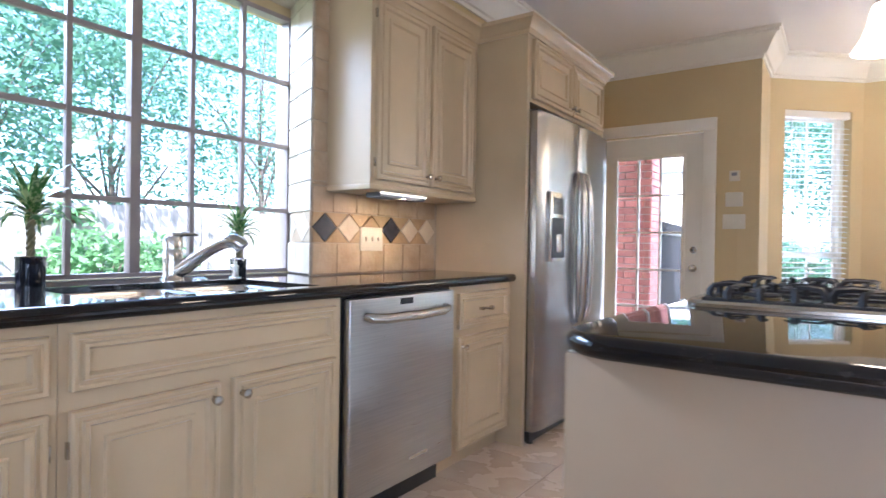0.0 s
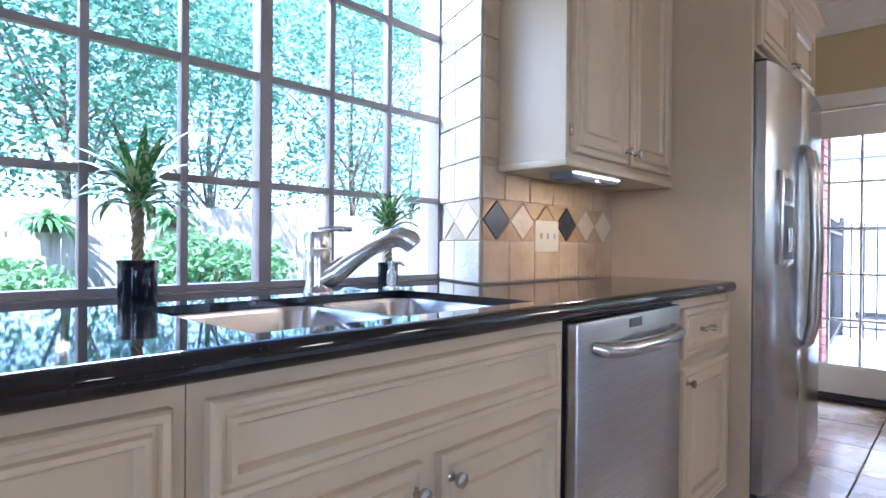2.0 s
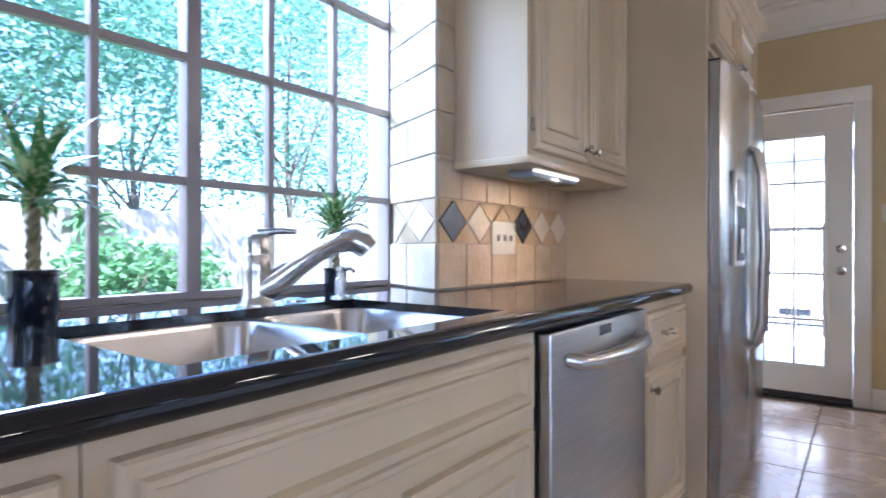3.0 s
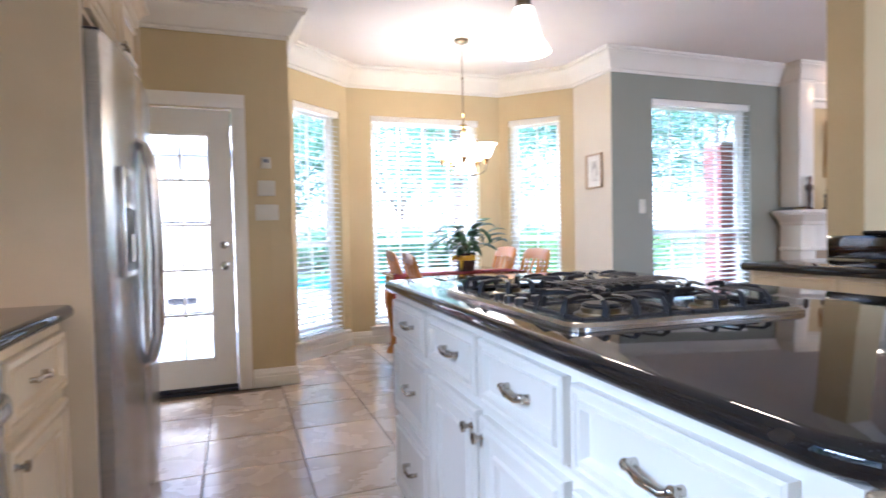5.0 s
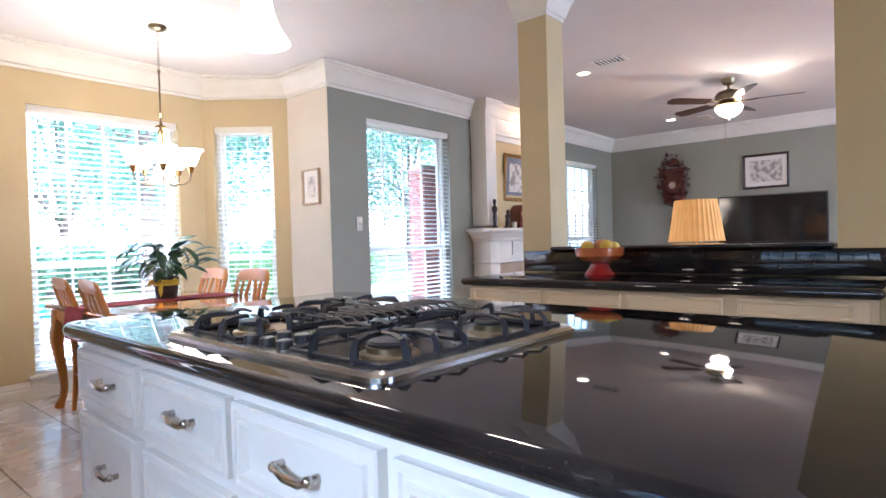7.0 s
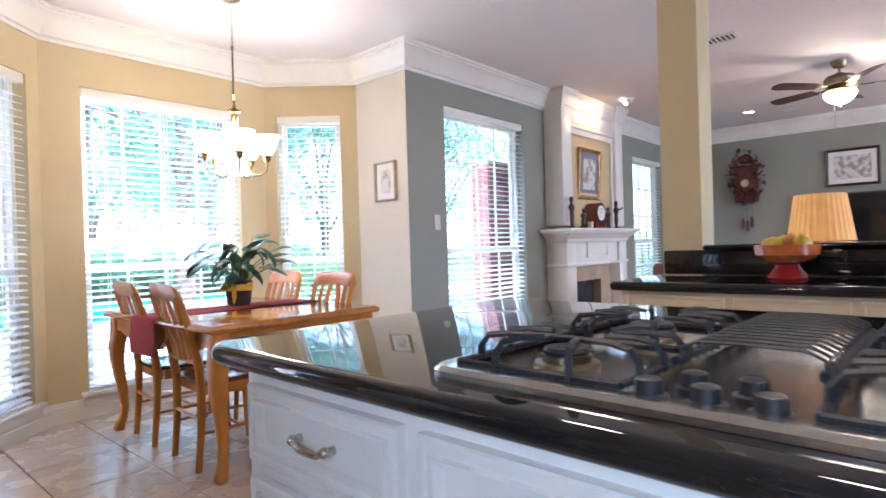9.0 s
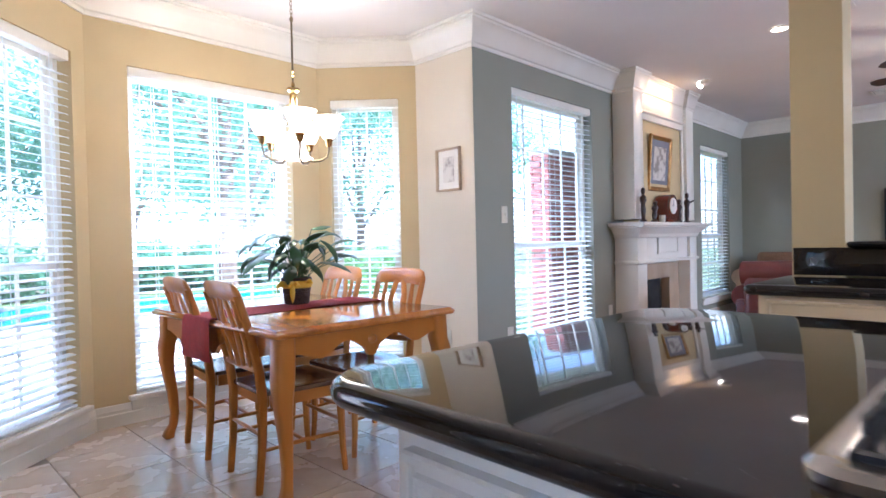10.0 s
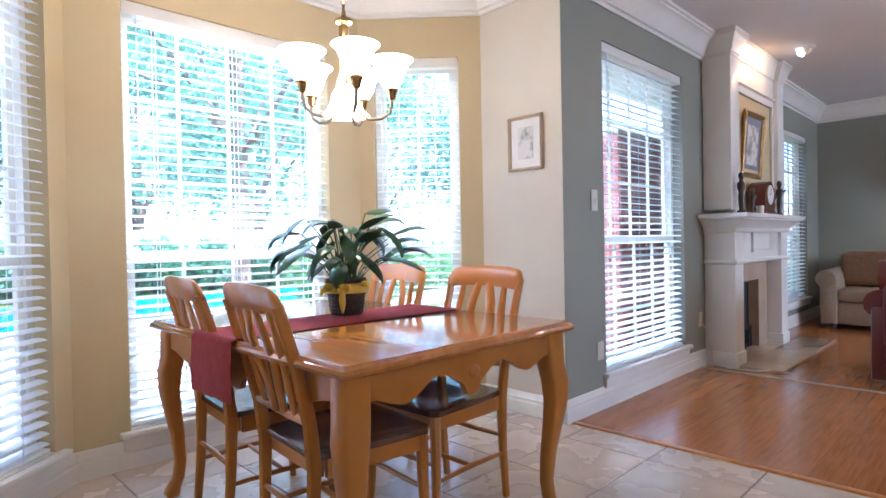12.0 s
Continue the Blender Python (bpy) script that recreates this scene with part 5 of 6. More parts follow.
    return lathe(pts, 28, thick=True)


def chandelier():
    c = thing("chandelier", (0.86, 6.15, 0), "lit brass chandelier with five upturned frosted shades and one below", "chandelier")
    part("canopy", lathe([(0.062, 2.739), (0.062, 2.725), (0.05, 2.71), (0.014, 2.70), (0, 2.698)][::-1], 24), BRONZE, c)
    b = bmesh.new()
    z = 2.70
    k = 0
    while z > 2.41:
        ang = (k % 2) * math.pi / 2
        u = Vector((math.cos(ang), math.sin(ang), 0))
        pts = [Vector((0, 0, z - 0.012)) + u * (0.008 * math.cos(q)) + Vector((0, 0, 0.014 * math.sin(q))) for q in [j * math.pi / 4 for j in range(9)]]
        tube([tuple(p) for p in pts], 0.002, 5, bm=b)
        z -= 0.023
        k += 1
    part("chain", b, BRONZE, c)
    part("stem", lathe([(0.006, 2.05), (0.006, 2.40), (0.011, 2.405), (0.011, 2.42), (0.004, 2.43)], 12), BRONZE, c)
    part("collar", lathe([(0.006, 2.12), (0.012, 2.11), (0.006, 2.10), (0.012, 2.09), (0.006, 2.08)][::-1], 14), BRASS, c)
    b = lathe([(0.0, 1.68), (0.02, 1.685), (0.026, 1.70), (0.036, 1.74), (0.018, 1.80), (0.02, 1.99), (0.036, 2.0), (0.036, 2.015), (0.01, 2.03), (0.008, 2.05)], 20, flute=10, depth=0.06)
    part("body", b, BRASS, c)
    for i in range(5):
        a = 2 * math.pi * i / 5 + 0.55
        ux, uy = math.cos(a), math.sin(a)
        pts = [(r * ux, r * uy, z) for r, z in ((0.02, 1.70), (0.05, 1.63), (0.10, 1.595), (0.15, 1.598), (0.185, 1.62), (0.195, 1.66), (0.195, 1.685))]
        arm = part("arm", tube(pts, [0.008, 0.007, 0.008, 0.007, 0.007, 0.007, 0.008], 8), BRONZE, c)
        part("socket", lathe([(0.008, 1.675), (0.018, 1.685), (0.022, 1.71), (0.03, 1.717), (0.028, 1.723)], 18, (0.195 * ux, 0.195 * uy, 0)), BRASS, arm)
        s = bell(1.05, 1.05)
        bmesh.ops.translate(s, vec=(0.195 * ux, 0.195 * uy, 1.722), verts=s.verts)
        part("shade", s, GLOW, arm)
        part("bulb", ball((0.195 * ux, 0.195 * uy, 1.77), 0.026), GLOW2, arm)
    s = bell(1.1, 1.15, up=False)
    bmesh.ops.translate(s, vec=(0, 0, 1.745), verts=s.verts)
    part("shade", s, GLOW, c)
    part("bulb", ball((0, 0, 1.68), 0.028), GLOW2, c)
    part("finial", lathe([(0.0, 1.655), (0.01, 1.66), (0.014, 1.668), (0.006, 1.68)], 12, (0.0, 0.0, 0)), BRASS, c)
    for i in range(3):
        lamp("POINT", "chandelier_lamp", pose(0.84 + 0.13 * math.cos(i * 2.1), 6.15 + 0.13 * math.sin(i * 2.1), 1.92), 1.1, (1.0, 0.76, 0.45), shadow_soft_size=0.08)
    lamp("POINT", "chandelier_lamp", pose(0.84, 6.15, 1.56), 1.2, (1.0, 0.78, 0.48), shadow_soft_size=0.06)


chandelier()


def pendant(x, y, zb):
    c = thing("pendant_lamp", (x, y, 0), "lit pendant lamp with a frosted bell shade over the island", "lamp", group="pendants over the island")
    part("canopy", lathe([(0.0, 2.705), (0.05, 2.71), (0.06, 2.725), (0.06, 2.739)], 24), BRONZE, c)
    zt = zb + 0.17
    part("rod", lathe([(0.006, zt + 0.06), (0.006, 2.71)], 10), BRONZE, c)
    part("socket", lathe([(0.036, zt - 0.005), (0.034, zt + 0.004), (0.026, zt + 0.01), (0.028, zt + 0.03), (0.016, zt + 0.05), (0.008, zt + 0.065)], 18), BRONZE, c)
    s = lathe([(0.034, zt), (0.045, zt - 0.03), (0.052, zt - 0.07), (0.07, zt - 0.12), (0.10, zb)], 32, thick=True)
    part("shade", s, GLOW, c)
    part("bulb", ball((0, 0, zb + 0.07), 0.03), GLOW2, c)
    lamp("POINT", "pendant_lamp_light", pose(x, y, zb - 0.03), 0.9, (1.0, 0.74, 0.44), shadow_soft_size=0.07)
    return c


pendant(0.045, 3.56, 1.785)
pendant(0.045, 2.90, 1.785)


# ---- living room ----
def fireplace():
    f = thing("fireplace", (0, 0, 0), "white painted fireplace surround with tan marble face and mantel", "fireplace")
    X0, X1, YF, YB = 4.35, 5.84, 5.75, 5.88
    ys = 5.992
    for a, b in ((X0, X0 + 0.2), (X1 - 0.2, X1)):
        part("pilaster", box(a, b, YF, ys, 0.12, 1.20, 0.004), WHITE, f)
        part("plinth", box(a - 0.012, b + 0.012, YF - 0.012, ys, 0.0, 0.12, 0.004), WHITE, f)
        part("pilaster", box(a, b, YF + 0.02, ys, 1.29, 2.56, 0.004), WHITE, f)
    part("pilaster_band", sweep([(X0, ys), (X0, YF), (X1, YF), (X1, ys)], [(0, 0.84), (0.02, 0.85), (0.02, 0.865), (0.008, 0.88), (0, 0.88)], side=-1), WHITE, f, smooth=25)
    part("frieze", box(X0 + 0.2, X1 - 0.2, YF + 0.03, YB, 0.86, 1.20, 0.004), WHITE, f)
    part("frieze_panel", ring_panel(0.5, 0.2, [(0, 0), (0, 0.02), (0.015, 0.02), (0.02, 0.012)], u0=4.845, v0=0.93), WHITE, f, m=pose(0, YF + 0.03, 0), smooth=20)
    part("mantel_shelf", sweep([(X0, ys), (X0, YF), (X1, YF), (X1, ys)], [(0, 1.10), (0.012, 1.11), (0.02, 1.14), (0.05, 1.17), (0.08, 1.20), (0.10, 1.205), (0.10, 1.22), (0.13, 1.225), (0.13, 1.255), (0, 1.255)], side=-1), WHITE, f, smooth=25)
    part("shelf_top", box(X0, X1, YF, ys, 1.20, 1.256), WHITE, f)
    bm = box(X0 + 0.2, 4.79, YB, 5.97, 0.02, 0.86)
    box(5.38, X1 - 0.2, YB, 5.97, 0.02, 0.86, bm=bm)
    box(4.79, 5.38, YB, 5.97, 0.66, 0.86, bm=bm)
    part("marble_face", bm, MARBLE, f)
    bm = box(4.80, 5.37, 5.98, 5.992, 0.02, 0.66)
    part("firebox", bm, SOOT, f)
    b = bmesh.new()
    for i in range(7):
        x = 4.88 + i * 0.07
        tube([(x, 5.93, 0.03), (x, 5.93, 0.24 + 0.05 * math.sin(i))], 0.008, 6, bm=b)
    tube([(4.87, 5.93, 0.06), (5.33, 5.93, 0.06)], 0.01, 6, bm=b)
    part("fire_grate", b, IRON, f)
    part("overmantel", box(X0 + 0.2, X1 - 0.2, YF + 0.08, ys, 1.256, 2.56), BEIGE, f)
    b = bmesh.new()
    ring_panel(X1 - X0 - 0.4, 1.0, [(0, 0), (0, 0.02), (0.02, 0.03), (0.05, 0.01), (0.05, 0)], bm=b, u0=X0 + 0.2, v0=1.30)
    b.free()
    for x0, x1, z0, z1 in ((X0 + 0.2, X0 + 0.25, 1.256, 2.30), (X1 - 0.25, X1 - 0.2, 1.256, 2.30), (X0 + 0.2, X1 - 0.2, 2.30, 2.56)):
        part("panel_mould", box(x0, x1, YF + 0.055, YF + 0.08, z0, z1, 0.006), WHITE, f)
    part("panel_mould", sweep([(X0 + 0.2, YF + 0.055), (X1 - 0.2, YF + 0.055)], [(0, 2.36), (0.02, 2.37), (0.02, 2.385), (0, 2.40)], side=-1), WHITE, f)
    part("cornice", sweep([(X0, ys), (X0, YF + 0.02), (X0 + 0.2, YF + 0.02), (X0 + 0.2, YF + 0.06), (X1 - 0.2, YF + 0.06), (X1 - 0.2, YF + 0.02), (X1, YF + 0.02), (X1, ys)], [(o * 0.5, z) for o, z in CROWN], side=-1), WHITE, f, smooth=25)
    h = thing("hearth_slab", (0, 0, 0), "polished tan marble hearth slab on the wood floor", "hearth")
    part("slab", box(X0 + 0.02, 6.2, 5.42, 5.735, 0.0, 0.022, 0.006), MARBLE, h)
    part("slab", box(X0 + 0.21, X1 - 0.21, 5.735, 5.975, 0.0, 0.019), MARBLE, h)


fireplace()


def picture(name, label, m, w, h, frame_mat, bar=0.03, mount=None, mw=0.0, art=INK, tilt=0.0):
    p = thing(name, (0, 0, 0), label, "picture")
    p.matrix_world = m
    rings = [(0, 0), (0, 0.02), (bar * 0.25, 0.028), (bar * 0.6, 0.022), (bar, 0.014), (bar, 0.006)]
    bm = bmesh.new()
    loops = [[bm.verts.new((-w / 2 + x, -o, -h / 2 + z)) for x, z in ((i, i), (w - i, i), (w - i, h - i), (i, h - i))] for i, o in rings]
    for a, b in zip(loops, loops[1:]):
        for k in range(4):
            bm.faces.new((a[k], a[(k + 1) % 4], b[(k + 1) % 4], b[k]))
    part("frame", bm, frame_mat, p, smooth=20)
    part("mount", box(-w / 2 + bar, w / 2 - bar, -0.007, -0.001, -h / 2 + bar, h / 2 - bar), mount or PAPER, p)
    part("print", box(-w / 2 + bar + mw, w / 2 - bar - mw, -0.009, -0.0075, -h / 2 + bar + mw, h / 2 - bar - mw), art, p)
    return p


picture("framed_print", "gilt-framed print with a blue grey mount, above the mantel", pose(5.03, 5.822, 1.88, 4, 0, 0), 0.52, 0.58, GILT, 0.045, MATB, 0.07)
picture("framed_print", "dark-framed sepia print on the wall above the television", pose(8.295, 3.67, 2.0, 0, 0, -90), 0.60, 0.50, DARKWOOD, 0.035, PAPER, 0.06)
picture("framed_print", "small dark-framed drawing, upper of two beside the television", pose(8.295, 2.48, 2.03, 0, 0, -90), 0.5, 0.38, DARKWOOD, 0.025, PAPER, 0.06)
picture("framed_print", "small dark-framed drawing, lower of two beside the television", pose(8.295, 2.48, 1.53, 0, 0, -90), 0.5, 0.38, DARKWOOD, 0.025, PAPER, 0.06)
picture("framed_certificate", "small framed document in pale wood on the beige wall", pose(2.255, 6.25, 1.66, 0, 0, -90), 0.25, 0.33, PALEWOOD, 0.018, PAPER, 0.05)

tv = thing("television", (8.22, 3.6, 1.32), "large black flat television mounted below the dark-framed print", "television", -90)
part("screen_housing", box(-0.70, 0.68, 0, 0.05, -0.36, 0.34, 0.006), BLACK, tv)
part("screen", box(-0.68, 0.66, -0.002, 0.0, -0.33, 0.32), SCREEN, tv)
part("wall_bracket", box(-0.2, 0.2, 0.05, 0.078, -0.15, 0.15), BLACK, tv)


def cuckoo():
    c = thing("cuckoo_clock", (8.295, 4.93, 1.91), "carved dark wooden cuckoo clock with weights on the green wall", "clock", -90)
    rnd = random.Random(4)
    part("case", box(-0.15, 0.15, -0.16, -0.002, -0.30, 0.22, 0.02), CARVED, c)
    part("roof", prism([(-0.20, -0.18), (0.20, -0.18), (0.20, 0), (-0.20, 0)], 0.2, 0.24), CARVED, c)
    b = bmesh.new()
    for i in range(190):
        a = rnd.uniform(0, 6.28)
        r = rnd.uniform(0.15, 0.31)
        leaf_blade(b, (r * 0.8 * math.cos(a), -0.15 - rnd.uniform(0, 0.04), 0.06 + r * 1.35 * math.sin(a)), rnd.uniform(0, 6.28), rnd.uniform(0.05, 0.1), 0.045, 1.2, up=rnd.uniform(-1, 1.2), seg=4)
    part("carving", b, CARVED, c, smooth=80)
    part("crest", ball((0, -0.14, 0.33), 0.08, squash=(1.3, 0.5, 0.8)), CARVED, c)
    d = part("dial", tube([(0, -0.16, -0.02), (0, -0.178, -0.02)], 0.062, 24), MAHOG, c)
    part("dial_ring", tube([(0, -0.178, -0.02), (0, -0.182, -0.02)], 0.055, 24), PALEWOOD, d)
    part("hand_hour", box(-0.003, 0.003, -0.185, -0.183, -0.02, 0.01), PAPER, d)
    part("hand_minute", box(-0.03, 0.0, -0.185, -0.183, -0.022, -0.016), PAPER, d)
    for x, z in ((-0.06, -0.62), (0.0, -0.66), (0.06, -0.60)):
        part("weight_chain", tube([(x, -0.08, -0.3), (x, -0.08, z + 0.1)], 0.003, 5), BRONZE, c)
        part("weight", lathe([(0.005, z - 0.07), (0.022, z - 0.04), (0.026, z), (0.02, z + 0.07), (0.005, z + 0.1)], 12, (x, -0.08, 0)), CARVED, c)


cuckoo()


def figure(name, label, x, y, h, lean, mat_, arm=0):
    t = thing(name, (x, y, 1.256), label, "statuette")
    b = lathe([(0.035, 0), (0.035, 0.015), (0.018, 0.03), (0.026, h * 0.35), (0.02, h * 0.5), (0.034, h * 0.62), (0.03, h * 0.72), (0.012, h * 0.78), (0.022, h * 0.86), (0.02, h * 0.95), (0, h)], 14)
    if arm:
        tube([(0.02, 0, h * 0.7), (0.07, -0.02, h * 0.68), (0.11, -0.03, h * 0.74)], 0.010, 6, bm=b)
    for v in b.verts:
        v.co.x += lean * v.co.z
    part("figure", b, mat_, t)


figure("statuette", "tall dark carved wooden statuette on the mantel", 4.42, 5.72, 0.34, 0.0, DARKWOOD)
figure("statuette", "small dark bird-like statuette on the mantel", 4.66, 5.72, 0.22, 0.15, DARKWOOD)
figure("statuette", "squat dark carved statuette beside the mantel clock", 5.33, 5.74, 0.26, 0.0, DARKWOOD)
figure("statuette", "dark carved statuette with an outstretched arm on the mantel", 5.55, 5.74, 0.34, 0.0, DARKWOOD, 1)
cup = thing("small_cup", (4.76, 5.68, 1.256), "small white cup on the mantel", "cup")
part("cup", lathe([(0.025, 0), (0.03, 0.01), (0.032, 0.07), (0.028, 0.07), (0.026, 0.015), (0, 0.012)], 16), WHITEPLAST, cup)


def mantel_clock():
    t = thing("mantel_clock", (5.0, 5.74, 1.256), "round-topped mahogany mantel clock with a white dial", "clock")
    out = [(-0.13, 0), (0.13, 0)] + [(0.13 * math.cos(a), 0.17 + 0.12 * math.sin(a)) for a in [math.pi * k / 12 for k in range(13)]]
    b = bmesh.new()
    A = [b.verts.new((x, -0.07, z)) for x, z in out]
    B = [b.verts.new((x, 0.07, z)) for x, z in out]
    n = len(out)
    for k in range(n):
        b.faces.new((A[k], A[(k + 1) % n], B[(k + 1) % n], B[k]))
    b.faces.new(A[::-1])
    b.faces.new(B)
    part("case", b, MAHOG, t)
    part("base", box(-0.15, 0.15, -0.08, 0.08, 0, 0.03, 0.006), MAHOG, t)
    d = part("dial", tube([(0.0, -0.07, 0.17), (0.0, -0.078, 0.17)], 0.085, 28), PAPER, t)
    part("bezel", tube([(0, -0.07, 0.17), (0, -0.074, 0.17)], 0.095, 28), BRASS, d)
    part("clock_hand", box(-0.003, 0.003, -0.081, -0.079, 0.17, 0.23), BLACK, d)
    part("clock_hand", box(-0.04, 0.0, -0.081, -0.079, 0.167, 0.173), BLACK, d)


mantel_clock()


def ceiling_fan():
    c = thing("ceiling_fan", (5.52, 3.48, -0.04), "ceiling fan with dark wood blades and a lit glass bowl", "ceiling fan")
    part("canopy", lathe([(0.02, 2.705), (0.05, 2.715), (0.07, 2.75), (0.072, 2.779)], 24), BRONZE, c)
    part("rod", lathe([(0.012, 2.66), (0.012, 2.72)], 12), BRONZE, c)
    part("motor", lathe([(0.03, 2.52), (0.09, 2.525), (0.13, 2.55), (0.135, 2.60), (0.11, 2.635), (0.05, 2.655), (0.02, 2.67)], 28), BRONZE, c)
    for i in range(5):
        a = radians(-78 + 72 * i)
        m = pose(0, 0, 2.535, 0, 0, math.degrees(a))
        out = [(0.22, -0.055), (0.60, -0.07), (0.66, -0.055), (0.68, 0.0), (0.66, 0.055), (0.60, 0.07), (0.22, 0.055)]
        bl = part("blade", prism(out, -0.003, 0.003), DARKWOOD, c, m=m @ pose(0, 0, 0, 12, 0, 0))
        part("blade_iron", box(0.10, 0.26, -0.02, 0.02, -0.006, -0.001, 0.002), BRASS, c, m=m)
    part("light_fitting", lathe([(0.10, 2.485), (0.12, 2.50), (0.06, 2.525)], 24), BRASS, c)
    part("glass_bowl", lathe([(0.0, 2.37), (0.05, 2.378), (0.10, 2.41), (0.13, 2.45), (0.135, 2.48), (0.10, 2.487)], 28), GLOW, c)
    part("finial", lathe([(0, 2.345), (0.01, 2.355), (0.006, 2.372)], 12), BRASS, c)
    part("pull_chain", tube([(0.04, 0.05, 2.48), (0.04, 0.05, 2.15)], 0.002, 5), BRONZE, c)
    part("pull_knob", ball((0.04, 0.05, 2.14), 0.012), BRONZE, c)
    lamp("POINT", "fan_lamp", pose(5.52, 3.48, 2.25), 3, (1.0, 0.76, 0.46), shadow_soft_size=0.09)
    lamp("POINT", "fan_uplight", pose(5.52, 3.36, 2.46), 2.5, (1.0, 0.76, 0.46), shadow_soft_size=0.03)


ceiling_fan()


def downlight(x, y, spot=7):
    t = thing("recessed_light", (x, y, CEILING), "small lit recessed ceiling downlight with a white ring", "light", group="recessed ceiling lights")
    part("ring", lathe([(0.075, -0.001), (0.078, -0.006), (0.062, -0.012), (0.055, -0.006)], 28, thick=True), WHITE, t)
    part("lens", lathe([(0.0, -0.004), (0.052, -0.004), (0.056, -0.002)], 28), GLOW2, t)
    lamp("SPOT", "downlight_lamp", look((x, y, CEILING - 0.03), (x, y, 0)), spot, (1.0, 0.78, 0.5), spot_size=radians(95), spot_blend=0.6, shadow_soft_size=0.04)


downlight(4.23, 4.48)
downlight(7.24, 4.65)
downlight(7.24, 2.3)
downlight(4.23, 1.6)


def eyeball(x, y):
    t = thing("eyeball_light", (x, y, CEILING), "lit white eyeball ceiling spotlight aimed at the overmantel", "light")
    part("ring", lathe([(0.075, -0.001), (0.078, -0.01), (0.055, -0.014)], 28, thick=True), WHITE, t)
    part("ball", ball((0, 0, -0.008), 0.055), WHITE, t)
    part("lens", tube([(-0.02, 0.03, -0.045), (-0.024, 0.036, -0.053)], 0.03, 16), GLOW2, t)
    lamp("SPOT", "eyeball_lamp", look((x - 0.05, y + 0.07, CEILING - 0.09), (x - 0.45, 5.88, 2.4)), 2.0, (1.0, 0.52, 0.18), spot_size=radians(110), spot_blend=0.7, shadow_soft_size=0.03)


eyeball(5.36, 5.47)


def air_vent(x, y, w, d):
    t = thing("ceiling_vent", (x, y, CEILING), "white slatted ceiling air vent", "vent")
    bm = box(-w / 2, w / 2, -d / 2, -d / 2 + 0.02, -0.012, -0.001)
    box(-w / 2, w / 2, d / 2 - 0.02, d / 2, -0.012, -0.001, bm=bm)
    box(-w / 2, -w / 2 + 0.02, -d / 2 + 0.02, d / 2 - 0.02, -0.012, -0.001, bm=bm)
    box(w / 2 - 0.02, w / 2, -d / 2 + 0.02, d / 2 - 0.02, -0.012, -0.001, bm=bm)
    part("frame", bm, WHITE, t)
    part("backing", box(-w / 2 + 0.02, w / 2 - 0.02, -d / 2 + 0.02, d / 2 - 0.02, -0.003, -0.001), SLATE, t)
    n = 7
    for i in range(n):
        y0 = -d / 2 + 0.025 + (d - 0.05) * i / n
        part("slat", box(-w / 2 + 0.02, w / 2 - 0.02, y0, y0 + 0.010, -0.011, -0.004), WHITE, t)


air_vent(4.03, 4.12, 0.2, 0.3)
air_vent(7.44, 4.24, 0.3, 0.15)


def table_lamp():
    t = thing("table_lamp", (4.42, 3.51, 0), "lit table lamp with a pleated cream shade, on the sofa table", "lamp")
    z0 = 0.74
    part("base", lathe([(0.07, z0), (0.07, z0 + 0.02), (0.03, z0 + 0.04), (0.06, z0 + 0.12), (0.05, z0 + 0.2), (0.012, z0 + 0.26), (0.01, z0 + 0.4)], 20), BRASS, t)
    b = lathe([(0.235, 1.06), (0.23, 1.075), (0.178, 1.42), (0.178, 1.43)], 96, flute=32, depth=0.02, thick=True)
    part("shade", b, SHADE, t)
    part("bulb", ball((0, 0, 1.22), 0.035), GLOW2, t)
    lamp("POINT", "table_lamp_light", pose(4.42, 3.48, 1.22), 1.6, (1.0, 0.66, 0.32), shadow_soft_size=0.04)
    c = thing("sofa_table", (4.42, 3.48, 0), "dark wooden sofa table under the lamp", "table")
    part("top", box(-0.28, 0.28, -0.4, 0.36, 0.71, 0.74, 0.005), DARKWOOD, c)
    for x in (-0.24, 0.24):
        for y in (-0.36, 0.32):
            part("leg", box(x - 0.02, x + 0.02, y - 0.02, y + 0.02, 0, 0.71, 0.004), DARKWOOD, c)


table_lamp()


def fruit_bowl():
    t = thing("pedestal_bowl", (1.955, 3.30, 0.914), "amber and red glazed pedestal fruit bowl on the granite", "bowl")
    part("foot", lathe([(0.085, 0), (0.088, 0.008), (0.07, 0.03), (0.055, 0.05), (0.05, 0.065), (0.06, 0.075)], 32), REDGLAZE, t)
    part("bowl", lathe([(0.055, 0.072), (0.10, 0.085), (0.13, 0.11), (0.135, 0.155), (0.128, 0.155), (0.12, 0.115), (0.09, 0.095), (0, 0.09)], 32), AMBER, t)
    for n, (x, y, z, r, mt, lb) in enumerate(((0.07, 0.02, 0.165, 0.036, LEMON, "yellow lemon in the bowl"), (0.05, -0.06, 0.155, 0.033, LEMON, "yellow lemon in the bowl"), (-0.02, -0.02, 0.165, 0.037, APPLE, "red and orange apple in the bowl"), (-0.06, 0.04, 0.16, 0.035, LEMON, "yellow lemon in the bowl"), (-0.05, -0.065, 0.165, 0.034, LEMON, "yellow lemon in the bowl"), (0.0, 0.07, 0.155, 0.035, LEMON, "yellow lemon in the bowl"))):
        f = thing("apple" if mt is APPLE else "lemon", (1.955 + x, 3.30 + y, 0.914 + z), lb, "fruit")
        part("skin", ball((0, 0, 0), r, squash=(1.15, 1, 0.95), seg=16), mt, f)
        part("stalk", tube([(0, 0, r * 0.9), (0.002, 0, r * 1.1)], 0.003, 5), BARK, f)


fruit_bowl()


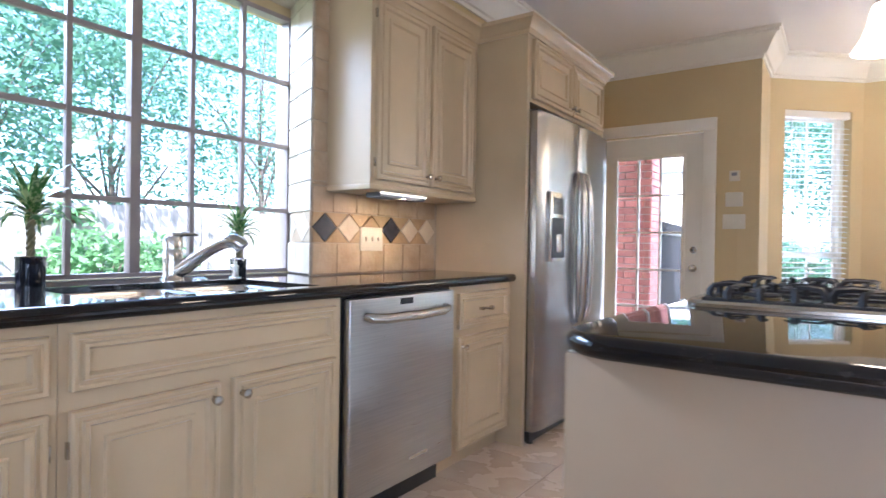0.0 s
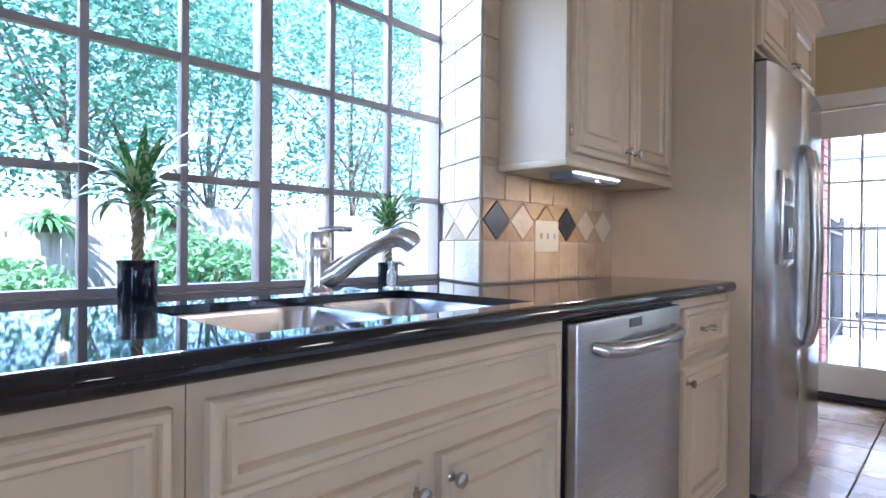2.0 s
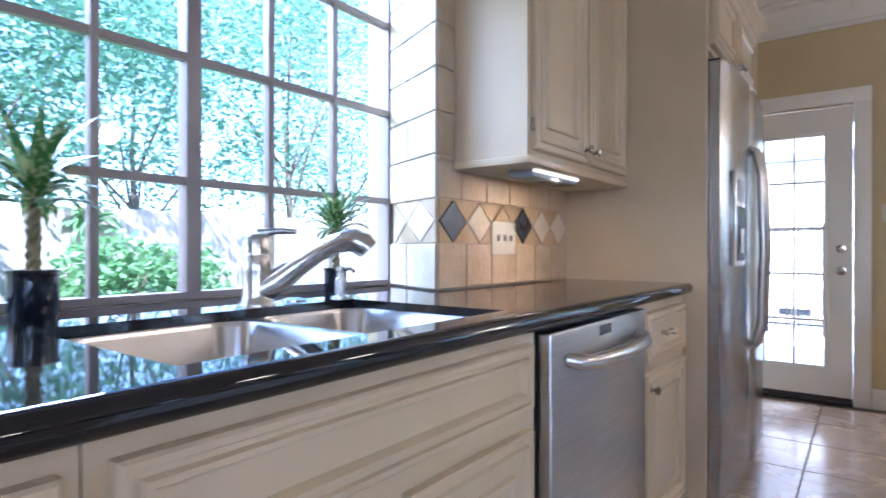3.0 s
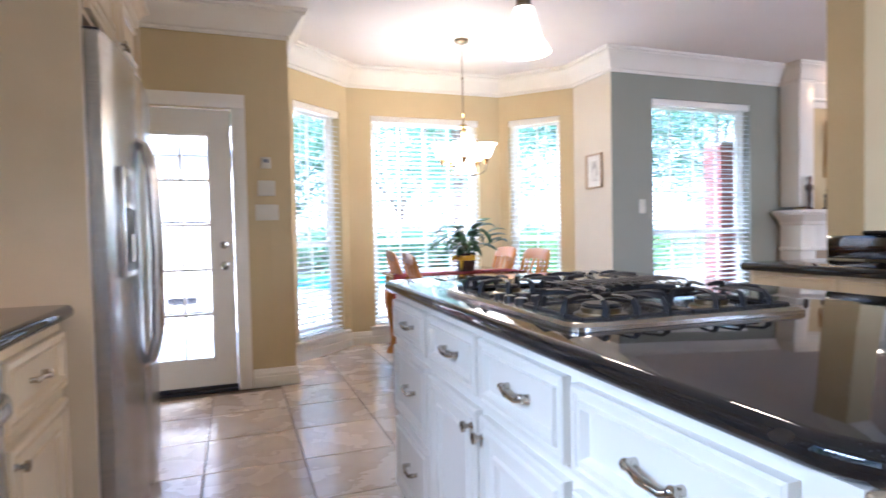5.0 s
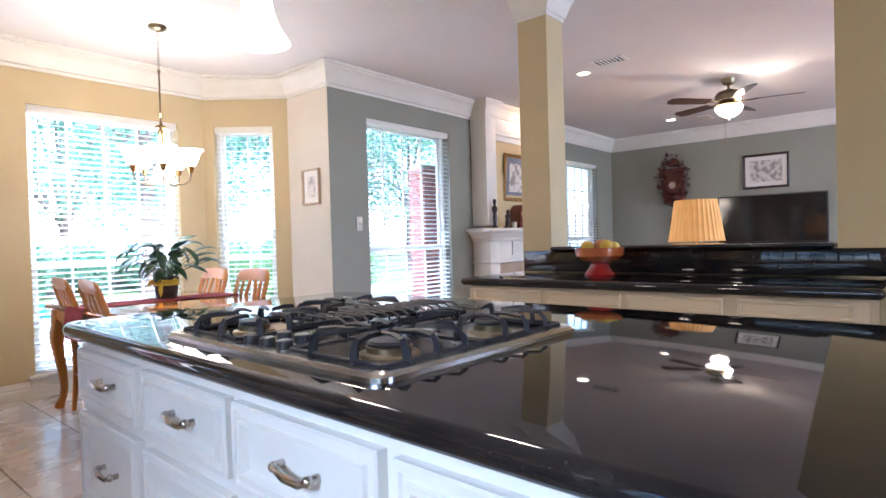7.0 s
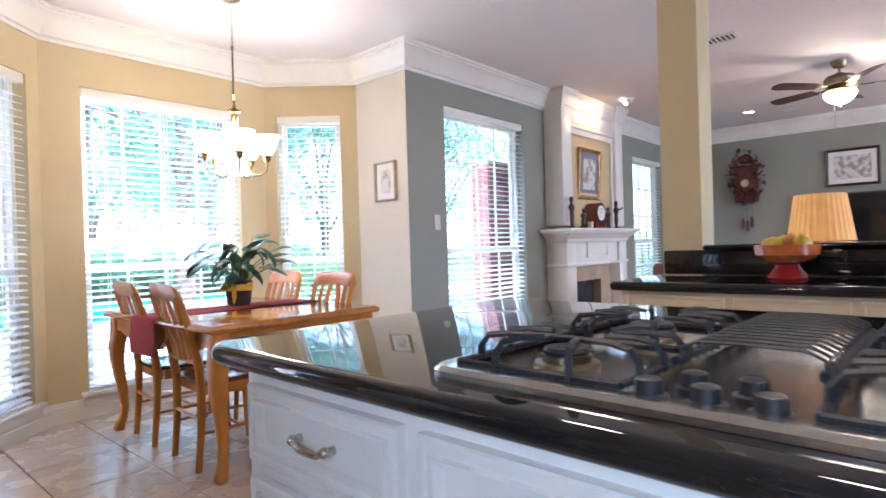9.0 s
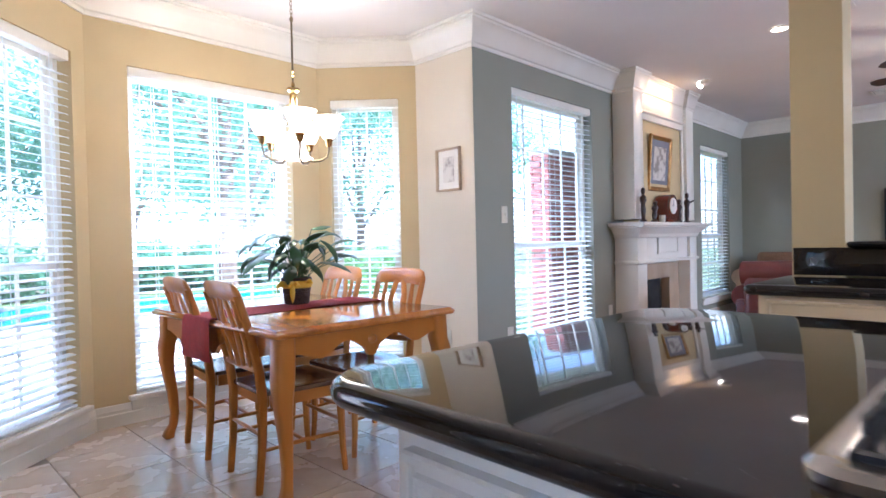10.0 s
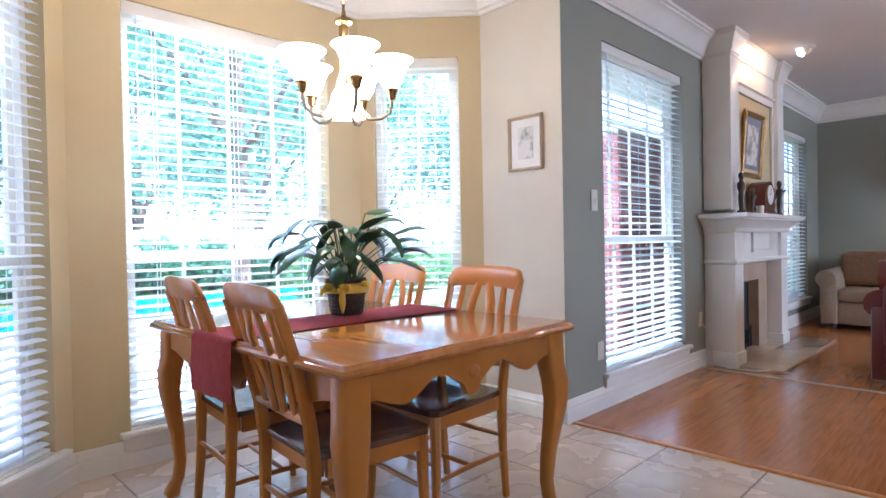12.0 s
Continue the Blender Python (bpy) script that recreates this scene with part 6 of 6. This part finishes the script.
def armchair(name, label, x, y, rot, mt, mt2, w=1.0, d=0.9, hb=0.85, cushions=True):
    t = thing(name, (x, y, 0), label, "sofa" if w > 1.2 else "armchair", rot)
    part("seat_base", box(-w / 2 + 0.1, w / 2 - 0.1, -d / 2 + 0.02, d / 2, 0.05, 0.30, 0.02), mt, t)
    part("seat_cushion", box(-w / 2 + 0.17, w / 2 - 0.17, -d / 2, d / 2 - 0.2, 0.30, 0.45, 0.05, 4), mt2, t)
    part("backrest", box(-w / 2 + 0.08, w / 2 - 0.08, d / 2 - 0.26, d / 2, 0.28, hb - 0.06, 0.06, 4), mt, t)
    part("back_roll", tube([(-w / 2 + 0.06, d / 2 - 0.10, hb - 0.08), (0, d / 2 - 0.10, hb - 0.07), (w / 2 - 0.06, d / 2 - 0.10, hb - 0.08)], 0.105, 16), mt, t)
    for s in (-1, 1):
        part("arm", box(s * (w / 2 - 0.09) - 0.08, s * (w / 2 - 0.09) + 0.08, -d / 2, d / 2 - 0.05, 0.05, 0.56, 0.02), mt, t)
        part("arm_roll", tube([(s * (w / 2 - 0.06), -d / 2 - 0.01, 0.56), (s * (w / 2 - 0.06), d / 2 - 0.1, 0.58)], 0.10, 16), mt, t)
        for yy in (-d / 2 + 0.06, d / 2 - 0.08):
            part("foot", lathe([(0.02, 0), (0.035, 0.02), (0.03, 0.06)], 12, (s * (w / 2 - 0.12), yy, 0)), DARKWOOD, t)
    return t


armchair("sofa", "tan slipcovered sofa with rolled arms beside the far window", 7.60, 5.0, -90, TAN, TAN, 1.5, 0.95, 0.80)
for i, (y, lb, mt) in enumerate(((5.35, "large brown cushion on the tan sofa", BROWN), (4.75, "large brown cushion on the tan sofa", BROWN))):
    cu = thing("cushion", (7.62, y, 0.455), lb, "cushion")
    part("pillow", box(-0.08, 0.08, -0.28, 0.28, 0.0, 0.42, 0.07, 4), mt, cu, m=pose(0, 0, 0, 0, 12, 0))
cu = thing("cushion", (7.42, 4.95, 0.455), "small pale patterned throw cushion on the tan sofa", "cushion")
part("pillow", box(-0.06, 0.06, -0.18, 0.18, 0.0, 0.34, 0.055, 4), INK, cu, m=pose(0, 0, 0, 0, 14, 0))
armchair("leather_armchair", "burgundy leather armchair with rolled arms, its back to the kitchen", 4.74, 4.42, 90, LEATHER, LEATHER, 0.92, 0.92, 0.86)
rg = thing("area_rug", (6.5, 4.1, 0.0), "patterned red and grey rug on the wood floor before the sofa", "rug")
part("rug", box(-1.0, 1.2, -1.4, 0.75, 0.001, 0.009, 0.003), RUG, rg)

# small wall things
KEY = "white alarm keypad on the beige wall beside the door"
k = thing("thermostat", (-0.775, 5.978, 1.64), "small white thermostat on the beige wall beside the door", "thermostat")
part("housing", box(-0.035, 0.035, -0.028, 0.0, -0.04, 0.04, 0.004), WHITEPLAST, k)
part("display", box(-0.02, 0.02, -0.0295, -0.028, 0.0, 0.025), MATB, k)
k = thing("alarm_keypad", (-0.775, 5.978, 1.455), KEY, "keypad")
part("housing", box(-0.06, 0.06, -0.028, 0.0, -0.055, 0.055, 0.004), WHITEPLAST, k)
part("cover", box(-0.055, 0.055, -0.032, -0.028, -0.05, 0.02, 0.002), WHITEPLAST, k)
wall_plate("switch_plate", "triple toggle switch plate painted beige beside the door", pose(-0.775, 5.978, 1.28), 0.16, 0.115)
wall_plate("switch_plate", "fan switch plate on the grey green wall beside the blind", pose(2.592, 5.993, 1.31), 0.07, 0.13)
wall_plate("outlet", "white outlet low on the grey green wall", pose(2.64, 5.993, 0.37), 0.07, 0.115, "outlet")
wall_plate("outlet", "white outlet with a cord plugged in beside the fireplace", pose(4.24, 5.993, 0.39), 0.07, 0.115, "outlet")
wall_plate("outlet", "white outlet low on the pale return wall", pose(2.257, 6.3, 0.37, 0, 0, -90), 0.07, 0.115, "outlet")
cd = thing("power_cord", (0, 0, 0), "white power cord from the outlet to the hearth", "cord")
part("cord", tube([(4.24, 5.98, 0.37), (4.25, 5.94, 0.30), (4.27, 5.90, 0.05), (4.29, 5.80, 0.008), (4.33, 5.6, 0.006), (4.38, 5.5, 0.016), (4.42, 5.38, 0.006)], 0.005, 6), WHITEPLAST, cd)


# ---- outside ----
structure("ground", box(-60, 60, -60, 90, -0.5, -0.25), GRASS)
structure("patio", box(-6.2, 3.9, 7.6, 13.0, -0.24, -0.13), CONC)
structure("patio", box(-5.5, -0.8, 6.14, 7.6, -0.24, -0.13), CONC)
structure("pool_deck", box(-8, 14, 13.0, 14.5, -0.24, -0.12), CONC)
pw = solid("pool_water", box(-4, 9, 14.5, 19, -0.24, -0.16), WATER, kind="structure")


def fence(a, b, h, label):
    f = thing("fence", (0, 0, 0), label, "fence")
    L = math.hypot(b[0] - a[0], b[1] - a[1])
    rot = math.degrees(math.atan2(b[1] - a[1], b[0] - a[0]))
    rnd = random.Random(int(L * 10))
    me = as_mesh(prism([(0, 0), (0.135, 0), (0.135, 0.018), (0, 0.018)], 0, h), FENCE)
    n = int(L / 0.142)
    ux, uy = (b[0] - a[0]) / L, (b[1] - a[1]) / L
    for i in range(n):
        part("board", me, FENCE, f, m=pose(a[0] + ux * i * 0.142, a[1] + uy * i * 0.142, -0.25 + rnd.uniform(-0.02, 0.0), 0, rnd.uniform(-0.4, 0.4), rot))
    for z in (0.2, 1.1):
        part("rail", prism([(0, 0.018), (L, 0.018), (L, 0.06), (0, 0.06)], z, z + 0.09), FENCE, f, m=pose(a[0], a[1], 0, 0, 0, rot))


fence((-9.2, -6), (-9.2, 16), 1.85, "pale weathered wooden fence along the back garden")
fence((-9.2, 22.5), (12, 22.5), 1.85, "pale weathered wooden fence behind the pool")


def foliage(bm, c, r, n, rnd, size):
    for _ in range(n):
        while True:
            p = Vector((rnd.uniform(-1, 1), rnd.uniform(-1, 1), rnd.uniform(-1, 1)))
            if 0.25 < p.length < 1:
                break
        lump = 1 + 0.35 * noise.noise(p * 2.3 + Vector(c))
        q = Vector((p.x * r[0], p.y * r[1], p.z * r[2])) * lump + Vector(c)
        s = size * rnd.uniform(0.6, 1.4)
        u = Vector((rnd.uniform(-1, 1), rnd.uniform(-1, 1), rnd.uniform(-0.6, 0.6))).normalized()
        v = u.cross(Vector((rnd.uniform(-1, 1), rnd.uniform(-1, 1), rnd.uniform(-1, 1)))).normalized()
        bm.append((q - u * s, q + v * s * 0.45, q + u * s, q - v * s * 0.45))


def leaves_mesh(quads, material):
    me = bpy.data.meshes.new("leaves")
    verts = [tuple(p) for q in quads for p in q]
    me.from_pydata(verts, [], [(4 * i, 4 * i + 1, 4 * i + 2, 4 * i + 3) for i in range(len(quads))])
    me.materials.append(material)
    return me


def tree(x, y, h, r, seed, label, n=5000, size=0.13, trunk=0.11):
    rnd = random.Random(seed)
    t = thing("tree", (x, y, -0.26), label, "tree")
    b = bmesh.new()
    tube([(0, 0, 0), (0.05, 0.02, h * 0.25), (0.02, -0.05, h * 0.5), (0.1, 0, h * 0.8)], [trunk, trunk * 0.8, trunk * 0.55, trunk * 0.2], 9, bm=b)
    quads = []
    for i in range(7):
        a = i * 0.9 + rnd.uniform(-0.3, 0.3)
        e = (r * 0.75 * math.cos(a), r * 0.75 * math.sin(a), h * rnd.uniform(0.55, 0.9))
        s = h * rnd.uniform(0.2, 0.45)
        tube([(0.02, 0, s), (e[0] * 0.5, e[1] * 0.5, (s + e[2]) * 0.5 + 0.2), e], [trunk * 0.4, trunk * 0.22, trunk * 0.08], 6, bm=b)
        foliage(quads, e, (r * 0.55, r * 0.55, h * 0.2), n * 2 // 8, rnd, size * 0.62)
    foliage(quads, (0, 0, h * 0.85), (r * 0.6, r * 0.6, h * 0.18), n // 2, rnd, size * 0.62)
    foliage(quads, (0, 0, h * 0.42), (r * 0.8, r * 0.8, h * 0.16), n // 2, rnd, size * 0.62)
    part("trunk", b, BARK, t)
    part("crown", leaves_mesh(quads, FOL), FOL, t)
    return t


def shrub(x, y, r, h, seed, label, n=1400, size=0.05, material=FOL2):
    rnd = random.Random(seed)
    t = thing("shrub", (x, y, -0.26), label, "shrub")
    quads = []
    for i in range(4):
        foliage(quads, (rnd.uniform(-0.3, 0.3) * r, rnd.uniform(-0.3, 0.3) * r, h * 0.5), (r * 0.8, r * 0.8, h * 0.5), n // 4, rnd, size)
    b = bmesh.new()
    for i in range(4):
        tube([(0, 0, 0), (rnd.uniform(-0.4, 0.4) * r, rnd.uniform(-0.4, 0.4) * r, h * 0.7)], [0.03, 0.01], 6, bm=b)
    part("stems", b, BARK, t)
    part("leaves", leaves_mesh(quads, material), material, t)


TL = "leafy green tree rising behind the garden fence"
for i, (x, y, h, r, n) in enumerate(((-10.8, -2.5, 7.5, 2.6, 6000), (-11.2, 0.8, 6.5, 2.4, 6000), (-10.6, 3.6, 7.0, 2.4, 7000), (-11.5, 6.2, 6.0, 2.6, 6000), (-11.0, 9.2, 7.5, 2.5, 7000), (-12.5, 12.5, 5.5, 2.6, 5000), (-10.8, 15.5, 5.0, 2.0, 4000))):
    tree(x, y, h, r, 20 + i, TL, int(n * (0.9 if y < 5 else 0.5)), 0.095, 0.08)
TL = "tall garden tree beyond the pool"
for i, (x, y, h, r, n) in enumerate(((-3.5, 24.5, 8, 3.2, 7000), (1.0, 25.5, 7, 3.0, 7000), (5.5, 24.5, 9, 3.4, 7000), (10.0, 25.0, 8, 3.2, 7000), (14.5, 23.5, 9, 3.2, 7000), (19.0, 21.0, 8, 3.2, 6000))):
    tree(x, y, h, r, 40 + i, TL, int(n * 0.6), 0.15, 0.22)
tree(3.2, 12.2, 6.5, 2.4, 71, "garden tree with pale forked limbs standing by the patio", 3500, 0.10, 0.17)
for i, (x, y, r, h) in enumerate(((-8.2, 1.1, 0.7, 1.0), (-8.3, 2.6, 0.7, 1.1), (-8.0, 4.3, 0.85, 1.45), (-8.2, 5.2, 0.8, 1.35), (-7.6, 2.9, 0.35, 0.55), (-7.5, 5.9, 0.35, 0.55), (-8.4, 7.4, 0.6, 0.8), (-8.3, -0.8, 0.8, 1.2))):
    shrub(x, y, r, h, 90 + i, "rounded clipped green shrub before the fence" if h < 0.7 else "leafy green shrub growing against the fence", 2600 if h > 1 else 1600, 0.06 if h > 1 else 0.03)
for i in range(11):
    shrub(-5 + i * 1.7, 21.5, 1.0, 1.6, 120 + i, "dense green hedge shrub behind the pool", 1500, 0.10, FOL)
for i in range(5):
    shrub(5.5 + i * 1.3, 13.0 + i * 0.6, 0.9, 1.3, 150 + i, "green shrub at the edge of the patio", 1500, 0.07)

def hanging_fern(y, z, seed):
    """A fern on a plaque, hung on the garden side of the fence."""
    rnd = random.Random(seed)
    t = thing("hanging_fern", (-9.18, y, z), "pale green fern with drooping fronds hung on the wooden fence", "plant")
    part("plaque", box(0.0, 0.03, -0.14, 0.14, -0.12, 0.12, 0.006), BARK, t)
    for i in range(26):
        b = bmesh.new()
        leaf_blade(b, (0.04, rnd.uniform(-0.08, 0.08), rnd.uniform(-0.06, 0.06)), rnd.uniform(-1.5, 1.5), rnd.uniform(0.35, 0.6), rnd.uniform(0.06, 0.10), rnd.uniform(1.2, 2.6), up=rnd.uniform(-0.1, 0.9), seg=6)
        part("frond", b, FOL2, t, smooth=80)


hanging_fern(3.05, 1.3, 301)
hanging_fern(4.5, 1.4, 302)

for i, (x, y, s) in enumerate(((-6.9, 6.6, 0.16), (-6.8, 7.1, 0.12), (-7.1, 7.6, 0.15))):
    t = thing("flower_pot", (x, y, -0.25), "terracotta flower pot standing before the fence", "flower pot")
    part("pot", lathe([(s * 0.7, 0), (s, s * 1.7), (s * 1.1, s * 1.7), (s * 1.1, s * 2), (s * 0.9, s * 2), (s * 0.85, s * 1.7), (0, s * 1.6)], 20), TERRA, t)
    q = []
    foliage(q, (0, 0, s * 2.6), (s, s, s), 260, random.Random(200 + i), 0.03)
    part("plant", leaves_mesh(q, FOL2), FOL2, t)


def brick_block(name, label, cat_, x0, x1, y0, y1, z0, z1, faces, limit):
    """A body of mortar with bricks set proud on the named faces."""
    t = thing(name, (0, 0, 0), label, cat_)
    part("core", box(x0 + 0.006, x1 - 0.006, y0 + 0.006, y1 - 0.006, z0, z1), MORTAR, t)
    bw, bh, j = 0.2, 0.068, 0.01
    made = {}
    k = 0
    row = 0
    z = z0
    while z + bh < z1:
        for face in faces:
            L = (x1 - x0) if face in "ns" else (y1 - y0)
            s = -(row % 2) * (bw + j) / 2
            while s < L - 0.02:
                a, b = max(0, s), min(L, s + bw)
                s += bw + j
                if b - a < 0.03 or k >= limit:
                    continue
                key = (round(b - a, 3), face in "ns")
                if key not in made:
                    made[key] = as_mesh(box(0, b - a, -0.012, 0.01, 0, bh, 0.002, 1) if key[1] else box(-0.012, 0.01, 0, b - a, 0, bh, 0.002, 1), BRICK, 0)
                if face == "s":
                    m = pose(x0 + a, y0, z)
                elif face == "n":
                    m = pose(x0 + a, y1, z)
                elif face == "w":
                    m = pose(x0, y0 + a, z)
                else:
                    m = pose(x1, y0 + a, z)
                part("brick", made[key], BRICK, t, m=m)
                k += 1
        z += bh + j
        row += 1


brick_block("brick_column", "red brick porch column with pale mortar joints outside the door", "column", -2.15, -1.78, 7.3, 7.67, -0.13, 2.5, "se", 280)
def patio_gate():
    g = thing("metal_gate", (-1.84, 7.8, -0.13), "dark iron patio gate standing open beside the brick column", "gate", 95)
    part("post", box(-0.03, 0.03, -0.03, 0.03, 0, 1.68, 0.004), IRON, g)
    part("post", box(2.85, 2.91, -0.03, 0.03, 0, 1.62, 0.004), IRON, g)
    for z in (0.16, 1.36):
        part("rail", box(0.03, 2.85, -0.015, 0.015, z, z + 0.035), IRON, g)
    me = as_mesh(box(-0.009, 0.009, -0.009, 0.009, 0, 1.4), IRON)
    for i in range(24):
        part("bar", me, IRON, g, m=pose(0.12 + i * 0.115, 0, 0.12))


patio_gate()


def garden_wing():
    w = thing("outbuilding", (0, 0, 0), "white painted outbuilding wall with a grey gutter behind the patio", "building")
    part("wall", box(-5.6, -1.0, 11.3, 11.6, -0.25, 2.85), WHITE, w)
    part("gutter", box(-5.7, -0.9, 11.16, 11.297, 2.36, 2.47, 0.01), MATB, w)
    part("plinth", box(-5.6, -1.0, 11.27, 11.297, -0.13, 0.0), CONC, w)
    part("vent", box(-2.0, -1.6, 11.285, 11.297, 0.06, 0.16), SLATE, w)


garden_wing()
brick_block("brick_wall", "red brick house wing seen through the blind", "wall", 4.35, 7.4, 6.75, 7.0, -0.2, 2.1, "sw", 900)
pr = thing("porch_roof", (0, 0, 0), "white porch roof beam over the back door", "porch")
part("beam", box(-3.5, -0.9, 7.2, 7.75, 2.5, 2.75), WHITE, pr)
ib = thing("iron_gate", (0, 0, 0), "dark iron garden gate and fence beyond the door", "gate")
for i in range(9):
    part("bar", tube([(-2.1 + i * 0.14, 10.5, -0.13), (-2.1 + i * 0.14, 10.5, 1.4)], 0.012, 6), BLACK, ib)
for z in (0.0, 1.3):
    part("rail", box(-2.15, -0.9, 10.485, 10.515, z, z + 0.03), BLACK, ib)
pc = thing("patio_chair", (2.9, 7.9, -0.13), "white slatted reclining patio chair beyond the blind", "chair", 200)
for i in range(7):
    part("slat", box(-0.25, 0.25, 0.3 + i * 0.03, 0.32 + i * 0.03, 0.45 + i * 0.08, 0.51 + i * 0.08), WHITEPLAST, pc)
part("seat", box(-0.27, 0.27, -0.25, 0.3, 0.40, 0.44, 0.005), WHITEPLAST, pc)
for x in (-0.26, 0.26):
    for y in (-0.22, 0.28):
        part("leg", box(x - 0.02, x + 0.02, y - 0.02, y + 0.02, 0, 0.42), WHITEPLAST, pc)


# ---- tiles: backsplash and floor ----
def tile_mesh(w, h, t, material):
    return as_mesh(box(0.0022, w - 0.0022, -t, 0, 0.0022, h - 0.0022, 0.003, 1), material, 0)


def polygon_tile(pts, t, material):
    b = bmesh.new()
    cx = sum(p[0] for p in pts) / len(pts)
    cz = sum(p[1] for p in pts) / len(pts)
    k = 0.965
    lo = [b.verts.new((cx + (x - cx) * k, 0, cz + (z - cz) * k)) for x, z in pts]
    hi = [b.verts.new((cx + (x - cx) * k * 0.97, -t, cz + (z - cz) * k * 0.97)) for x, z in pts]
    n = len(pts)
    for i in range(n):
        b.faces.new((lo[i], lo[(i + 1) % n], hi[(i + 1) % n], hi[i]))
    b.faces.new(hi)
    b.faces.new(lo[::-1])
    return as_mesh(b, material, 0)


ROWS_Z = [0.916, 1.064, 1.204, 1.343, 1.477, 1.615, 1.754, 1.89, 2.03, 2.165, 2.235]


def splash():
    structure("backsplash_bed", box(-2.018, -2.012, 2.725, 3.68, 0.914, 1.322), GROUT)
    structure("backsplash_bed", box(-2.018, -2.012, 2.725, 2.815, 1.322, 2.24), GROUT)
    base = pose(-2.012, 2.725, 0, 0, 0, 90)
    W = WEST
    ys = [0.0, 0.154, 0.313, 0.486, 0.64, 0.79, 0.93]
    cache = {}

    def put(u0, u1, z0, z1, mt):
        key = (round(u1 - u0, 3), round(z1 - z0, 3), mt.name)
        if key not in cache:
            cache[key] = tile_mesh(u1 - u0, z1 - z0, 0.008, mt)
        part("tile", cache[key], mt, W, m=base @ pose(u0, 0, z0))
    for a, b in zip(ys, ys[1:]):
        put(a, b, ROWS_Z[0], ROWS_Z[1], TRAV)
    off = [0.0, 0.125, 0.28, 0.438, 0.597, 0.76, 0.93]
    for a, b in zip(off, off[1:]):
        put(a, b, ROWS_Z[2], 1.322, TRAV)
    for a, b in zip(ROWS_Z[2:], ROWS_Z[3:]):
        put(0.0, 0.09, 1.324 if a < 1.3 else a, b, TRAV)
    z0, z1 = ROWS_Z[1], ROWS_Z[2]
    zm = (z0 + z1) / 2
    x = 0.0
    seq = [SLATE, TRAVL, TRAVD, SLATE, TRAVL, TRAVL]
    dw = 0.93 / 6
    for i, mt in enumerate(seq):
        a, b = i * dw, (i + 1) * dw
        c = (a + b) / 2
        part("diamond_tile", polygon_tile([(a, zm), (c, z0), (b, zm), (c, z1)], 0.009, mt), mt, W, m=base)
        if i < 5:
            part("triangle_tile", polygon_tile([(c, z1), (b, zm), (c + dw, z1)], 0.007, TRAVD), TRAVD, W, m=base)
            part("triangle_tile", polygon_tile([(c, z0), (c + dw, z0), (b, zm)], 0.007, TRAVD), TRAVD, W, m=base)
    part("triangle_tile", polygon_tile([(0.003, z1), (0.0, zm), (dw / 2, z1)], 0.007, TRAVD), TRAVD, W, m=base)
    part("triangle_tile", polygon_tile([(0.003, z0), (dw / 2, z0), (0.0, zm)], 0.007, TRAVD), TRAVD, W, m=base)
    L = math.hypot(0.31, 0.132)
    rb = pose(-2.322, 2.857, 0, 0, 0, math.degrees(math.atan2(-0.132, 0.31)))
    cols = [0.0, 0.145, L + 0.004]
    for j, (a, b) in enumerate(zip(ROWS_Z, ROWS_Z[1:])):
        if j == 1:
            u0, u1 = 0.145, L + 0.004
            c = (u0 + u1) / 2
            part("diamond_tile", polygon_tile([(u0, zm), (c, a), (u1, zm), (c, b)], 0.009, TRAVL), TRAVL, REVEAL, m=rb)
            part("half_diamond_tile", polygon_tile([(0.05, a + 0.002), (u0, zm), (0.05, b - 0.002)], 0.009, TRAVL), TRAVL, REVEAL, m=rb)
            for p0, p1, p2 in (((0.055, b), (u0, zm), (c, b)), ((0.055, a), (c, a), (u0, zm)), ((c, b), (u1, zm), (u1, b)), ((c, a), (u1, a), (u1, zm))):
                part("triangle_tile", polygon_tile([p0, p1, p2], 0.007, TRAV), TRAV, REVEAL, m=rb)
            continue
        for u0, u1 in zip(cols, cols[1:]):
            part("tile", tile_mesh(u1 - u0, b - a, 0.008, TRAVL), TRAVL, REVEAL, m=rb @ pose(u0, 0, a))


splash()


def floor_tiles():
    host = bpy.data.objects["floor"]
    p = 0.462
    x_ = -0.25 - 5 * p
    cache = {}
    rnd = random.Random(8)
    i = 0
    while x_ < 2.28:
        y = 4.03 - 12 * p
        while y < 7.2:
            x0, x1, y0, y1 = max(x_, -2.2), min(x_ + p, 2.283), y, min(y + p, 7.2)
            cx, cy = (x0 + x1) / 2, (y0 + y1) / 2
            inside = x1 - x0 > 0.05 and y1 - y0 > 0.05
            if cy > 5.98 and (cx < -0.6 or cx - cy < -7.2 + 0.06 - 0.25 or cx + cy > 8.91 + 0.25):
                inside = False
            if cx < -1.75 and cy < 4.6:
                inside = False
            if -0.35 < cx < 0.7 and 2.2 < cy < 3.8:
                inside = False
            if inside:
                key = (round(x1 - x0, 3), round(y1 - y0, 3))
                if key not in cache:
                    cache[key] = as_mesh(box(0.0025, key[0] - 0.0025, 0.0025, key[1] - 0.0025, -0.0075, 0.0, 0.0025, 1), FTILE, 0)
                part("tile", cache[key], FTILE, host, m=pose(x0, y0, 0.0))
            y += p
        x_ += p


floor_tiles()
